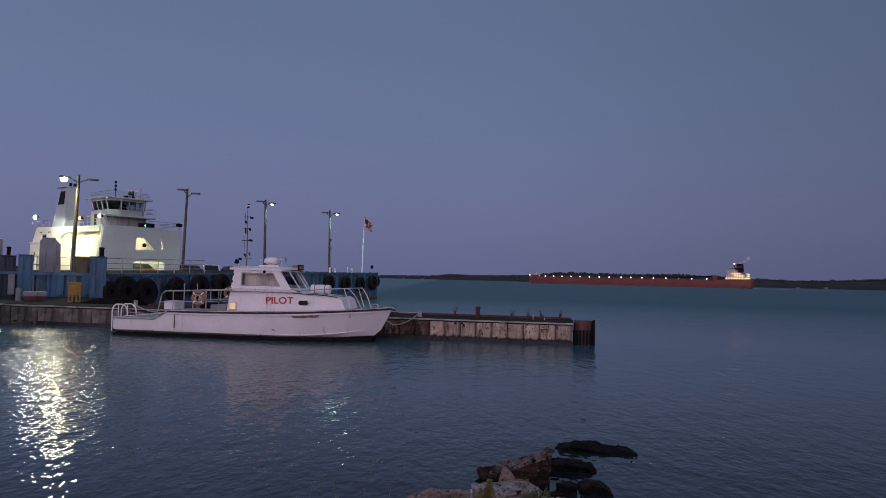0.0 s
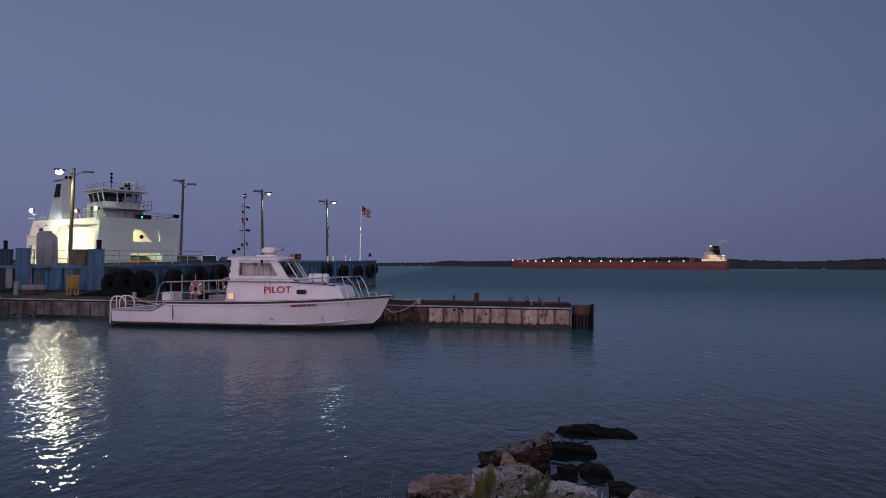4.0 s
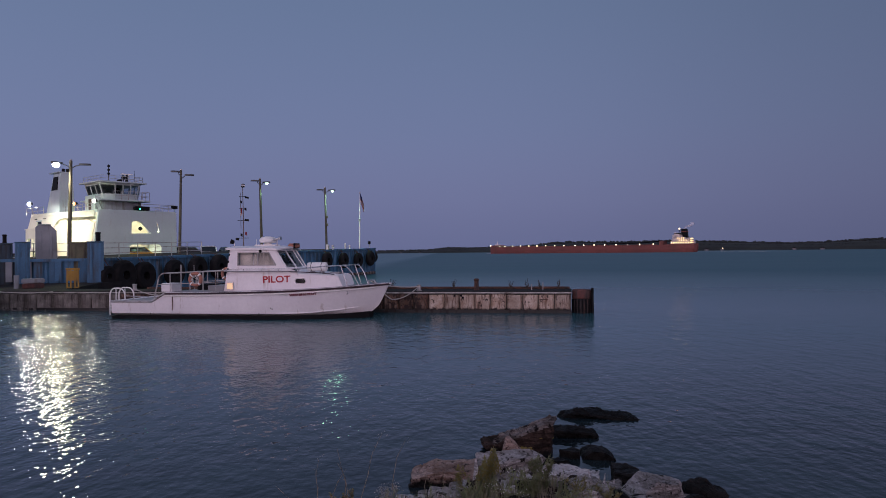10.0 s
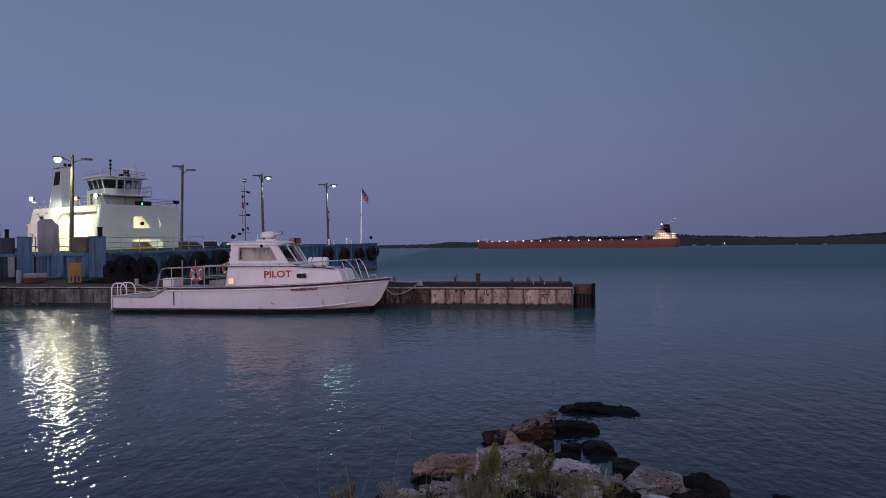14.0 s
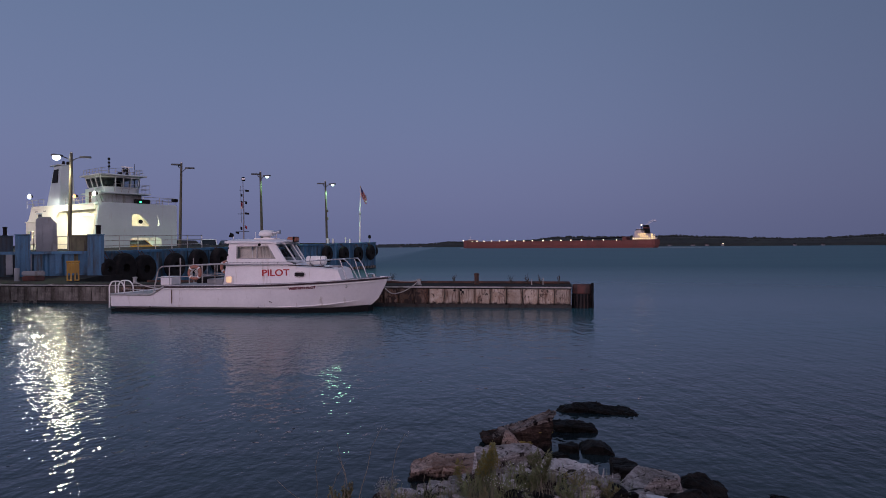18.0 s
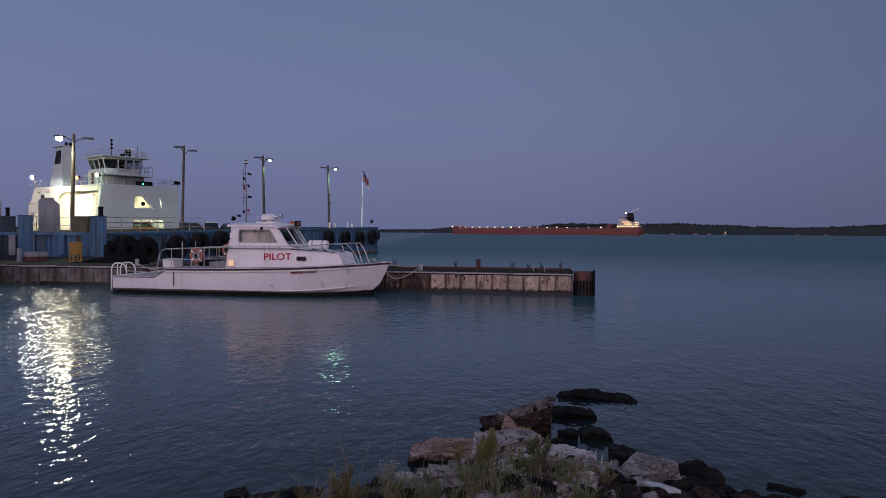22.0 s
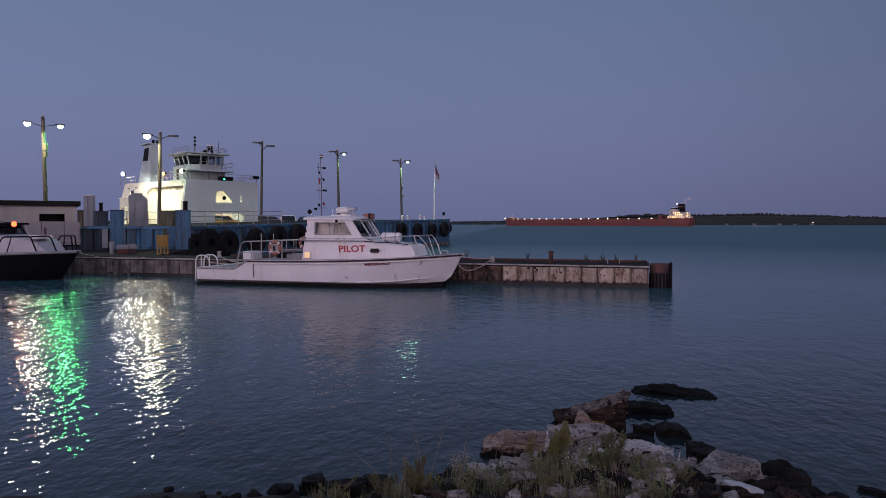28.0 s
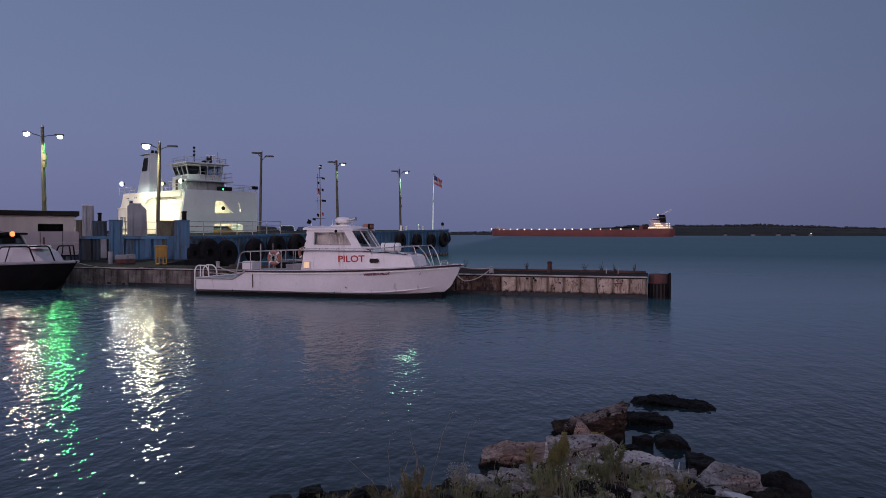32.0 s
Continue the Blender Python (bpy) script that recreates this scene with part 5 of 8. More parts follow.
FLAGPOLE, FLAG_STRIPS = flag_pole()

# small posts at the end of the quay
for b, d, z0, h, r in ((-7.78, 74, 2.68, 0.62, 0.08), (-7.43, 74, 2.70, 0.42, 0.08), (-8.78, 72.4, 2.62, 0.5, 0.11), (-9.2, 72.0, 2.6, 0.55, 0.13)):
    t = thing("quay_post", Matrix.Translation(at(b, d, z0)), "pale fuel and water post on the quay", "post", "posts on the quay")
    part("stem", lathe(B(), [(r * 0.8, 0), (r * 0.8, h * 0.7), (r, h * 0.72), (r, h), (r * 0.4, h * 1.06)], 12), M_WHITE, t)
    part("outlet", tube(B(), [(0, 0, h * 0.5), (0.22, 0, h * 0.5)], 0.03, 6), M_GALV, t)
t = thing("quay_lamp", Matrix.Translation(at(-5.85, 75.6, 2.74)), "small dark marker on a short post", "marker")
part("stem", tube(B(), [(0, 0, 0), (0, 0, 0.5)], 0.03, 6), M_GALV, t)
part("head", lathe(B(), [(0.05, 0.45), (0.15, 0.5), (0.15, 0.75), (0.06, 0.82)], 12), M_BLACK, t)


# shed
def shed():
    p = at(-33.35, 62, 2.0)
    t = thing("shed", Matrix.Translation(p) @ pose(0, 0, 0, 0, 0, 33.35 + 2), "long pale flat-roofed shed with a black fascia", "building")
    L, D, h = 22.0, 8.0, 1.68
    wall = plate([(-L, 0), (0, 0), (0, h), (-L, h)], [[(-2.55, 0.42), (-0.78, 0.42), (-0.78, 1.08), (-2.55, 1.08)]], 0, 0.15)
    part("wall", wall, M_SHED, t)
    part("wall", bbox(-0.15, 0, 0.152, D, 0, h, 0), M_SHED, t)
    part("wall", bbox(-L, -0.152, D - 0.15, D, 0, h, 0), M_SHED, t)
    part("wall", bbox(-L, -L + 0.15, 0.152, D - 0.152, 0, h, 0), M_SHED, t)
    w = part("window", bbox(-2.53, -0.80, 0.06, 0.09, 0.44, 1.06, 0), M_DARKGLASS, t, "dark shed window")
    part("window_frame", plate([(-2.62, 0.35), (-0.71, 0.35), (-0.71, 1.15), (-2.62, 1.15)], [[(-2.52, 0.45), (-0.81, 0.45), (-0.81, 1.05), (-2.52, 1.05)]], -0.03, 0.02), M_SHED, w)
    part("inner_blind", bbox(-2.6, -0.7, 0.3, 0.33, 0.3, 1.2, 0), M_BLACK, t)
    part("fascia", bbox(-L - 0.3, 0.3, -0.3, D + 0.3, h, h + 0.36, 0.03), M_BLACK, t, "black roof fascia")
    return t


shed()


def equipment_trailer():
    p = at(-34.3, 41, 0.785)
    t = thing("trailer", Matrix.Translation(p) @ pose(0, 0, 0, 0, 0, 34), "dull white box trailer parked on the apron", "trailer")
    part("body", bbox(-1.95, 0.85, 0, 1.8, 0.42, 1.62, 0.05, 2), M_SHED, t)
    for z in (0.62, 1.02):
        part("trim", bbox(-1.96, 0.86, -0.02, 0.02, z, z + 0.03, 0), M_GALV, t)
    for x in (-0.9, 0.1):
        part("door_seam", bbox(x, x + 0.025, -0.012, 0.01, 0.46, 1.58, 0), M_BLACK, t)
    part("step", bbox(-1.9, 0.8, -0.05, 0.1, 0.34, 0.42, 0.01), M_BLACK, t)
    for x in (-1.1, -0.5):
        w = part("wheel", ring(B(), 0.22, 0.10, 24, 8, Matrix.Translation((x, 0.05, 0.32)) @ pose(0, 0, 0, 90, 0, 0)), M_RUBBER, t)
        part("hub", lathe(B(), [(0.14, -0.04), (0.14, 0.04)], 16, Matrix.Translation((x, 0.05, 0.32)) @ pose(0, 0, 0, 90, 0, 0)), M_GALV, w)
    return t


equipment_trailer()


# vehicles
def car(m, paint, label, category, pickup=False, waist=0.0):
    t = thing(category, m, label, category, "vehicles by the ferry")
    W = 0.95
    if pickup:
        low = [(-2.8, 0.45), (2.75, 0.45), (2.8, 0.75), (2.7, 1.05), (1.35, 1.15), (0.75, 1.18), (-2.8, 1.15)]
        top = [(-0.75, 1.16), (1.25, 1.16), (0.65, 1.85), (-0.55, 1.88)]
    else:
        low = [(-2.3, 0.42), (2.25, 0.42), (2.32, 0.7), (2.2, 0.98), (1.2, 1.08), (-2.3, 1.08), (-2.38, 0.75)]
        top = [(-2.25, 1.07), (1.15, 1.07), (0.45, 1.68), (-1.9, 1.72)]
    low = [(x, z + waist if z > 0.9 else z) for x, z in low]
    top = [(x, z + waist) for x, z in top]
    part("body", bevel_all(prism(B(), low, -W, W), 0.06, 2), paint, t)
    cab = part("cab", bevel_all(loft(B(), [[(x, -W + 0.06 + 0.14 * (z > 1.3 + waist), z) for x, z in top], [(x, W - 0.06 - 0.14 * (z > 1.3 + waist), z) for x, z in top]]), 0.05, 2), paint, t)
    for sgn in (-1, 1):
        lo, hi = top[0], top[3]
        part("window", loft(B(), [[(top[0][0] + 0.22, sgn * (W - 0.052), 1.20 + waist), (top[1][0] - 0.28, sgn * (W - 0.052), 1.20 + waist), (top[2][0] - 0.12, sgn * (W - 0.135), 1.62 + waist), (top[3][0] + 0.14, sgn * (W - 0.135), 1.62 + waist)],
                                  [(top[0][0] + 0.22, sgn * (W - 0.07), 1.20 + waist), (top[1][0] - 0.28, sgn * (W - 0.07), 1.20 + waist), (top[2][0] - 0.12, sgn * (W - 0.16), 1.62 + waist), (top[3][0] + 0.14, sgn * (W - 0.16), 1.62 + waist)]]), M_CARGLASS, cab)
    for a, b in ((top[1], top[2]), (top[0], top[3])):
        o = 0.012 if a[0] > 0 else -0.012
        ring_a = [(a[0] + (b[0] - a[0]) * 0.12 + o, -0.72, a[1] + (b[1] - a[1]) * 0.12 + 0.01), (a[0] + (b[0] - a[0]) * 0.12 + o, 0.72, a[1] + (b[1] - a[1]) * 0.12 + 0.01),
                  (a[0] + (b[0] - a[0]) * 0.88 + o, 0.66, a[1] + (b[1] - a[1]) * 0.88 + 0.01), (a[0] + (b[0] - a[0]) * 0.88 + o, -0.66, a[1] + (b[1] - a[1]) * 0.88 + 0.01)]
        part("windscreen", loft(B(), [ring_a, [(x + o, y, z + 0.008) for x, y, z in ring_a]]), M_CARGLASS, cab)
    for x in (-1.5, 1.5):
        for sgn in (-1, 1):
            c = Matrix.Translation((x, sgn * (W - 0.1), 0.36)) @ pose(0, 0, 0, 90, 0, 0)
            w = part("wheel", ring(B(), 0.26, 0.10, 24, 8, c, 1.1), M_RUBBER, t)
            part("rim", lathe(B(), [(0.17, -0.06), (0.17, 0.06)], 16, c), M_ALU, w)
    for sgn in (-1, 1):
        part("headlight", bbox(low[1][0] - 0.06, low[1][0] + 0.05, sgn * 0.72 - 0.16, sgn * 0.72 + 0.16, 0.72, 0.88, 0.02), M_WHITE, t)
        part("tail_light", bbox(low[0][0] - 0.05, low[0][0] + 0.05, sgn * 0.82 - 0.07, sgn * 0.82 + 0.07, 0.75, 1.0, 0.02), M_FLAGRED, t)
    part("bumper", bbox(low[1][0] - 0.05, low[1][0] + 0.1, -W, W, 0.42, 0.6, 0.03), M_BLACK, t)
    return t




# ---- the ferry: local x along its side, y across it, away from the viewer ----
FERRY = Matrix.Translation((-30.72, 62.9, 0)) @ pose(0, 0, 0, 0, 0, 49.5)


def ferry():
    f = thing("ferry", FERRY, "white car ferry with blue hull, lit car deck and pilothouse", "ferry")
    part("hull", bevel_all(prism(B(), [(-14, 0.3), (-11, -0.8), (27, -0.8), (30, 0.3), (30, 1.25), (-14, 1.25)], 0.05, 16.4), 0.05), M_BLUE, f, "blue steel hull")
    part("car_deck", bbox(-14, 30, 0.1, 16.3, 1.252, 1.29, 0), M_DECK, f)
    part("aft_deck", bbox(7.75, 29.9, 0.12, 16.2, 1.292, 1.36, 0.02), M_DECK, f, "raised after car deck")
    side = plate([(-0.40, 1.3), (7.6, 1.3), (7.6, 6.36), (0.20, 6.32)],
                 [[(3.16, 4.33), (5.02, 4.36), (4.0, 5.44), (3.35, 5.46), (3.18, 5.3)], [(5.62, 4.45), (5.80, 4.42), (5.87, 4.55), (5.78, 5.05), (5.62, 5.42), (5.55, 5.40), (5.68, 5.0), (5.70, 4.6)],
                  [(2.98, 2.05), (6.02, 2.05), (6.05, 3.15), (5.8, 3.30), (3.2, 3.28), (3.0, 3.12)]], 0, 0.22)
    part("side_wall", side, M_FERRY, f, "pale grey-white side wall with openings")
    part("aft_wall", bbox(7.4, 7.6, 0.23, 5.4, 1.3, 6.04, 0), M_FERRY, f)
    part("side_port", lathe(B(), [(0.19, -0.03), (0.19, 0.03)], 16, Matrix.Translation((4.05, 0.11, 4.78)) @ pose(0, 0, 0, 90, 0, 0)), M_BLACK, f, "dark round fitting in the side opening")
    # the front: a wide arched opening over the car lanes and a leg with a doorway
    turn = Matrix.Translation((0, 0, 0)) @ pose(0, 0, 0, 0, 0, 90)
    lower = [(0.52, 5.86), (4.0, 5.90), (7.4, 5.93), (8.5, 5.76), (9.1, 5.35), (9.2, 4.9), (9.2, 1.29), (16.9, 1.29), (16.75, 5.10), (16.1, 5.18), (15.1, 6.62), (9.0, 6.52), (0.52, 6.35)]
    front = plate(lower, [[(12.5, 5.15), (13.7, 5.15), (13.7, 5.80), (12.5, 5.80)], [(14.6, 3.1), (16.3, 3.1), (16.3, 4.1), (14.6, 4.1)], [(13.2, 1.9), (15.6, 1.9), (15.6, 2.8), (13.2, 2.8)]], -0.25, 0.0)
    # the lamps' glow on the front is put into its paler, creamier colour
    part("front_wall", front, M_FERRYLIT, f, "front with an arched car opening, coloured cream as if lamplit", m=turn)
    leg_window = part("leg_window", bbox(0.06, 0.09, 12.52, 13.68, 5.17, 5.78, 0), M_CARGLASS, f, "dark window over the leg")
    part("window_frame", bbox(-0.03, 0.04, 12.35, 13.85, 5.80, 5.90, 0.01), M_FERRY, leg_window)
    part("wall_ledge", bbox(-0.10, 0.0, 9.2, 16.8, 5.02, 5.09, 0.01), M_FERRYLIT, f)
    part("front_moulding", bbox(-0.06, 0.0, 0.55, 15.0, 6.30, 6.38, 0.01), M_FERRYLIT, f)
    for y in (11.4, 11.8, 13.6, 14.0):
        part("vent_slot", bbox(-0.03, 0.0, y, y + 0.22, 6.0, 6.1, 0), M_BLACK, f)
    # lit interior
    part("inner_wall", bbox(0.3, 7.4, 9.5, 9.75, 1.3, 6.2, 0), M_FERRYLIT, f, "bright inner wall")
    part("inner_wall", bbox(2.7, 7.38, 5.1, 5.3, 1.3, 6.04, 0), M_FERRYLIT, f, "bright inner wall")
    part("ceiling_plate", bbox(0.26, 7.4, 0.24, 16.2, 6.05, 6.18, 0), M_FERRYLIT, f)
    part("leg_wall", bbox(0.3, 7.4, 16.0, 16.2, 1.3, 6.2, 0), M_FERRYLIT, f)
    part("leg_back", bbox(6.5, 6.7, 9.8, 15.9, 1.3, 6.0, 0), M_FERRYLIT, f)
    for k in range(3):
        part("ceiling_beam", bbox(1.2 + 2.1 * k, 1.35 + 2.1 * k, 0.3, 9.4, 5.75, 6.04, 0), M_FERRYLIT, f)
    for x, y in ((2.0, 7.2), (5.0, 7.2), (2.6, 2.6), (6.0, 2.6), (3.0, 12.5)):
        fx = part("deck_lamp", bbox(x - 0.5, x + 0.5, y - 0.12, y + 0.12, 5.62, 5.74, 0.02), M_WHITE, f)
        part("tube_light", bbox(x - 0.46, x + 0.46, y - 0.08, y + 0.08, 5.59, 5.625, 0.01), G_WHITE, fx, "lit deck lamp")
    # top deck and its rail
    part("top_deck", bbox(0.08, 7.55, 0.06, 15.0, 6.22, 6.46, 0.02), M_FERRY, f)
    def rails(pts, h, every=1.4, r=0.03):
        for a, b in zip(pts, pts[1:]):
            a, b = Vector(a), Vector(b)
            n = max(1, round((b - a).length / every))
            for k in range(n + 1):
                q = a.lerp(b, k / n)
                part("rail_post", tube(B(), [q, q + Vector((0, 0, h))], r, 6), M_GALV, f)
            for z in (0.5 * h, h):
                part("rail_bar", tube(B(), [a + Vector((0, 0, z)), b + Vector((0, 0, z))], r * 0.8, 6), M_GALV, f)
    rails([(4.3, 0.1, 6.46), (7.5, 0.1, 6.46), (7.5, 5, 6.46)], 0.62)
    rails([(-0.2, 11.4, 6.46), (-0.2, 15.8, 6.46)], 0.75)
    rails([(-0.2, 0.6, 6.46), (-0.2, 6.2, 6.46)], 0.55, 1.0)
    # funnel casing with a louvre and lamps
    cas = [[(0.05, y, 6.46), (1.55, y, 6.46), (1.45, y2, 10.4), (0.30, y2, 10.4)] for y, y2 in ((8.3, 8.55), (11.5, 10.15))]
    part("funnel_casing", bevel_all(loft(B(), cas), 0.06, 2), M_FERRY, f, "tall tapered white funnel casing")
    part("funnel_cap", bbox(0.15, 1.5, 8.7, 10.9, 10.42, 10.54, 0.03), M_FERRY, f)
    part("louvre", loft(B(), [[(0.20, 9.0, 8.75), (0.20, 10.3, 8.75), (0.30, 10.0, 10.05), (0.30, 9.0, 10.05)], [(0.12, 9.0, 8.75), (0.12, 10.3, 8.75), (0.22, 10.0, 10.05), (0.22, 9.0, 10.05)]]), M_BLACK, f, "dark louvre")
    for x, y in ((0.7, 8.9), (1.1, 8.9), (1.35, 9.5)):
        part("exhaust", lathe(B(), [(0.14, 10.5), (0.14, 10.85), (0.11, 10.85)], 12, Matrix.Translation((x, y, 0))), M_BLACK, f)
    # pilothouse on its lower house; up is a space of its own, set over the deck
    deck_f = f
    f = new("pilothouse")
    f.parent = deck_f
    f.matrix_basis = Matrix.Translation((1.12, 0, 0.28)) @ Matrix.Diagonal((0.78, 0.80, 1, 1))
    # grey plate instead of ferry white paints in the shade under the bridge deck
    part("lower_house", bevel_all(prism(B(), [(-0.1, 5.96), (4.3, 5.96), (4.3, 7.0), (-0.6, 7.0)], 0.9, 4.6), 0.05), M_GREYPLATE, f, "lower house coloured grey for the deck's shade")
    part("house_front", bbox(-1.0, -0.1, 1.4, 4.0, 5.96, 7.5, 0.05), M_FERRY, f, "white stair housing with a door")
    part("house_door", bbox(-1.03, -0.99, 2.3, 3.0, 6.1, 7.2, 0.01), M_RUSTY, f, "brown door")
    part("bridge_deck", bbox(-1.0, 5.0, 0.0, 5.2, 7.0, 7.13, 0.03), M_FERRY, f)
    base = [(-0.2, 0.9), (0.9, 0.35), (3.4, 0.35), (3.9, 0.9), (3.9, 4.4), (-0.2, 4.4)]
    topo = [(-0.75, 0.75), (0.75, 0.1), (3.6, 0.1), (4.0, 0.7), (4.0, 4.6), (-0.75, 4.6)]
    part("house_skirt", loft(B(), [[(x, y, 7.13) for x, y in base], [(x + (u - x) * 0.35, y + (w - y) * 0.35, 7.66) for (x, y), (u, w) in zip(base, topo)]]), M_FERRY, f)
    part("house_header", loft(B(), [[(x + (u - x) * 0.9, y + (w - y) * 0.9, 8.46) for (x, y), (u, w) in zip(base, topo)], [(u, w, 8.62) for u, w in topo]]), M_FERRY, f)
    lo = [(x + (u - x) * 0.35, y + (w - y) * 0.35, 7.66) for (x, y), (u, w) in zip(base, topo)]
    hi = [(x + (u - x) * 0.9, y + (w - y) * 0.9, 8.46) for (x, y), (u, w) in zip(base, topo)]
    for k, n in ((5, 3), (0, 1), (1, 3), (2, 1), (3, 3)):
        a, b, c, d = Vector(lo[k]), Vector(lo[(k + 1) % 6]), Vector(hi[(k + 1) % 6]), Vector(hi[k])
        for j in range(n):
            p, q, r, s = a.lerp(b, j / n), a.lerp(b, (j + 1) / n), d.lerp(c, (j + 1) / n), d.lerp(c, j / n)
            out = (q - p).cross(s - p).normalized() * 0.02
            part("bridge_window", loft(B(), [[p, q, r, s], [v - out for v in (p, q, r, s)]]), M_SHIPGLASS, f, "pilothouse window")
            part("window_post", tube(B(), [p, s], 0.07, 6), M_FERRY, f)
    part("house_back", loft(B(), [[lo[4], hi[4], (hi[4][0], hi[4][1] + 0.1, hi[4][2]), (lo[4][0], lo[4][1] + 0.1, lo[4][2])], [lo[5], hi[5], (hi[5][0], hi[5][1] + 0.1, hi[5][2]), (lo[5][0], lo[5][1] + 0.1, lo[5][2])]]), M_FERRY, f)
    part("console", bbox(0.0, 3.6, 0.9, 1.5, 7.2, 7.75, 0.03), M_BLACK, f)
    part("helm_chair", bbox(1.8, 2.4, 2.2, 2.8, 7.2, 8.3, 0.08, 2), M_BLACK, f)
    part("bridge_roof", bbox(-1.25, 4.35, -0.35, 5.0, 8.62, 8.76, 0.04), M_FERRY, f)
    rails([(-0.9, 0.0, 8.76), (4.0, 0.0, 8.76), (4.0, 4.6, 8.76)], 0.50, 0.8, 0.025)
    rails([(-0.9, 0.0, 8.76), (-0.9, 4.6, 8.76)], 0.50, 0.8, 0.025)
    rails([(0.6, 0.08, 7.13), (4.9, 0.08, 7.13), (4.9, 5.0, 7.13)], 0.78, 0.9, 0.025)
    # roof instruments
    part("signal_mast", tube(B(), [(0.9, 2, 8.76), (0.9, 2, 10.45)], 0.05, 8), M_BLACK, f)
    for z in (9.6, 9.95, 10.3):
        part("mast_light", lathe(B(), [(0.04, z - 0.1), (0.15, z - 0.07), (0.15, z + 0.07), (0.04, z + 0.1)], 10, Matrix.Translation((0.9, 2, 0))), M_BLACK, f)
    part("searchlight", lathe(B(), [(0.06, -0.15), (0.2, -0.1), (0.22, 0.12)], 14, Matrix.Translation((2.0, 0.6, 9.2)) @ pose(0, 0, 0, 0, -80, 30)), M_BLACK, f)
    part("searchlight_stay", tube(B(), [(2.0, 0.6, 8.76), (2.0, 0.6, 9.1)], 0.04, 6), M_BLACK, f)
    part("radar_bar", bbox(2.1, 3.5, 1.4, 1.55, 9.55, 9.66, 0.02), M_WHITE, f, "radar scanner bar")
    part("radar_pedestal", lathe(B(), [(0.22, 8.76), (0.12, 9.2), (0.12, 9.56)], 12, Matrix.Translation((2.8, 1.48, 0))), M_BLACK, f)
    part("aerial_dome", lathe(B(), [(0.05, 8.76), (0.05, 9.3), (0.17, 9.35), (0.2, 9.6), (0.12, 9.78)], 12, Matrix.Translation((3.6, 3.0, 0))), M_WHITE, f)
    part("whip_aerial", tube(B(), [(3.3, 0.6, 8.76), (3.3, 0.6, 9.9)], 0.025, 5), M_BLACK, f)
    part("horn", bbox(1.3, 1.7, 0.2, 0.8, 8.8, 9.0, 0.03), M_BLACK, f)
    f = deck_f
    # lamps on the upper works
    for x, y, z, mt, nm in ((-0.35, 14.6, 7.62, G_FLOOD, "flood_lamp"), (-0.3, 3.9, 7.12, G_ORANGE, "deck_lamp_red"), (-0.3, -0.25, 7.16, G_WHITE, "deck_lamp")):
        part("lamp_stem", tube(B(), [(x + 0.5, max(y, 0.1), 6.40), (x, y, z - 0.1)], 0.03, 6), M_GALV, f)
        h = part("lamp_housing", lathe(B(), [(0.06, z - 0.12), (0.17, z - 0.05), (0.17, z + 0.08), (0.08, z + 0.16)], 12, Matrix.Translation((x + 0.12, y, 0))), M_BLACK, f)
        k = 0.62 if nm == "flood_lamp" else 0.5
        part("lamp_lens", lathe(B(), [(0.08 * k, -0.3 * k), (0.30 * k, -0.16 * k), (0.32 * k, 0.02)], 14, Matrix.Translation((x, y, z)) @ pose(0, 0, 0, 0, 90, 0)), mt, h, "lit flood lamp")
    part("green_light_box", bbox(3.5, 4.9, -0.05, 0.35, 6.48, 6.86, 0.02), M_BLACK, f, "dark side-light box")
    part("side_light", lathe(B(), [(0.02, -0.07), (0.06, -0.04), (0.06, 0.04), (0.02, 0.07)], 12, Matrix.Translation((3.95, -0.11, 6.6))), G_GREEN, f, "lit green side light")
    part("fire_box", bbox(7.2, 7.7, -0.1, 0.3, 6.75, 7.05, 0.03), M_BLACK, f)
    # the pillar's lit look comes from the same cream, paler than the side wall
    part("corner_pillar", loft(B(), [[(x0, y0, z), (x0 + 0.5, y0, z), (x0 + 0.5, 0.5, z), (x0, 0.5, z)] for x0, y0, z in ((-0.43, 0.225, 1.3), (0.17, 0.225, 6.33))]), M_FERRYLIT, f, "raked corner pillar in the lamplit cream")
    return f


ferry()
# light inside the car deck
for fx, fy in ((2.2, 7.3), (4.0, 2.7), (3.0, 12.6)):
    lamp("car_deck_light", FERRY @ Vector((fx, fy, 5.3)), 330, (1.0, 0.92, 0.70), 0.3)
lamp("deck_light", FERRY @ Vector((-0.7, -0.25, 7.61)), 30, (1.0, 0.88, 0.62), 0.15)
lamp("deck_light", FERRY @ Vector((-0.7, 3.9, 7.57)), 25, (1.0, 0.55, 0.30), 0.12)

# vehicles on the car deck
car(FERRY @ pose(4.6, 1.75, 1.295) @ Matrix.Scale(0.92, 4), M_CARPAINT_Y, "small yellow car waiting on the ferry deck", "car", waist=0.26)
car(FERRY @ pose(13.6, 4.3, 1.365, 0, 0, -117), M_CARPAINT_W, "white pickup truck on the ferry deck", "pickup truck", True)
car(FERRY @ pose(9.7, 1.6, 1.365, 0, 0, 0), M_CARPAINT_D, "dark car on the ferry deck", "car")
car(FERRY @ pose(16.2, 2.2, 1.365, 0, 0, -10), M_CARPAINT_D, "dark car on the ferry deck", "car")


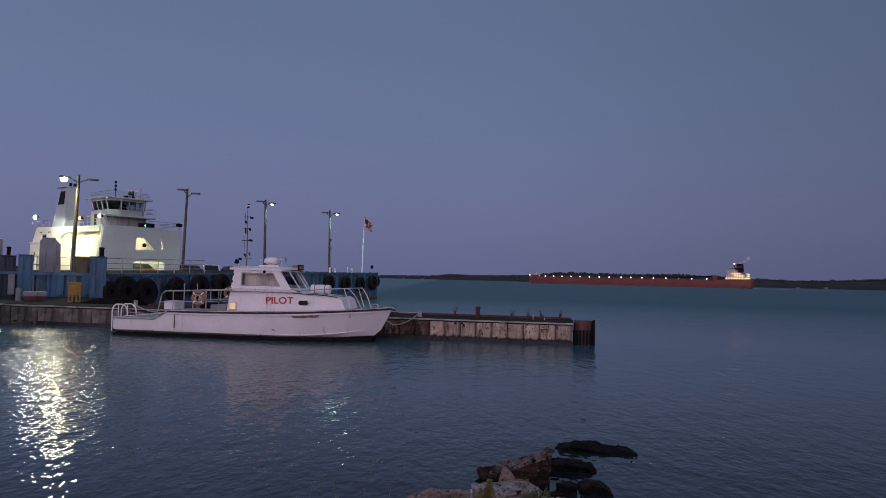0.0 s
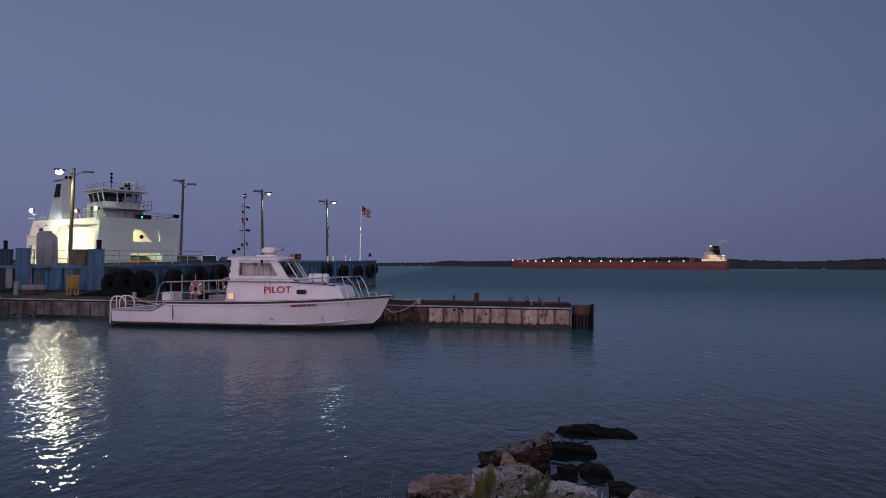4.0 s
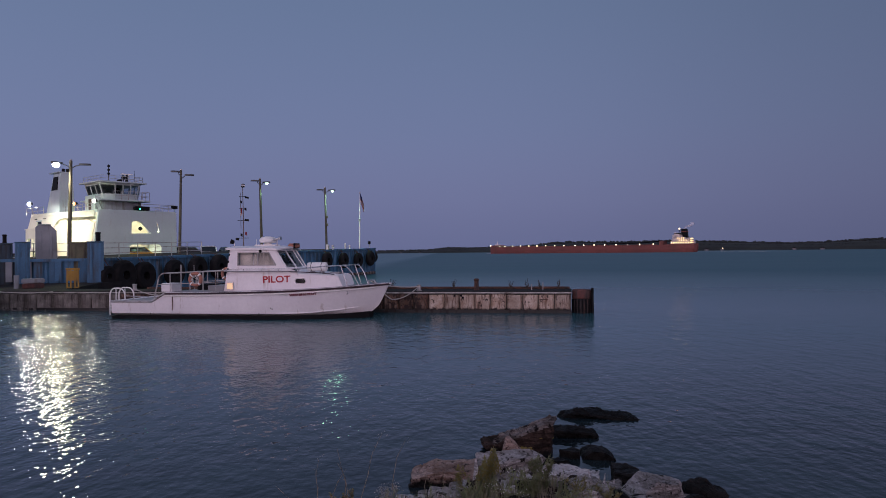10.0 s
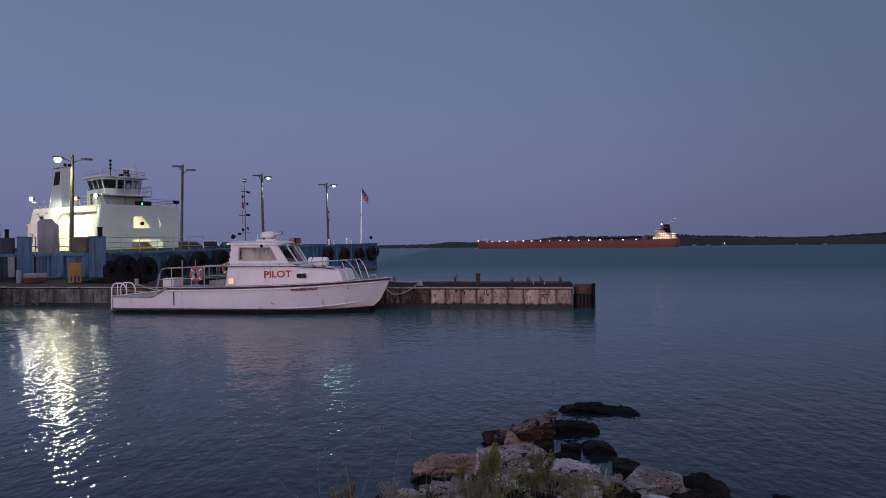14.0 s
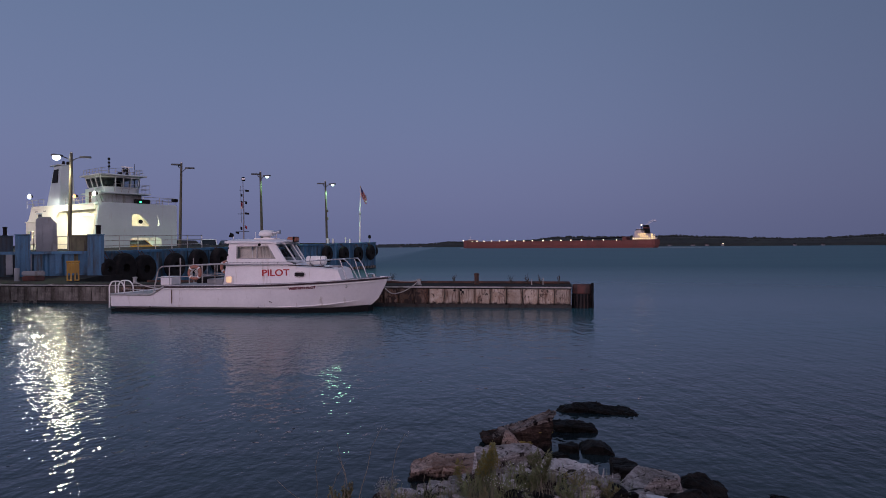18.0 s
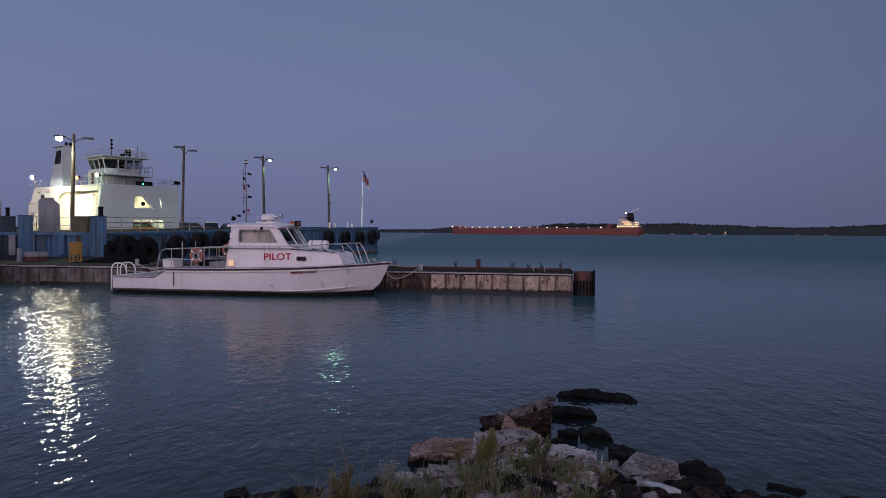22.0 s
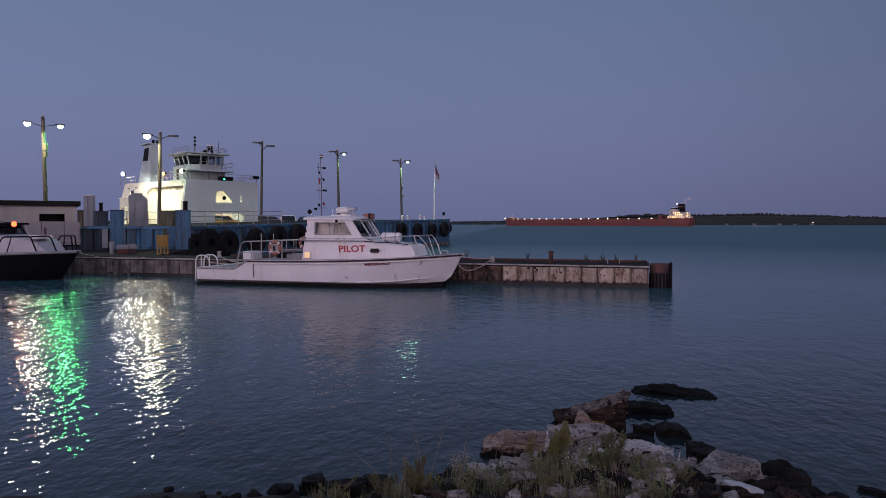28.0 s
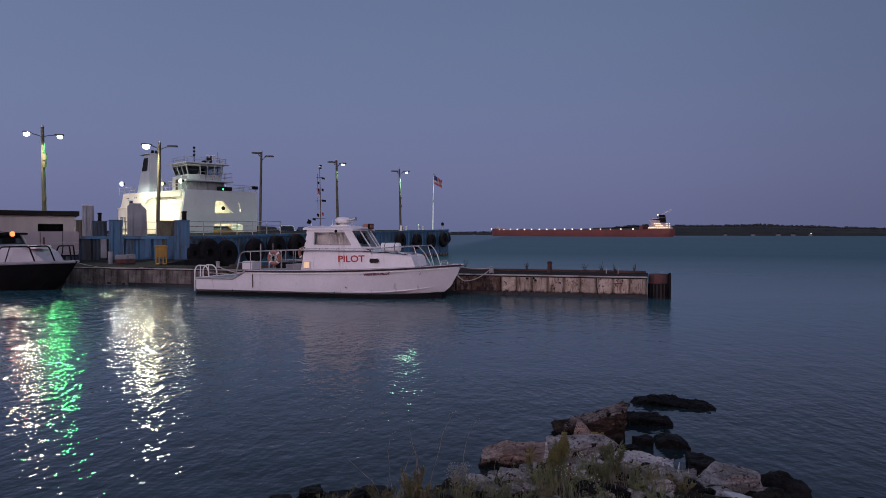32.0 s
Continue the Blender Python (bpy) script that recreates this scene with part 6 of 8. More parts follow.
# ---- the dark workboat moored at the root of the pier ----
def workboat():
    t = thing("workboat", Matrix.Translation((-17.75, 27.0, -0.12)) @ pose(0, 0, 0, 0, 0, -12), "black-hulled workboat with white cabin moored by the pier", "boat")
    xs = [-11, -8, -5, -3.4, -2.2, -1.3, -0.6, -0.15, 0.05]
    half = [1.9, 1.95, 1.95, 1.8, 1.45, 1.05, 0.62, 0.25, 0.06]
    wl_ = [1.7, 1.75, 1.7, 1.4, 0.95, 0.55, 0.22, 0.05, 0.03]
    top = [1.15, 1.15, 1.18, 1.2, 1.23, 1.26, 1.28, 1.29, 1.30]
    rings = []
    for x, d, w, h in zip(xs, half, wl_, top):
        k = 1.15 * max(0.0, 1 + x / 2.5) ** 2
        rings.append([(x, d, h), (x - k * 0.5, (d + w) / 2, 0.55), (x - k, w, 0.02), (x - k, 0.02, -0.4), (x - k, -0.02, -0.4), (x - k, -w, 0.02), (x - k * 0.5, -(d + w) / 2, 0.55), (x, -d, h)])
    part("hull", loft(B(), rings), M_BLACK, t, "black hull")
    for sgn in (-1, 1):
        part("gunwale", tube(B(), [(x, sgn * (d + 0.01), h - 0.02) for x, d, h in zip(xs, half, top)], 0.06, 8), M_DECK, t, "dull grey gunwale")
    part("deck", loft(B(), [[(x, d - 0.1, h - 0.12), (x, -d + 0.1, h - 0.12), (x, -d + 0.1, h + 0.005), (x, d - 0.1, h + 0.005)] for x, d, h in zip(xs[1:-2], half[1:-2], top[1:-2])]), M_DECK, t)
    tr = [(-4.5, 1.2, 1.98), (-2.3, 1.0, 1.85), (-1.55, 0.72, 1.66)]
    part("trunk_cabin", loft(B(), [[(x, -w, 1.2), (x, -w + 0.12, z), (x, w - 0.12, z), (x, w, 1.2)] for x, w, z in tr] + [[(-1.05, -0.5, 1.2), (-1.15, -0.45, 1.3), (-1.15, 0.45, 1.3), (-1.05, 0.5, 1.2)]]), M_WORKCABIN, t, "white trunk cabin")
    house = [(-7.9, 1.2), (-3.9, 1.2), (-3.85, 1.75), (-4.25, 2.35), (-7.9, 2.4)]
    part("wheelhouse", plate(house, [[(-5.5, 1.75), (-4.15, 1.75), (-4.4, 2.2), (-5.5, 2.2)]], -1.3, -1.24), M_WORKCABIN, t, "white wheelhouse")
    part("wheelhouse_far_side", plate(house, [[(-5.5, 1.75), (-4.15, 1.75), (-4.4, 2.2), (-5.5, 2.2)]], 1.24, 1.3), M_WORKCABIN, t)
    part("side_window", prism(B(), [(-5.48, 1.77), (-4.17, 1.77), (-4.42, 2.18), (-5.48, 2.18)], -1.28, -1.265), M_DARKGLASS, t)
    part("windscreen", loft(B(), [[(-3.85, -1.2, 1.75), (-3.85, 1.2, 1.75), (-4.25, 1.15, 2.35), (-4.25, -1.15, 2.35)], [(-3.87, -1.2, 1.74), (-3.87, 1.2, 1.74), (-4.27, 1.15, 2.34), (-4.27, -1.15, 2.34)]]), M_DARKGLASS, t, "dark raked windscreen")
    part("windscreen_base", bbox(-3.9, -3.83, -1.24, 1.24, 1.2, 1.75, 0.01), M_WORKCABIN, t)
    part("roof", bbox(-8, -4.05, -1.4, 1.4, 2.36, 2.45, 0.03), M_BLACK, t, "dark wheelhouse roof")
    part("roof_arm", tube(B(), [(-4.2, -0.9, 2.45), (-3.6, -0.95, 2.53), (-2.4, -0.95, 2.45)], 0.018, 6), M_BLACK, t)
    part("searchlight_body", lathe(B(), [(0.05, -0.1), (0.14, -0.05), (0.14, 0.06), (0.05, 0.1)], 12, Matrix.Translation((-4, -0.9, 2.56))), M_BLACK, t)
    part("red_lamp", lathe(B(), [(0.035, -0.10), (0.085, -0.065), (0.09, 0.04), (0.035, 0.10)], 14, Matrix.Translation((-2.25, -0.95, 2.40))), G_RED, t, "lit red lamp")
    def rail(pts, r=0.03):
        part("rail", tube(B(), arc(pts, 0.12), r, 8), M_BLACK, t, "dark deck rail")
    for sgn in (-1, 1):
        rail([(-2.75, sgn * 1.45, 1.22), (-2.35, sgn * 1.4, 1.88), (-1.35, sgn * 1.0, 1.9), (-1.15, sgn * 0.9, 1.26)])
        rail([(-1.35, sgn * 1.0, 1.9), (-0.75, sgn * 0.62, 1.92), (-0.55, sgn * 0.5, 1.28)])
        rail([(-2.2, sgn * 1.36, 1.22), (-2.0, sgn * 1.3, 1.88)], 0.02)
    part("deck_bag", bbox(-2.1, -1.5, -0.5, 0.3, 1.78, 1.95, 0.06, 2), M_WHITE, t)
    part("hatch", bbox(-2.6, -2.1, -0.4, 0.4, 1.86, 1.93, 0.02), M_DECK, t)
    part("red_post", tube(B(), [(-2.75, 1.0, 1.2), (-2.75, 1.0, 2.25)], 0.04, 8), M_REDTOP, t, "red post")
    part("boot_band", loft(B(), [[(x - 1.15 * max(0.0, 1 + x / 2.5) ** 2, s * (w + 0.03), z) for s, z in ((-1, 0.08), (-1, -0.2), (1, -0.2), (1, 0.08))] for x, w in zip(xs, wl_)]), M_BLACK, t, "black boot band")
    return t


workboat()


def mooring_line(name, pts, label, r=0.022):
    bm = tube(B(), pts, r, 6)
    return solid(name, bm, M_ROPE, label, "rope", "mooring lines")


def sag(a, b, drop, n=14):
    a, b = Vector(a), Vector(b)
    return [a.lerp(b, k / n) - Vector((0, 0, drop * 4 * (k / n) * (1 - k / n))) for k in range(n + 1)]


bow_cleat = BOAT @ Vector((3.98, 0.0, 1.22))
mooring_line("mooring_line", sag(bow_cleat, PIER @ Vector((-5.85, 0.3, 0.93)), 0.10), "pale rope from the bow to the pier")
mooring_line("mooring_line", sag(PIER @ Vector((-5.85, 0.02, 0.92)), PIER @ Vector((-6.9, -0.05, 0.42)), 0.12) + sag(PIER @ Vector((-6.9, -0.05, 0.42)), PIER @ Vector((-7.3, 0.02, 0.74)), 0.05, 5)[1:], "slack end of rope hanging over the pier's edge")
mooring_line("mooring_line", sag((-17.95, 27.1, 1.16), PIER @ Vector((-22.3, 0.0, 0.74)), 0.16), "slack bow rope of the workboat to the pier", 0.012)
mooring_line("mooring_line", sag(BOAT @ Vector((-5.4, 1.2, 0.62)), PIER @ Vector((-18.6, 0.3, 0.86)), 0.08), "pale stern rope to the pier")


# ---- the ore carrier: local x to the bow, origin at the bow's waterline ----
def freighter():
    s = thing("freighter", Matrix(), "long rust-red ore freighter with a white lit stern house", "ship")
    L, Bm, H = 305.0, 16.0, 9.2
    xs = [0, -2, -6, -14, -26, -45, -240, -270, -285, -296, -302, -305]
    half = [0.4, 3.5, 8, 12.5, 15, 16, 16, 16, 15.2, 13.5, 10.5, 8]
    top = [11.6, 11.6, 11.5, 11.2, 9.5, 9.2, 9.2, 9.6, 10.4, 10.6, 10.7, 10.7]
    rings = [[(x, w, h), (x, w, 4.5), (x - (0 if x > -250 else -2), w * 0.96, -1), (x - (0 if x > -250 else -2), -w * 0.96, -1), (x, -w, 4.5), (x, -w, h)] for x, w, h in zip(xs, half, top)]
    part("hull", loft(B(), rings), M_SHIPRED, s, "long oxide-red hull")
    deck = [[(x, w - 0.4, h - 0.2), (x, -w + 0.4, h - 0.2), (x, -w + 0.4, h + 0.15), (x, w - 0.4, h + 0.15)] for x, w, h in zip(xs[1:], half[1:], top[1:])]
    part("deck", loft(B(), deck), M_RUSTY, s)
    for k in range(26):
        x = -34 - k * 8.6
        part("hatch_cover", bbox(x - 3.2, x + 3.2, -9, 9, H + 0.1, H + 1.0, 0.2), M_SHIPRED, s)
    part("unloading_boom", tube(B(), [(-262, 0, 14.4), (-230, 0, 12.4), (-185, 0, 12.0)], [0.9, 0.8, 0.6], 8), M_BLACK, s)
    part("boom_house", bbox(-266, -260, -6, 6, 9.5, 14.8, 0.4), M_SHIPRED, s)
    part("forecastle", bbox(-22, -8, -7, 7, 11.0, 12.3, 0.3), M_SHIPRED, s)
    part("fore_mast", tube(B(), [(-12, 0, 11.5), (-12, 0, 18)], [0.5, 0.25], 8), M_SHIPWHITE, s)
    part("fore_house", bbox(-15, -10, -4, 4, 12.2, 13.4, 0.2), M_SHIPWHITE, s)
    # stern house in tiers
    for x0, x1, w, z0, z1 in ((-300, -277, 13, 10.2, 13.2), (-298, -278, 12, 13.2, 15.8), (-294, -279, 11, 15.8, 18.6), (-289, -279.5, 12.5, 18.6, 21.6)):
        tier = part("house_tier", bbox(x0, x1, -w, w, z0, z1, 0.2), M_SHIPWHITE, s, "white stern house tier")
        part("tier_deck", bbox(x0 - 0.8, x1 + 0.8, -w - 0.8, w + 0.8, z1 - 0.15, z1 + 0.08, 0.03), M_SHIPWHITE, tier)
        for k in range(int((x1 - x0) / 3.2)):
            part("window", bbox(x0 + 1.8 + k * 3.2, x0 + 2.9 + k * 3.2, w - 0.02, w + 0.06, z0 + 1.0, z0 + 1.8, 0), M_DARKGLASS, tier)
    part("pilothouse", bbox(-286.5, -280.5, -10, 10, 21.6, 24.4, 0.2), M_SHIPWHITE, s)
    part("pilothouse_glass", bbox(-286.7, -280.3, -9.4, 10.15, 22.6, 23.8, 0), M_BLACK, s)
    part("funnel", bevel_all(loft(B(), [[(-294.5, -4, 18), (-287.5, -4, 18), (-287.5, 4, 18), (-294.5, 4, 18)], [(-293.5, -3, 29.4), (-287, -3, 29.4), (-287, 3, 29.4), (-293.5, 3, 29.4)]]), 0.4, 2), M_BLACK, s, "dark funnel")
    part("funnel_band", bbox(-294.2, -287.0, -3.9, 3.9, 25.0, 26.2, 0.1), M_SHIPRED, s)
    part("main_mast", tube(B(), [(-284, 0, 25), (-284, 0, 30)], [0.5, 0.25], 8), M_BLACK, s)
    def light(x, y, z, r, mt=G_SHIP):
        part("deck_light", lathe(B(), [(r * 0.3, -r), (r * 0.9, -r * 0.5), (r, 0.1), (r * 0.8, r * 0.6), (r * 0.2, r)], 10, Matrix.Translation((x, y, z))), mt, s, "lit deck lamp")
    for x in (-10, -26, -35, -48, -61, -75, -88, -102, -116, -130, -147, -160, -175, -190, -206, -222, -238, -256):
        part("lamp_stand", tube(B(), [(x, 14, H), (x, 15, H + 1.6)], 0.15, 6), M_SHIPWHITE, s)
        light(x, 15.4, H + 1.3 + (1.2 if x > -20 else 0), 0.82 if x not in (-26, -222) else 0.5)
    for k in range(8):
        light(-278.5 - k * 3.0, 13.9 - 0.3 * max(0, k - 4), 12.0, 0.6, G_HOUSE)
    for k in range(4):
        light(-288 - k * 2.8, 12.6, 14.9, 0.62, G_HOUSE)
    for k in range(4):
        light(-285 - k * 2.6, 11.7, 17.6, 0.55, G_HOUSE)
    for z in (12.2, 14.6, 17.2):
        light(-301.2, 6, z, 0.5, G_HOUSE)
        light(-301.2, 1, z, 0.5, G_HOUSE)
        light(-301.0, 10, z, 0.5, G_HOUSE)
    light(-284, 0, 29.6, 0.9)
    return s


THE_SHIP = freighter()


def smoke():
    """Thin funnel smoke that drifts along with the ship, in rigid puffs."""
    mt = bpy.data.materials.new("thin_smoke")
    mt.use_nodes = True
    nt = mt.node_tree
    p = nt.nodes["Principled BSDF"]
    p.inputs["Base Color"].default_value = (0.75, 0.73, 0.78, 1)
    p.inputs["Roughness"].default_value = 1.0
    vec = nt.nodes.new("ShaderNodeTexCoord").outputs["Object"]
    nt.links.new(span(nt, noise_tex(nt, vec, 0.35, 4), 0.35, 0.75, 0.05, 0.6), p.inputs["Alpha"])
    t = thing("smoke_plume", Matrix(), "thin pale smoke trailing from the ship's funnel", "smoke")
    puffs = []
    for k in range(9):
        me = boulder((3.2 + 0.45 * k, 2.4 + 0.25 * k, 1.4 + 0.2 * k), 300 + k, 2, 0.12)
        puffs.append(part("puff", me, mt, t, smooth=True))
    return t, puffs


THE_SMOKE, PUFFS = smoke()


def wake():
    t = thing("wake", Matrix(), "pale foam of the ship's bow wave and wake", "wake")
    mt = surf("foam", (0.55, 0.56, 0.6), (0.35, 0.38, 0.44), 0.9, scale=0.5, fine=3, bump=0)
    bm = B()
    for sgn in (-1, 1):
        loft(bm, [[(6 - k * 3.5, sgn * (0.5 + 1.6 * k), 0.05), (6 - k * 3.5, sgn * (1.6 + 2.0 * k), 0.05 + 0.9 * math.exp(-k * 0.6)), (4 - k * 3.5, sgn * (2.4 + 2.1 * k), 0.03)] for k in range(6)])
    part("bow_wave", bm, mt, t)
    bm = B()
    rnd = random.Random(5)
    for k in range(60):
        x = -306 - k * 1.7
        y = rnd.uniform(-9, 9)
        box(bm, x - rnd.uniform(1, 5), x, y - rnd.uniform(0.3, 0.8), y, -0.1, 0.06 + 0.25 * rnd.random() * math.exp(-k / 25))
    part("stern_wash", bm, mt, t)
    return t


THE_WAKE = wake()


# ---- the shore in front of the viewer ----
def worn(bm, seed, edge, grain, bed, crack, dip=0.0):
    """Breaks a blocky stone down to short edges, then wears it: hollows, bedding ledges on its sides, cracks."""
    bmesh.ops.triangulate(bm, faces=bm.faces[:])
    for _ in range(8):
        long_ones = [e for e in bm.edges if e.calc_length() > edge]
        if not long_ones:
            break
        bmesh.ops.subdivide_edges(bm, edges=long_ones, cuts=1)
        bmesh.ops.triangulate(bm, faces=[f for f in bm.faces if len(f.verts) > 3])
    bm.normal_update()
    off = Vector((seed * 2.13, seed * 0.71, seed * 1.37))
    rnd = random.Random(seed)
    inset = [rnd.uniform(-1, 1) for _ in range(64)]
    lean = math.tan(radians(dip))
    for v in bm.verts:
        q, up = v.co, abs(v.normal.z)
        n = grain * (1.6 * noise.fractal(q * 4 + off, 0.9, 2.0, 3) + 0.9 * noise.fractal(q * 17 + off, 0.9, 2.0, 3))
        layer = (q.z - q.x * lean) / bed + 0.35 * noise.noise(q * 5 + off)
        side = max(0.0, 1 - up * 1.25)
        n += side * grain * 1.7 * inset[int(math.floor(layer)) % 64]
        n -= side * grain * 1.5 * max(0.0, 1 - (layer % 1) * 7)
        split = abs(noise.noise(Vector((q.x * 5.5, q.y * 5.5, q.z * 2.2)) + off * 1.7))
        n -= crack * max(0.0, 1 - split * 14)
        v.co = q + v.normal * n
    return bm


def carved(profile, depth, seed, edge=0.026, grain=0.010, bed=0.055, crack=0.02, dip=0.0):
    """A rock from its side outline of (x, z), drawn out across y, broken and worn."""
    lean = random.Random(seed).uniform(-0.05, 0.05)
    bm = loft(B(), [[(x * 0.95 + 0.02, -depth / 2, z * 0.93) for x, z in profile], [(x, -depth * 0.30, z) for x, z in profile],
                    [(x * 0.98 + lean, depth * 0.25, z * 0.97) for x, z in profile], [(x * 0.9 + lean, depth / 2, z * 0.7) for x, z in profile]])
    return worn(bm, seed, edge, grain, bed, crack, dip)


def angular(w, d, h, seed, cuts=9, grain=0.009, edge=0.028, bed=0.05, crack=0.012):
    """A broken block of bedded stone: a box split off along flat faces, then worn."""
    rnd = random.Random(seed)
    bm = box(B(), -w / 2, w / 2, -d / 2, d / 2, -h / 2, h / 2)
    for _ in range(cuts):
        n = Vector((rnd.gauss(0, 1) / w, rnd.gauss(0, 1) / d, rnd.gauss(0, 0.55) / h)).normalized()
        reach = max(n.dot(v.co) for v in bm.verts)
        low = min(n.dot(v.co) for v in bm.verts)
        r = bmesh.ops.bisect_plane(bm, geom=bm.verts[:] + bm.edges[:] + bm.faces[:], plane_co=n * (reach - (reach - low) * rnd.uniform(0.06, 0.22)), plane_no=n, clear_outer=True)
        bmesh.ops.edgeloop_fill(bm, edges=[g for g in r["geom_cut"] if isinstance(g, bmesh.types.BMEdge)])
    return worn(bm, seed, edge, grain, bed, crack)


def shore_rock(name, bm, material, label, x, y, z, turn=0.0, roll=0.0, pitch=0.0):
    return solid(name, bm, material, label, "rock", "boulders on the shore", m=Matrix.Translation((x, y, z)) @ pose(0, 0, 0, pitch, roll, turn))


# the big tilted rock: dark beds that dip to the left and end in a point, under a pale weathered top bed
shore_rock("tilted_rock", carved([(0.03, 0.085), (0.10, 0.02), (0.30, -0.10), (0.80, -0.15), (0.83, 0.08), (0.83, 0.30), (0.80, 0.335), (0.62, 0.28), (0.42, 0.205), (0.23, 0.140), (0.06, 0.105)], 0.40, 4, 0.018, 0.008, 0.045, 0.016, 14),
           R_DARK, "large tilted dark brown bedded rock at the water's edge", 0.43, 8.24, 0.0, -8)
shore_rock("rock_cap", carved([(0.15, 0.115), (0.42, 0.205), (0.62, 0.28), (0.82, 0.345), (0.86, 0.365), (0.855, 0.396), (0.80, 0.392), (0.62, 0.32), (0.42, 0.237), (0.23, 0.165), (0.16, 0.137)], 0.36, 6, 0.015, 0.007, 0.018, 0.03, 15),
           R_CAP, "weathered cracked top bed of the tilted rock", 0.43, 8.22, -0.005, -8)
for mx, my, mz, ms in ((1.15, 7.98, 0.20, 0.15), (0.93, 7.98, 0.07, 0.13)):
    solid("lichen_patch", worn(box(B(), -ms / 2, ms / 2, -0.03, 0.03, -0.012, 0.018), 61, 0.015, 0.010, 0.02, 0.012), M_MOSS, "yellow lichen patch on the tilted rock", "lichen", "lichen on the rocks", m=Matrix.Translation((mx, my, mz)))
shore_rock("pointed_stone", carved([(0.0, -0.1), (0.005, 0.10), (0.035, 0.215), (0.075, 0.205), (0.19, 0.075), (0.215, -0.1)], 0.17, 5, 0.016, 0.006, 0.05, 0.006),
           R_TAN, "small pointed tan stone against the large rock", 0.655, 7.84, 0.04, -5)
shore_rock("flat_rock", carved([(0.0, 0.02), (0.05, -0.03), (0.5, -0.08), (1.10, -0.08), (1.14, -0.01), (1.02, 0.035), (0.88, 0.055), (0.74, 0.03), (0.62, 0.075), (0.40, 0.10), (0.20, 0.085), (0.08, 0.05)], 0.42, 7, 0.024, 0.016, 0.03, 0.03, -6),
           R_WET, "flat dark wet rock out in the water", 1.64, 9.98, -0.02, -15)
shore_rock("flat_rock", carved([(0.0, 0.10), (0.02, -0.06), (0.50, -0.06), (0.54, 0.02), (0.48, 0.06), (0.30, 0.085)], 0.34, 9, 0.022, 0.010, 0.03, 0.02),
           R_WET, "flat dark wet rock behind the tilted rock", 1.38, 8.86, 0.0, -6)
shore_rock("boulder", carved([(0.0, -0.08), (0.04, 0.06), (0.14, 0.115), (0.27, 0.10), (0.38, 0.03), (0.44, -0.08)], 0.36, 11, 0.022, 0.010, 0.05, 0.012),
           R_WET, "low black wet rock in the shallows", 1.52, 7.94, -0.01, -8)
shore_rock("boulder", angular(0.22, 0.2, 0.16, 12, 10), R_WET, "small black wet rock in the shallows", 1.40, 7.88, 0.0)
shore_rock("boulder", angular(0.20, 0.16, 0.10, 13, 10), R_WET, "small black wet rock in the shallows", 1.26, 7.62, 0.0, 30)
# the long bedded slab along the waterline, tan where its end is broken
shore_rock("rock_slab", angular(0.78, 0.44, 0.26, 109, 7, 0.012, 0.022, 0.045, 0.02), R_TAN, "long pinkish-tan bedded slab at the waterline", 0.07, 7.12, 0.025, -2, 1)
shore_rock("rock_slab", angular(0.58, 0.50, 0.34, 15, 8, 0.012, 0.022, 0.06, 0.024), R_GREY, "pale grey cracked slab with a worn top", 0.62, 7.10, 0.06, -6, -2, 5)
shore_rock("rock_slab", angular(0.30, 0.26, 0.16, 117, 8, 0.009, 0.022, 0.05, 0.014), R_GREY, "grey slab beside the long slab", 0.90, 7.30, 0.13, -12, 4, 6)
shore_rock("rock_slab", angular(0.46, 0.20, 0.12, 118, 8, 0.009, 0.022, 0.04, 0.014), R_WET, "dark wet ledge behind the long slab", 0.22, 7.44, 0.0, 6)
shore_rock("rock_slab", angular(0.60, 0.46, 0.26, 21, 8, 0.011, 0.022, 0.05, 0.024), R_PALE, "pale weathered slab sloping to the weeds", 1.18, 6.80, 0.08, -14, 5, 12)
shore_rock("boulder", angular(0.30, 0.34, 0.32, 23, 8, 0.010, 0.022, 0.06, 0.016), R_WET, "dark wet block with a pale dry top", 1.74, 6.78, 0.04, -12, 4)
shore_rock("boulder", angular(0.26, 0.20, 0.20, 24, 9, 0.010, 0.022, 0.06, 0.016), R_GREY, "grey stone awash beside the dark block", 1.96, 6.86, -0.01, 20, 4)
shore_rock("rock_slab", angular(0.36, 0.30, 0.17, 123, 8, 0.009, 0.022, 0.05, 0.014), R_GREY, "grey slab under the boulders", 1.46, 6.20, 0.13, -16, 8, 4)
shore_rock("boulder", angular(0.46, 0.40, 0.42, 19, 13, 0.008, 0.022, 0.14, 0.010), R_GREY, "grey angular boulder on the bank", 1.80, 6.06, 0.13, 12, 10)
shore_rock("boulder", angular(0.21, 0.28, 0.30, 44, 5, 0.004, 0.024, 0.2, 0.003), M_ROCKPALE, "pale grey-white faceted boulder on the bank", 1.715, 5.52, 0.155, 14, 8, -6)
shore_rock("boulder", boulder((0.58, 0.50, 0.50), 18, 4, 0.07, 0.0, 26), R_WET, "dark brown boulder in the shallows", 2.32, 6.36, 0.02, -8)
shore_rock("boulder", angular(0.34, 0.30, 0.20, 131, 12, 0.010, 0.024, 0.08, 0.012), R_WET, "low dark stone at the waterline", 2.40, 6.02, 0.0, 30)
shore_rock("boulder", angular(0.30, 0.24, 0.18, 132, 10, 0.009, 0.022, 0.06, 0.014), R_GREY, "grey stone on the bank", 1.55, 5.66, 0.20, 12)
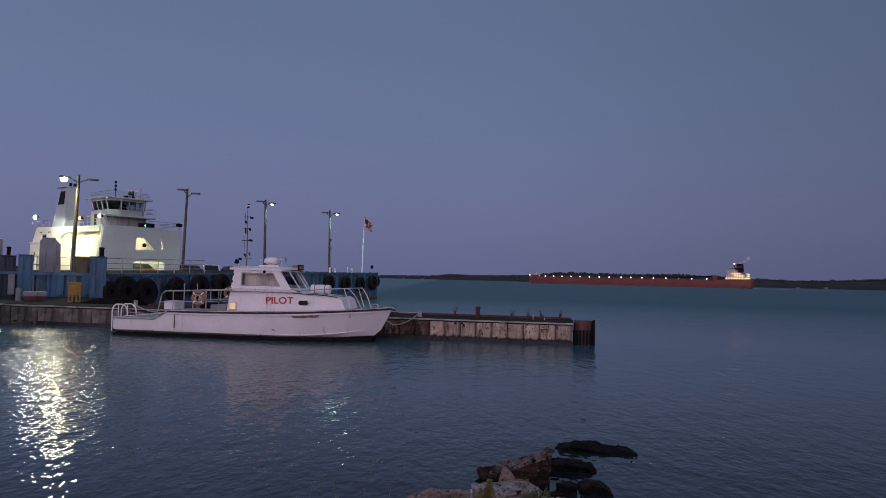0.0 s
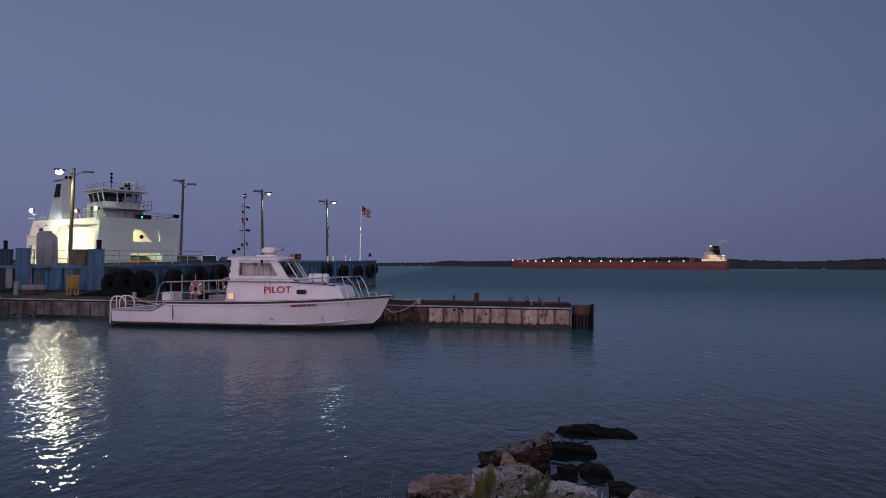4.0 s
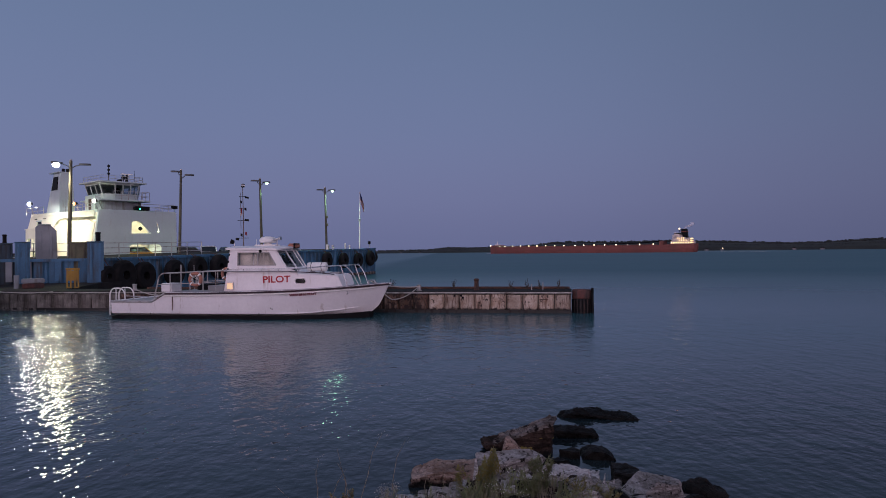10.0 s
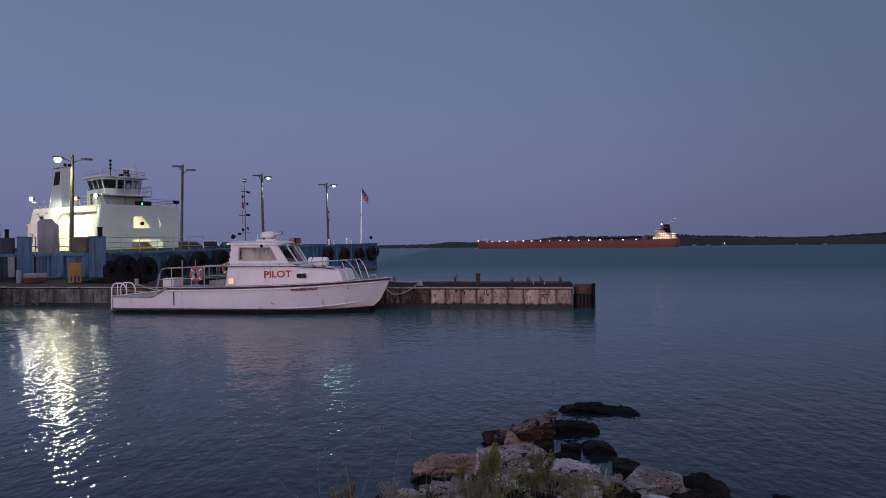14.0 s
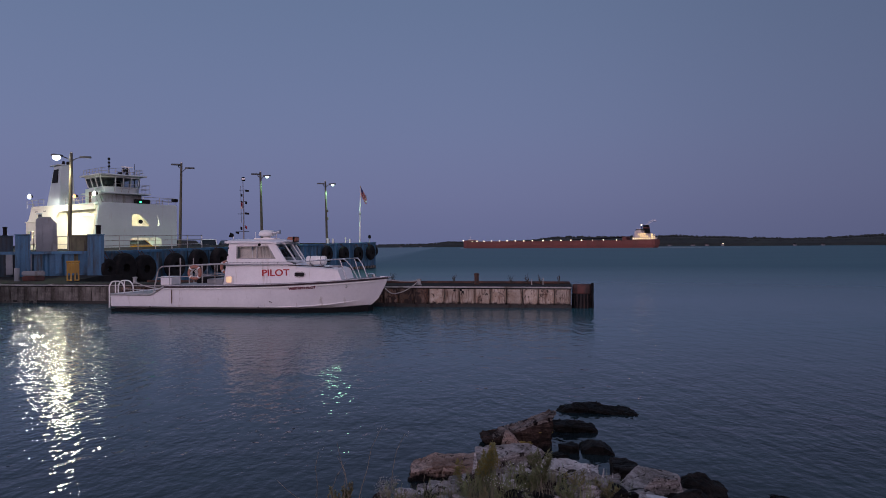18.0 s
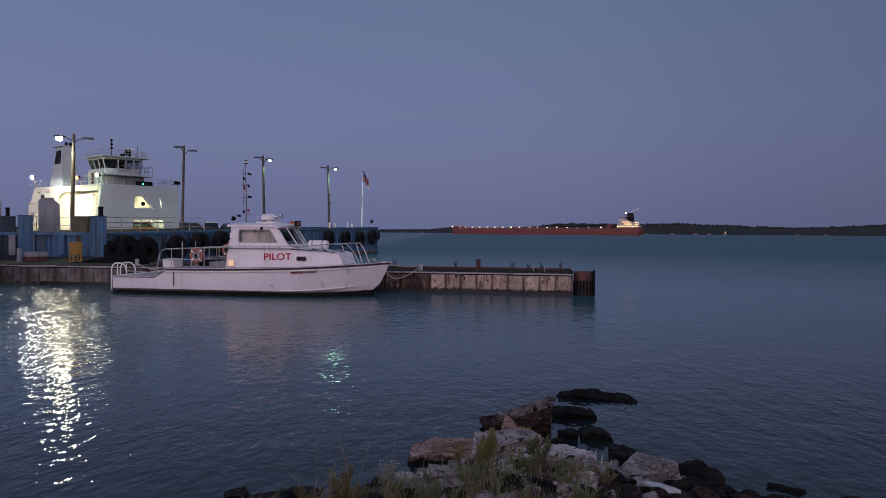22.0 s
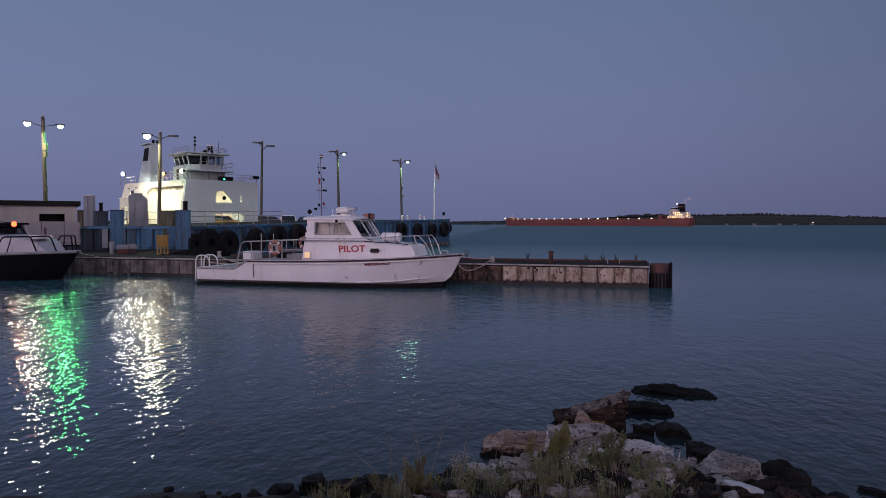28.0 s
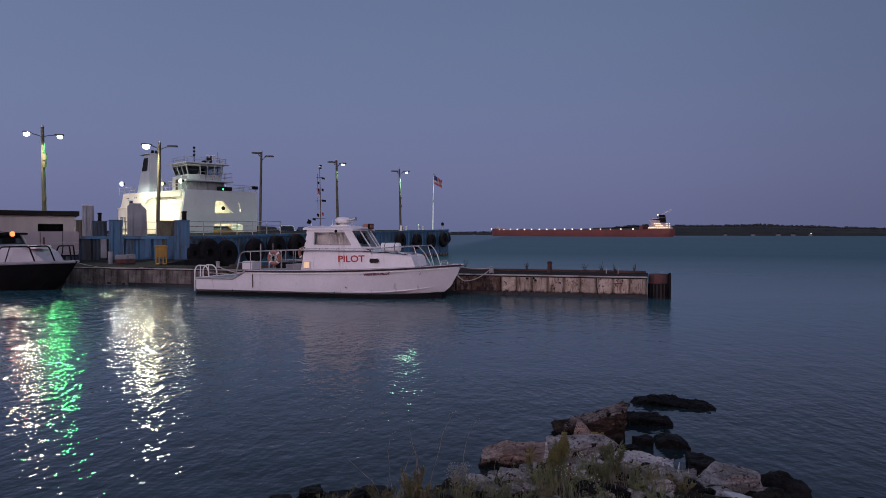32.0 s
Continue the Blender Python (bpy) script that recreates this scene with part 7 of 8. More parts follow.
shore_rock("boulder", angular(0.26, 0.22, 0.20, 133, 10, 0.009, 0.022, 0.06, 0.014), R_GREY, "grey stone on the bank", 1.36, 5.66, 0.22, 50, 6)
shore_rock("rock_slab", angular(0.30, 0.28, 0.15, 124, 8, 0.008, 0.022, 0.05, 0.012), R_PALE, "pale slab among the weeds", 0.64, 6.16, 0.17, 12, 4, 8)
shore_rock("rock_slab", angular(0.26, 0.24, 0.14, 125, 8, 0.008, 0.022, 0.05, 0.012), R_GREY, "grey slab among the weeds", 0.86, 5.98, 0.20, -20, -4, 8)
shore_rock("rock_slab", angular(0.30, 0.24, 0.16, 126, 8, 0.008, 0.022, 0.05, 0.012), R_GREY, "grey slab among the weeds", 0.22, 6.38, 0.11, 16, 3)
shore_rock("rock_slab", angular(0.34, 0.26, 0.15, 127, 8, 0.008, 0.022, 0.05, 0.012), R_PALE, "pale slab among the weeds", 0.04, 6.02, 0.16, -6, 5)
shore_rock("rock_slab", angular(0.30, 0.26, 0.15, 128, 8, 0.008, 0.022, 0.05, 0.012), R_GREY, "grey slab on the bank", 1.12, 6.30, 0.13, 10, 5)
shore_rock("rock_slab", angular(0.28, 0.24, 0.14, 130, 8, 0.008, 0.022, 0.05, 0.012), R_PALE, "pale slab on the bank", 0.40, 5.72, 0.24, 14, -4)
for sx, sy, sh, st in ((-0.37, 5.72, 0.24, 8), (-0.28, 5.70, 0.26, 40), (-0.20, 5.74, 0.22, -20)):
    shore_rock("boulder", angular(0.10, 0.13, sh, 28 + st, 8, 0.006, 0.02, 0.2, 0.008), R_PALE, "pale split stone standing at the water's edge", sx, sy, 0.20, st, 10, 6)
shore_rock("boulder", angular(0.34, 0.26, 0.18, 30, 9, 0.009, 0.024, 0.06, 0.014), R_GREY, "grey stone at the edge", -0.12, 5.46, 0.24, 20)
solid("driftwood", tube(B(), [(0.0, 0.0, 0.0), (0.012, 0.02, 0.12), (0.03, 0.03, 0.24), (0.025, 0.05, 0.33)], [0.024, 0.022, 0.019, 0.009], 9), R_PALE,
      "bleached stub of driftwood standing among the stones", "driftwood", m=Matrix.Translation((0.255, 6.16, 0.15)))
# a bleached root whose splinters stand up between the slabs
root = thing("driftwood_root", Matrix.Translation((1.38, 6.28, 0.10)), "bleached splintered root wedged between the slabs", "driftwood")
for k, (rx, rh, rl) in enumerate(((-0.10, 0.16, -0.05), (-0.06, 0.25, -0.03), (-0.01, 0.15, 0.0), (0.03, 0.21, 0.03), (0.07, 0.13, 0.05), (0.12, 0.17, 0.02))):
    part("splinter", tube(B(), [(rx, 0, 0), (rx + rl * 0.4, 0.01, rh * 0.5), (rx + rl, 0.02, rh)], [0.020, 0.013, 0.003], 6), R_PALE, root)
part("root_base", tube(B(), [(-0.16, 0.0, 0.02), (0.0, 0.02, 0.035), (0.18, 0.0, 0.01)], [0.02, 0.035, 0.015], 8), R_PALE, root)
shore_rock("boulder", angular(0.3, 0.26, 0.16, 31, 11, 0.009, 0.024, 0.06, 0.014), R_WET, "low dark rock awash in the shallows", 3.1, 6.28, -0.05, 0)
shore_rock("boulder", angular(0.28, 0.22, 0.16, 32, 11, 0.009, 0.024, 0.06, 0.014), R_WET, "dark wet rock by the bank", -1.72, 5.92, 0.02, 20)
shore_rock("boulder", angular(0.26, 0.22, 0.15, 33, 11, 0.009, 0.024, 0.06, 0.014), R_WET, "dark wet rock by the bank", -1.18, 5.88, 0.04, -20)
shore_rock("boulder", angular(0.22, 0.18, 0.12, 34, 11, 0.009, 0.024, 0.06, 0.014), R_WET, "dark wet stone by the bank", -2.0, 5.8, 0.0, 0)
shore_rock("boulder", angular(0.3, 0.24, 0.16, 35, 11, 0.009, 0.024, 0.06, 0.014), R_WET, "dark stone by the bank", -1.35, 5.5, 0.14, 0)
shore_rock("boulder", angular(0.26, 0.2, 0.15, 36, 11, 0.009, 0.024, 0.06, 0.014), R_WET, "dark wet rock by the bank", -0.85, 5.75, 0.06, 60)
rnd = random.Random(77)
cobbles = [angular(1.15, 0.95, 0.6, 500 + k, 13, 0.03, 0.13, 0.2, 0.04) if k in (0, 2, 3) else boulder((1, 0.85, 0.6), 500 + k, 3, 0.06) for k in range(5)]
cob_me = []
for k, bm in enumerate(cobbles):
    me = mesh_from("cobble", bm)
    me.materials.append((R_GREY, R_WET, R_GREY, R_PALE, R_DARK)[k])
    cob_me.append(me)
for k in range(170):
    x = rnd.uniform(-2.7, 2.7)
    edge = 5.9 + 1.15 * math.exp(-((x - 0.75) / 1.25) ** 2) - 0.10 * max(0.0, x - 2.0) ** 1.5 - 0.12 * max(0.0, -x - 0.6)
    y = edge - abs(rnd.gauss(0.0, 0.75)) + 0.12
    s = rnd.uniform(0.07, 0.24) * (1.0 if y > edge - 0.9 else 0.75) * (0.6 if x < -0.6 else 1.0)
    ob = new("cobble", cob_me[rnd.choice((0, 1, 2, 4, 4, 1)) if y < edge - 0.15 and x > -0.5 else rnd.choice((1, 1, 4))])
    ob.matrix_basis = Matrix.Translation((x, y, bank_height(x, y) + s * 0.12)) @ pose(0, 0, 0, rnd.uniform(-15, 15), rnd.uniform(-15, 15), rnd.uniform(0, 360)) @ Matrix.Diagonal((s, s, s, 1))
    tagged(ob, "small weathered stone on the shore bank", "stone", "cobbles on the bank")


for k in range(55):
    x, y = rnd.uniform(-0.5, 1.75), rnd.uniform(5.15, 6.5)
    s = rnd.uniform(0.08, 0.22)
    ob = new("stone", cob_me[rnd.choice((0, 1, 2, 4, 4, 1))])
    ob.matrix_basis = Matrix.Translation((x, y, bank_height(x, y) + s * 0.10)) @ pose(0, 0, 0, rnd.uniform(-25, 25), rnd.uniform(-25, 25), rnd.uniform(0, 360)) @ Matrix.Diagonal((s, s, s, 1))
    tagged(ob, "broken grey stone on the shore bank", "stone", "stones on the bank")


for k in range(70):
    x, y = rnd.uniform(-0.75, 1.6), rnd.uniform(4.8, 5.4)
    s = rnd.uniform(0.06, 0.17)
    ob = new("stone", cob_me[rnd.choice((0, 1, 1, 4, 4))])
    ob.matrix_basis = Matrix.Translation((x, y, bank_height(x, y) + s * 0.10)) @ pose(0, 0, 0, rnd.uniform(-25, 25), rnd.uniform(-25, 25), rnd.uniform(0, 360)) @ Matrix.Diagonal((s, s, s, 1))
    tagged(ob, "broken grey stone on the shore bank", "stone", "stones on the bank")


for k in range(85):
    x = rnd.uniform(1.9, 3.6)
    edge = 5.9 + 1.15 * math.exp(-((x - 0.75) / 1.25) ** 2) - 0.10 * max(0.0, x - 2.0) ** 1.5
    y = edge + rnd.uniform(-0.95, 0.18)
    size = rnd.uniform(0.10, 0.30)
    ob = new("cobble", cob_me[rnd.choice((1, 1, 1, 4))])
    ob.matrix_basis = Matrix.Translation((x, y, max(bank_height(x, y), -0.06) + size * 0.10)) @ pose(0, 0, 0, rnd.uniform(-15, 15), rnd.uniform(-15, 15), rnd.uniform(0, 360)) @ Matrix.Diagonal((size, size, size, 1))
    tagged(ob, "dark wet stone at the water's edge", "stone", "wet stones at the waterline")


# ---- weeds ----
def leaf(bm, p, d, up, length, width):
    """A bent leaf blade, two faces long."""
    d, up = d.normalized(), up.normalized()
    s = d.cross(up).normalized() * width
    a, b, c = p, p + d * length * 0.5 + up * length * 0.10, p + d * length - up * length * 0.12
    v = [bm.verts.new(q) for q in (a, b - s, c, b + s)]
    bm.faces.new((v[0], v[1], v[2], v[3]))


GOLD = surf("goldenrod_flower", (0.20, 0.165, 0.040), (0.12, 0.105, 0.03), 0.85, scale=20, bump=0)


def weed(x, y, stems, height, spread, seed, label, leafmat=None, flower=None, leaves=26, lean=(0, 0), leaf_len=0.05, category="weed", heads=40):
    """Thin stems with narrow leaves; goldenrod bears drooping plumes, the others small pale heads on side twigs."""
    rnd = random.Random(seed)
    z = bank_height(x, y) - 0.02
    t = thing("weed", Matrix.Translation((x, y, z)), label, category, "weeds on the bank")
    bl, bf = B(), B()
    for _ in range(stems):
        h = height * (rnd.uniform(0.6, 1.0) if stems > 1 else 1.0)
        a = rnd.uniform(0, 6.28)
        r0, r1 = spread * 0.35 * rnd.random(), spread * rnd.uniform(0.3, 1.0)
        pts = []
        for k in range(6):
            f = k / 5
            rr = r0 + (r1 - r0) * f ** 1.5
            pts.append(Vector((rr * math.cos(a) + lean[0] * f * f + 0.012 * math.sin(k * 2 + a), rr * math.sin(a) + lean[1] * f * f, h * f)))
        part("stem", tube(B(), pts, [0.0036 - 0.0005 * k for k in range(6)], 5), M_STEM, t)
        for k in range(leaves):
            f = rnd.uniform(0.08, 0.95)
            i = min(4, int(f * 5))
            p = pts[i].lerp(pts[i + 1], f * 5 - i)
            b = rnd.uniform(0, 6.28)
            leaf(bl, p, Vector((math.cos(b), math.sin(b), rnd.uniform(0.3, 1.6))), Vector((0, 0, 1)), leaf_len * rnd.uniform(0.6, 1.3) * (1.15 - 0.5 * f), leaf_len * rnd.uniform(0.07, 0.12))
        if flower:
            for k in range(heads):
                if flower is GOLD:
                    f = rnd.random() ** 0.8
                    side = rnd.uniform(0, 6.28)
                    out = 0.045 * f * rnd.uniform(0.3, 1.0)
                    q = pts[5] + Vector((out * math.cos(side), out * math.sin(side), -f * h * 0.30 - out * 0.3))
                    size = rnd.uniform(0.0028, 0.0055)
                else:
                    q = pts[5] + Vector((rnd.gauss(0, 0.022), rnd.gauss(0, 0.022), rnd.gauss(-0.01, 0.018)))
                    size = rnd.uniform(0.0022, 0.0042)
                bmesh.ops.create_icosphere(bf, subdivisions=1, radius=size, matrix=Matrix.Translation(q) @ pose(0, 0, 0, 0, 0, k * 40))
    if leaves:
        tagged(part("foliage", bl, leafmat or M_LEAF, t), kind="stuff")
    if flower:
        tagged(part("flower_head", bf, flower, t), kind="stuff")
    return t


# foot, stems, height, spread
weed(0.36, 5.75, 12, 0.41, 0.09, 1, "tall goldenrod clump with yellowed plumes", M_LEAF, GOLD, 60, heads=70)
weed(0.31, 5.70, 7, 0.34, 0.07, 2, "goldenrod clump with yellowed plumes", M_LEAF, GOLD, 50, heads=60)
weed(0.14, 5.90, 4, 0.30, 0.05, 3, "small goldenrod among the slabs", M_LEAFY, GOLD, 30, heads=60)
weed(0.78, 5.60, 16, 0.35, 0.13, 4, "dark green weed clump among the stones", M_LEAF, None, 75)
weed(0.68, 5.48, 9, 0.24, 0.10, 5, "green weed clump among the stones", M_LEAF, None, 60)
weed(0.56, 5.75, 4, 0.20, 0.10, 6, "thin weed with small white flowers", M_LEAF, M_FLOWER, 20, heads=9)
weed(0.40, 5.50, 4, 0.17, 0.09, 7, "thin weed with small white flowers", M_LEAF, M_FLOWER, 24, heads=9)
weed(0.52, 5.36, 5, 0.14, 0.10, 8, "low weed with small white flowers", M_LEAF, M_FLOWER, 30, heads=6)
weed(1.06, 5.42, 7, 0.20, 0.16, 9, "low yellowing weed clump", M_LEAFY, GOLD, 50, heads=12)
weed(1.22, 5.38, 6, 0.17, 0.14, 10, "low yellowing weed clump", M_LEAFY, None, 50)
weed(0.92, 5.30, 6, 0.20, 0.14, 11, "low green weed clump", M_LEAF, None, 50)
weed(0.20, 5.40, 6, 0.22, 0.14, 12, "low green weed clump", M_LEAF, None, 40)
weed(-0.43, 5.20, 6, 0.31, 0.07, 13, "weed with a round pale seed head", M_LEAF, M_SEED, 22, heads=60)
weed(-0.36, 5.10, 7, 0.28, 0.12, 14, "low green weed with pale flowers", M_LEAF, M_SEED, 45, heads=8)
weed(-0.74, 5.15, 14, 0.34, 0.14, 15, "dense low olive-brown weed clump", M_LEAFY, None, 120, (0, 0), 0.04)
weed(-0.68, 5.10, 9, 0.28, 0.15, 16, "dense low olive-brown weed clump", M_LEAFY, None, 110, (0, 0), 0.04)
weed(-0.96, 5.05, 8, 0.22, 0.16, 17, "low brownish weed clump", M_LEAFY, None, 90, (0, 0), 0.04)
weed(-0.08, 5.05, 7, 0.22, 0.16, 18, "low weed with pale seed heads", M_LEAF, M_SEED, 38, heads=8)
weed(0.24, 5.02, 7, 0.22, 0.16, 19, "low yellowing weed clump", M_LEAFY, None, 40)
weed(0.62, 5.00, 7, 0.22, 0.16, 20, "low green weed with pale flowers", M_LEAF, M_SEED, 40, heads=8)
weed(1.02, 4.98, 6, 0.20, 0.18, 21, "low green weed clump", M_LEAF, None, 45)
weed(-1.30, 5.0, 7, 0.16, 0.22, 22, "low brownish weed clump", M_LEAFY, None, 80, (0, 0), 0.04)


def grass_tuft(x, y, seed, height, pale):
    rnd = random.Random(seed)
    bm = B()
    for _ in range(26):
        a, h = rnd.uniform(0, 6.28), height * rnd.uniform(0.4, 1.0)
        q = Vector((rnd.gauss(0, 0.05), rnd.gauss(0, 0.04), 0))
        out = Vector((math.cos(a), math.sin(a), 0)) * h * rnd.uniform(0.1, 0.5)
        w = Vector((-math.sin(a), math.cos(a), 0)) * 0.0022
        v = [bm.verts.new(p) for p in (q - w, q + w, q + out * 0.4 + Vector((0, 0, h * 0.6)) + w * 0.8, q + out * 0.4 + Vector((0, 0, h * 0.6)) - w * 0.8, q + out + Vector((0, 0, h)))]
        bm.faces.new((v[0], v[1], v[2], v[3]))
        bm.faces.new((v[3], v[2], v[4]))
    t = thing("grass_tuft", Matrix.Translation((x, y, bank_height(x, y) - 0.01)), "tuft of dry grass among the stones" if pale else "tuft of green grass among the stones", "grass", "grass tufts on the bank")
    tagged(part("blade", bm, M_STEM if pale else M_LEAF, t), kind="stuff")


rg = random.Random(91)
for k in range(140):
    gx = rg.choice((rg.uniform(-1.5, 1.4), rg.gauss(0.5, 0.4)))
    gy = rg.uniform(4.85, 5.8) - (0.15 if gx < -0.3 else 0)
    grass_tuft(gx, gy, 900 + k, rg.uniform(0.08, 0.20) * (0.8 if gy < 5.2 else 1.1), k % 4 == 0)
# single tall dry stalks
for k, (x, y, h, lx) in enumerate(((-0.92, 5.1, 0.56, 0.02), (-0.62, 5.1, 0.72, 0.18), (-0.84, 5.1, 0.48, 0.13), (-0.66, 5.05, 0.50, -0.10), (-0.95, 5.05, 0.36, -0.24), (-0.70, 5.1, 0.62, -0.06), (-0.14, 5.6, 0.34, -0.03), (-0.02, 5.5, 0.30, 0.04), (-0.40, 5.0, 0.66, 0.14))):
    weed(x, y, 1, h, 0.02, 40 + k, "single tall dry stalk", M_STEM, M_SEED if k in (0, 1, 8) else None, 5, (lx, 0.0), 0.035, "dry stalk", 6)
# dry sprigs on the pier
for k, s in enumerate((-0.35, -1.05, -1.62, -2.25, -4.6, -7.2, -8.0)):
    rnd2 = random.Random(60 + k)
    t = thing("weed", PIER @ Matrix.Translation((s, 1.2, PIER_TOP - 0.01)), "small dry weed growing on the pier", "weed", "weeds on the pier")
    bl = B()
    for j in range(7):
        a = rnd2.uniform(0, 6.28)
        h = rnd2.uniform(0.14, 0.44)
        pts = [Vector((0.1 * f * f * math.cos(a), 0.1 * f * f * math.sin(a), h * f)) for f in (0, 0.33, 0.66, 1)]
        part("stem", tube(B(), pts, 0.008, 4), M_DRYWEED, t)
        for q in pts[1:]:
            leaf(bl, q, Vector((rnd2.uniform(-1, 1), rnd2.uniform(-1, 1), 0.5)), Vector((0, 0, 1)), 0.09, 0.015)
    part("foliage", bl, M_DRYWEED, t)


# ---- pieces of the pier and the quay ----
def pier_pieces():
    """Sheet-pile panels of the pier's face, with recessed joints."""
    w = 0.62
    rnd = random.Random(3)
    shapes = []
    for k in range(3):
        bm = B()
        d = (0.0, 0.02, -0.015)[k]
        prof = [(0.012, 0.10), (0.05, 0.03), (0.09, d), (w * 0.5, d + 0.012), (w - 0.09, d), (w - 0.05, 0.03), (w - 0.012, 0.10)]
        rows = []
        for z in (-0.7, 0.1, 0.35, 0.55, 0.615):
            rows.append([(x, y + 0.006 * math.sin(9 * z + x * 7 + k), z) for x, y in prof] + [(w - 0.012, 0.139, z), (0.012, 0.139, z)])
        loft(bm, rows)
        me = mesh_from("sheet_pile", bm)
        old = me.copy()
        me.materials.append(M_PILE)
        old.materials.append(M_PILERUST)
        shapes.append((me, old))
    for k in range(31):
        x = 0.14 - w * (k + 1)
        ob = piece("sheet_pile", shapes[rnd.randrange(3)][k > 8], THE_PIER, Matrix.Translation((x, 0, rnd.uniform(-0.01, 0.004))))
    # concrete face panels towards the shore
    w2 = 1.35
    faces = []
    for k in range(4):
        me = mesh_from("face_panel", worn(box(B(), 0.02, w2 - 0.02, 0.0, 0.139, -0.7, 0.61), 210 + k, 0.12, 0.012, 0.35, 0.018))
        me.materials.append(M_CONC)
        faces.append(me)
    for k in range(20):
        piece("face_panel", faces[rnd.randrange(4)], THE_PIER, Matrix.Translation((0.14 - w * 31 - w2 * (k + 1), rnd.uniform(-0.03, 0.01), 0)) @ pose(0, 0, 0, rnd.uniform(-2, 1), rnd.uniform(-1.2, 1.2), 0))
    # pale edge strip, rust holes and a ladder rung
    part("edge_strip", bbox(-46, 0.17, -0.015, 0.028, 0.655, 0.715, 0.008), M_EDGE, THE_PIER, "pale concrete edge")
    for x, z in ((-4.38, 0.56), (-4.05, 0.50), (-4.12, 0.57)):
        part("rust_hole", lathe(B(), [(0.045, -0.02), (0.045, 0.02)], 12, Matrix.Translation((x, 0.0, z)) @ pose(0, 0, 0, 90, 0, 0)), M_BLACK, THE_PIER)
    part("hanging_bracket", bbox(-1.05, -0.72, -0.04, 0.0, 0.42, 0.45, 0.005), M_RUSTY, THE_PIER)
    for x, h in ((-1.4, 0.24), (-0.95, 0.30)):
        part("pipe_stub", tube(B(), [(x, 1.0, PIER_TOP - 0.02), (x, 1.0, PIER_TOP + h)], 0.018, 8), M_GALV, THE_PIER)


pier_pieces()
bollard("bollard", PIER @ Vector((-3.62, 0.9, PIER_TOP - 0.005)), 0.085, 0.46, M_RUSTY, "rusty iron bollard on the pier")
bollard("bollard", PIER @ Vector((-5.88, 0.3, PIER_TOP - 0.005)), 0.075, 0.26, M_GALV, "pale mooring bollard on the pier")
bollard("bollard", PIER @ Vector((-18.6, 0.4, PIER_TOP - 0.005)), 0.08, 0.3, M_GALV, "mooring bollard on the pier")


def end_fender():
    t = thing("end_fender", PIER @ Matrix.Translation((0.58, 0.42, -0.8)), "rusted steel fender drum with a faded red top", "fender")
    part("drum", lathe(B(), [(0.37, 0.0), (0.37, 0.4), (0.38, 0.9), (0.375, 1.25)], 28), M_DRUM, t, smooth=True)
    part("red_band", lathe(B(), [(0.378, 1.25), (0.385, 1.28), (0.382, 1.57), (0.36, 1.60), (0.2, 1.61)], 28), M_REDTOP, t, "faded red top band", smooth=True)
    for k in range(9):
        a = math.pi + 0.15 + k * (math.pi - 0.3) / 8
        part("rubbing_strip", bbox(-0.03, 0.03, -0.02, 0.02, 0.1, 1.24, 0.006), M_BLACK, t, m=Matrix.Translation((0.385 * math.cos(a), 0.385 * math.sin(a), 0)) @ pose(0, 0, 0, 0, 0, math.degrees(a) + 90))
    part("corner_post", bbox(0.33, 0.43, -0.30, -0.16, 0.0, 1.66, 0.02), M_BLACK, t, "dark timber corner post")
    return t


end_fender()


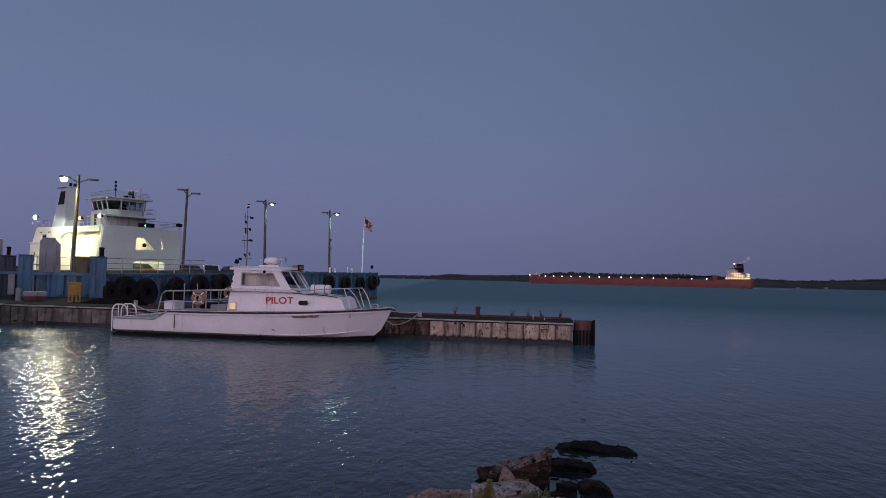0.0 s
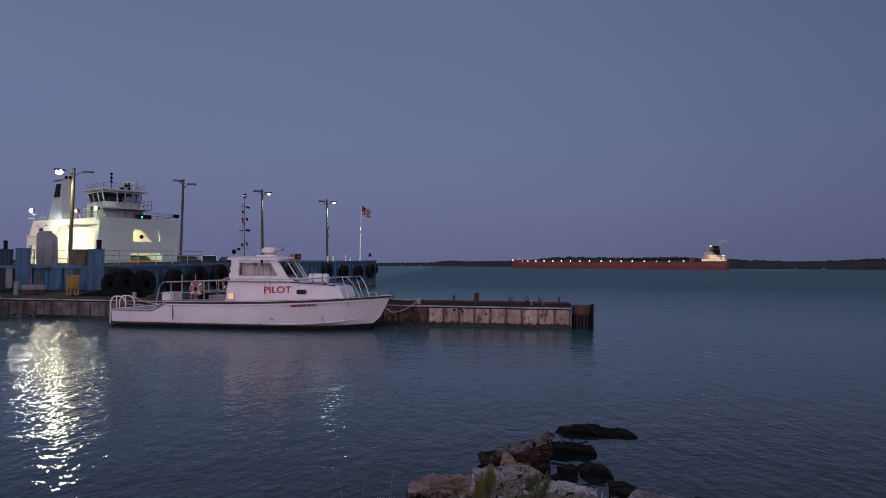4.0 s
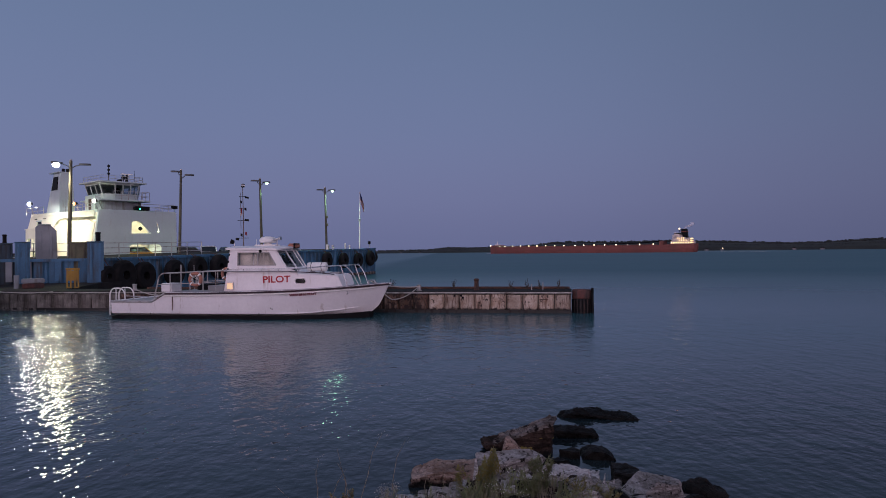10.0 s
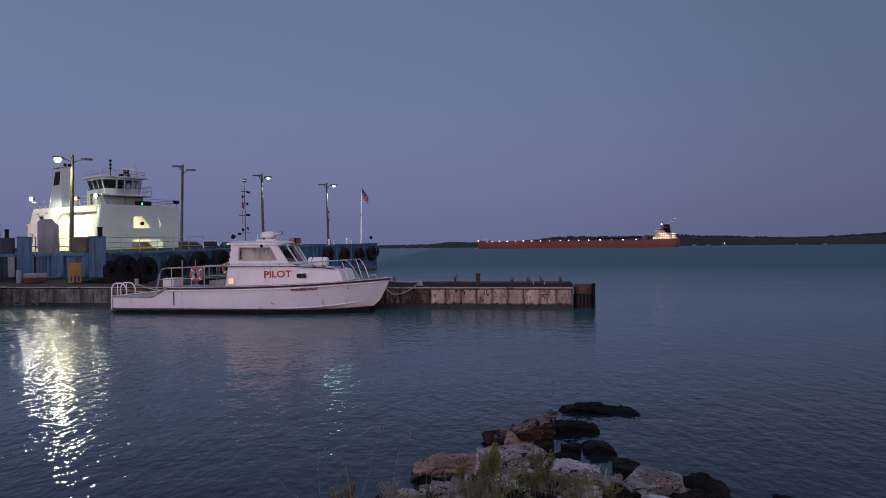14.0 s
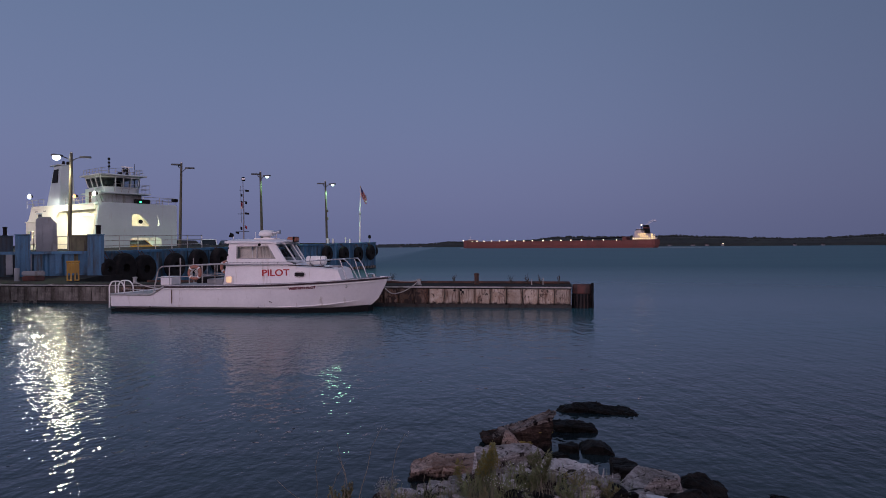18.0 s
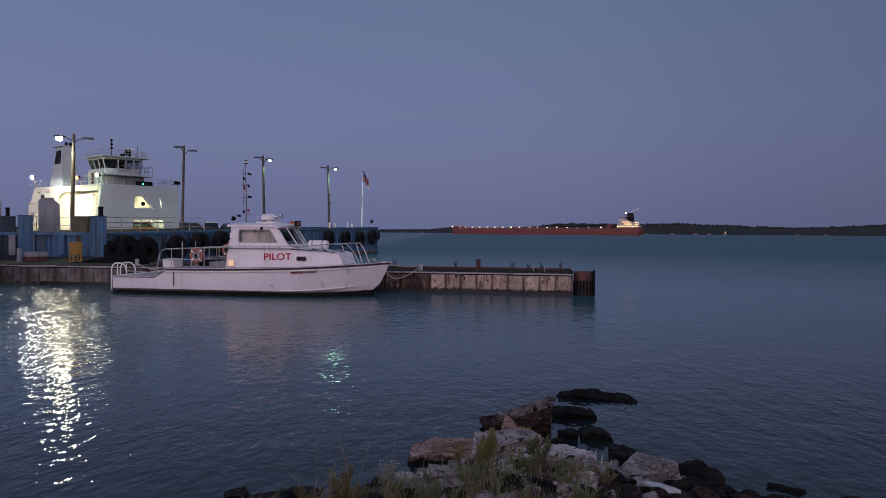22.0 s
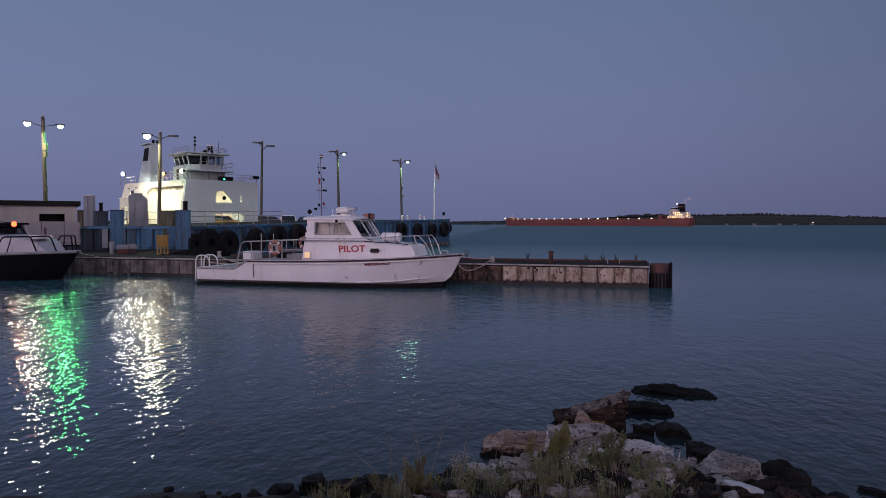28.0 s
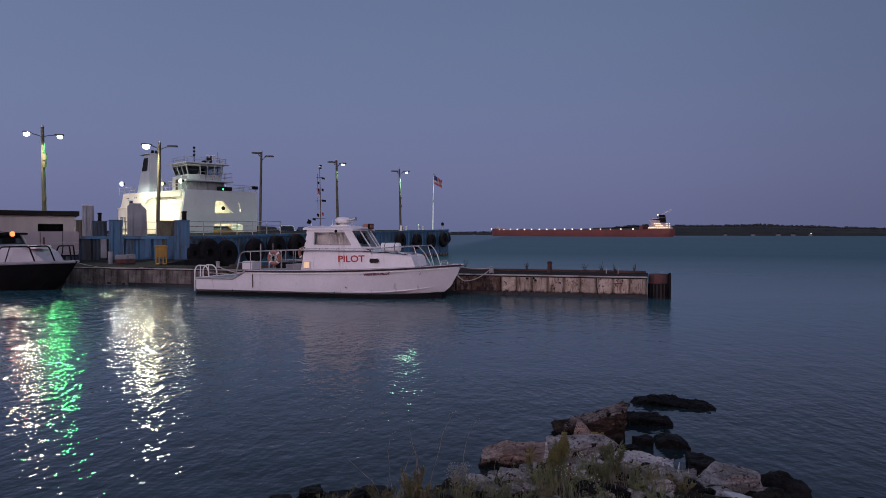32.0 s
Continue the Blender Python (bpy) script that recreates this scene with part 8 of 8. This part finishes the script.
def quay_pieces():
    w = 0.75
    def panel(material, dark):
        bm = B()
        prof = [(0.0, 0.12), (0.10, 0.0), (w * 0.5, -0.01), (w - 0.22, 0.0), (w - 0.12, 0.12), (w, 0.12)]
        loft(bm, [[(x, y, z) for x, y in prof] + [(w, 0.2, z), (0.0, 0.2, z)] for z in (-3.0, 0.0)])
        me = mesh_from("sheet_pile", bm)
        me.materials.append(material)
        return me
    blue = panel(M_BLUE, False)
    turn = pose(0, 0, 0, 0, 0, QTURN)
    for k in range(50):
        s = k * w
        p = QC + QW * s
        piece("sheet_pile", blue, THE_QUAY, Matrix.Translation((p.x, p.y, quay_top(s) - 0.10)) @ turn)
    # the short face towards the shore
    a = Vector((-25.2, 37.4, 0))
    d = QC - a
    n = int(d.length / w)
    turn2 = pose(0, 0, 0, 0, 0, math.degrees(math.atan2(d.y, d.x)))
    dark = panel(M_BLUEDARK, True)
    for k in range(n + 1):
        p = a + d.normalized() * (k * w)
        piece("sheet_pile", dark if k < 4 else blue, THE_QUAY, Matrix.Translation((p.x, p.y, 2.03)) @ turn2)
    b1, b2 = QC + QN * 0.1, QE + QN * 0.1
    part("cap_beam", loft(B(), [[(v.x + QN.x * o, v.y + QN.y * o, z + dz) for o, dz in ((-0.24, -0.14), (-0.24, 0.02), (0.3, 0.02), (0.3, -0.14))] for v, z in ((b1, 2.13), (b2, 2.79))]), M_BLUE, THE_QUAY, "blue steel cap beam")
    part("cap_beam", loft(B(), [[(v.x + o * 0.46, v.y - o * 0.88, 2.13 + dz) for o, dz in ((0.14, -0.14), (0.14, 0.02), (-0.3, 0.02), (-0.3, -0.14))] for v in (a, QC)]), M_BLUE, THE_QUAY, "blue steel cap beam")
    e = QE + QN * 14
    part("end_plate", loft(B(), [[(v.x - QW.x * o, v.y - QW.y * o, z) for o, z in ((-0.12, -2), (-0.12, 2.72), (0.18, 2.72), (0.18, -2))] for v in (QE, e)]), M_BLUE, THE_QUAY, "blue end plating")
    for k in range(11):
        p = QC + QW * (30.0 + k * 0.7) - QN * 0.1
        part("toe_block", bbox(-0.24, 0.24, -0.12, 0.12, 0.05, 0.32, 0.03), M_CONC, THE_QUAY, "pale weathered toe block", m=Matrix.Translation((p.x, p.y, 0)) @ turn)
    # lighter panel strips on the short face
    for k, (f, mt) in enumerate(((0.30, M_GREYPLATE), (0.37, M_BLUE), (0.44, M_GREYPLATE), (0.66, M_BLUE), (0.86, M_BLUE))):
        p = a + d * f - Vector((-d.y, d.x, 0)).normalized() * 0.09
        part("worn_plate", bbox(-0.16, 0.16, -0.03, 0.03, 0.9, 2.0, 0.01), mt, THE_QUAY, "worn repair plate", m=Matrix.Translation((p.x, p.y, 0)) @ turn2)


quay_pieces()


# cottages and lights on the far shore
def cottage(b, dist, w, lit):
    p = at(b, dist, 0.6)
    t = thing("cottage", Matrix.Translation(p) @ pose(0, 0, 0, 0, 0, -b), "small pale house on the far wooded shore", "house", "houses on the far shore")
    part("wall", bbox(-w / 2, w / 2, -3, 3, -1, 2.6, 0), M_COTTAGE, t)
    part("roof", prism(B(), [(-w / 2 - 0.6, 2.6), (w / 2 + 0.6, 2.6), (0, 4.8)], -3.5, 3.5), M_BLACK, t)
    part("window", bbox(-w * 0.3, -w * 0.1, -3.06, -2.98, 0.8, 2.0, 0), M_DARKGLASS, t)
    part("window", bbox(w * 0.1, w * 0.3, -3.06, -2.98, 0.8, 2.0, 0), M_DARKGLASS, t)
    if lit:
        part("porch_lamp", lathe(B(), [(0.3, 3.2), (0.95, 3.7), (0.95, 4.4), (0.3, 4.9)], 10, Matrix.Translation((w * 0.2, -4.2, 0))), G_SHIP, t, "lit porch lamp")


for b, w, lit in ((-3.3, 6, 0), (-1.75, 7, 0), (16.0, 6, 0), (17.9, 7, 0), (19.6, 8, 0), (20.6, 7, 0), (21.7, 6, 1), (26.6, 6, 0), (28.4, 7, 0)):
    cottage(b, 1962 if b < 6 else 1462, w, lit)


# ---- what moves ----
def motions():
    heading = radians(142.80)
    way = Vector((math.cos(heading), math.sin(heading), 0))
    size = 0.73                                   # a ship of about 222 m
    start = Vector((123.34, 1022.38, 0)) * size
    times = [0, 0.3] + [1 + k for k in range(31)] + [31.7, 32]
    ship_at = lambda t: Matrix.Translation(start + way * (6.234 * size * t)) @ pose(0, 0, 0, 0, 0, 142.80)
    for ob in (THE_SHIP, THE_WAKE, THE_SMOKE):
        ob.scale = (size, size, size)
    walk(THE_SHIP, [(t, ship_at(t)) for t in times])
    walk(THE_WAKE, [(t, ship_at(t)) for t in times])
    walk(THE_SMOKE, [(t, ship_at(t)) for t in times])
    for k, ob in enumerate(PUFFS):
        rows = []
        for j in range(17):
            t = 2.0 * j
            sway = math.sin(0.55 * t + k * 0.9)
            rise = 30.0 + 0.75 * k
            rows.append((t, pose(-290.5 - 1.15 * k, -0.5 * k + 0.5 * sway * k * 0.3, rise + 0.35 * sway * (k * 0.3), 3 * sway, -14 + 3 * sway, 4 * sway)))
        walk(ob, rows)
    # ripples drift slowly along the shore
    walk(LAKE, [(t, pose(0.22 * t, -0.10 * t, 0)) for t in times])
    # pennants flutter on the signal mast
    for k, ob in enumerate(PENNANTS):
        walk(ob, [(t, pose(0, 0, 0, 0, 0, 16 * math.sin(1.3 * t + k * 1.7) + 8 * math.sin(2.9 * t + k))) for t in times])
    # the moored boat surges and lifts slightly on its lines
    surge = [(0, 0.085), (3, 0.065), (6, 0.05), (9, 0.02), (13, 0.0), (16, -0.015), (19, -0.025), (23, -0.03), (28, -0.03), (30, -0.015), (32, 0.0)]
    walk(THE_BOAT, [(t, BOAT @ pose(s, 0, 0.008 * math.sin(1.3 * t), 0.25 * math.sin(1.1 * t + 0.4), 0.08 * math.sin(0.9 * t), 0)) for t, s in surge])
    # the flag fills and drops
    lift = [(0, 0.62), (1, 0.80), (2, 0.85), (3, 0.88), (4.5, 0.82), (6, 0.80), (7.5, 0.84), (8.2, 0.80), (9, 0.30), (10, 0.14), (11, 0.18), (12, 0.34), (13, 0.46), (14, 0.46), (15.5, 0.5), (17, 0.42), (19, 0.34),
            (21, 0.35), (23, 0.38), (25, 0.30), (27, 0.22), (28, 0.18), (29.5, 0.35), (31, 0.6), (32, 0.74)]
    rows = [[] for _ in FLAG_STRIPS]
    for t, o in lift:
        p = Vector((0.11, 0, 5.78))
        for k in range(len(FLAG_STRIPS)):
            drop = 1.05 - 0.85 * o                                   # how far each strip hangs below the one before, in metres a strip
            swing = (78 - 62 * o) * (1 if k % 2 else -1) + 9 * math.sin(1.9 * t - 0.9 * k) + 12
            m = Matrix.Translation(p) @ pose(0, 0, 0, 0, 0, max(-84, min(84, swing)))
            rows[k].append((t, m))
            p = m @ Vector((0.207, 0, -0.26 * drop))
    for ob, r in zip(FLAG_STRIPS, rows):
        walk(ob, r)


motions()
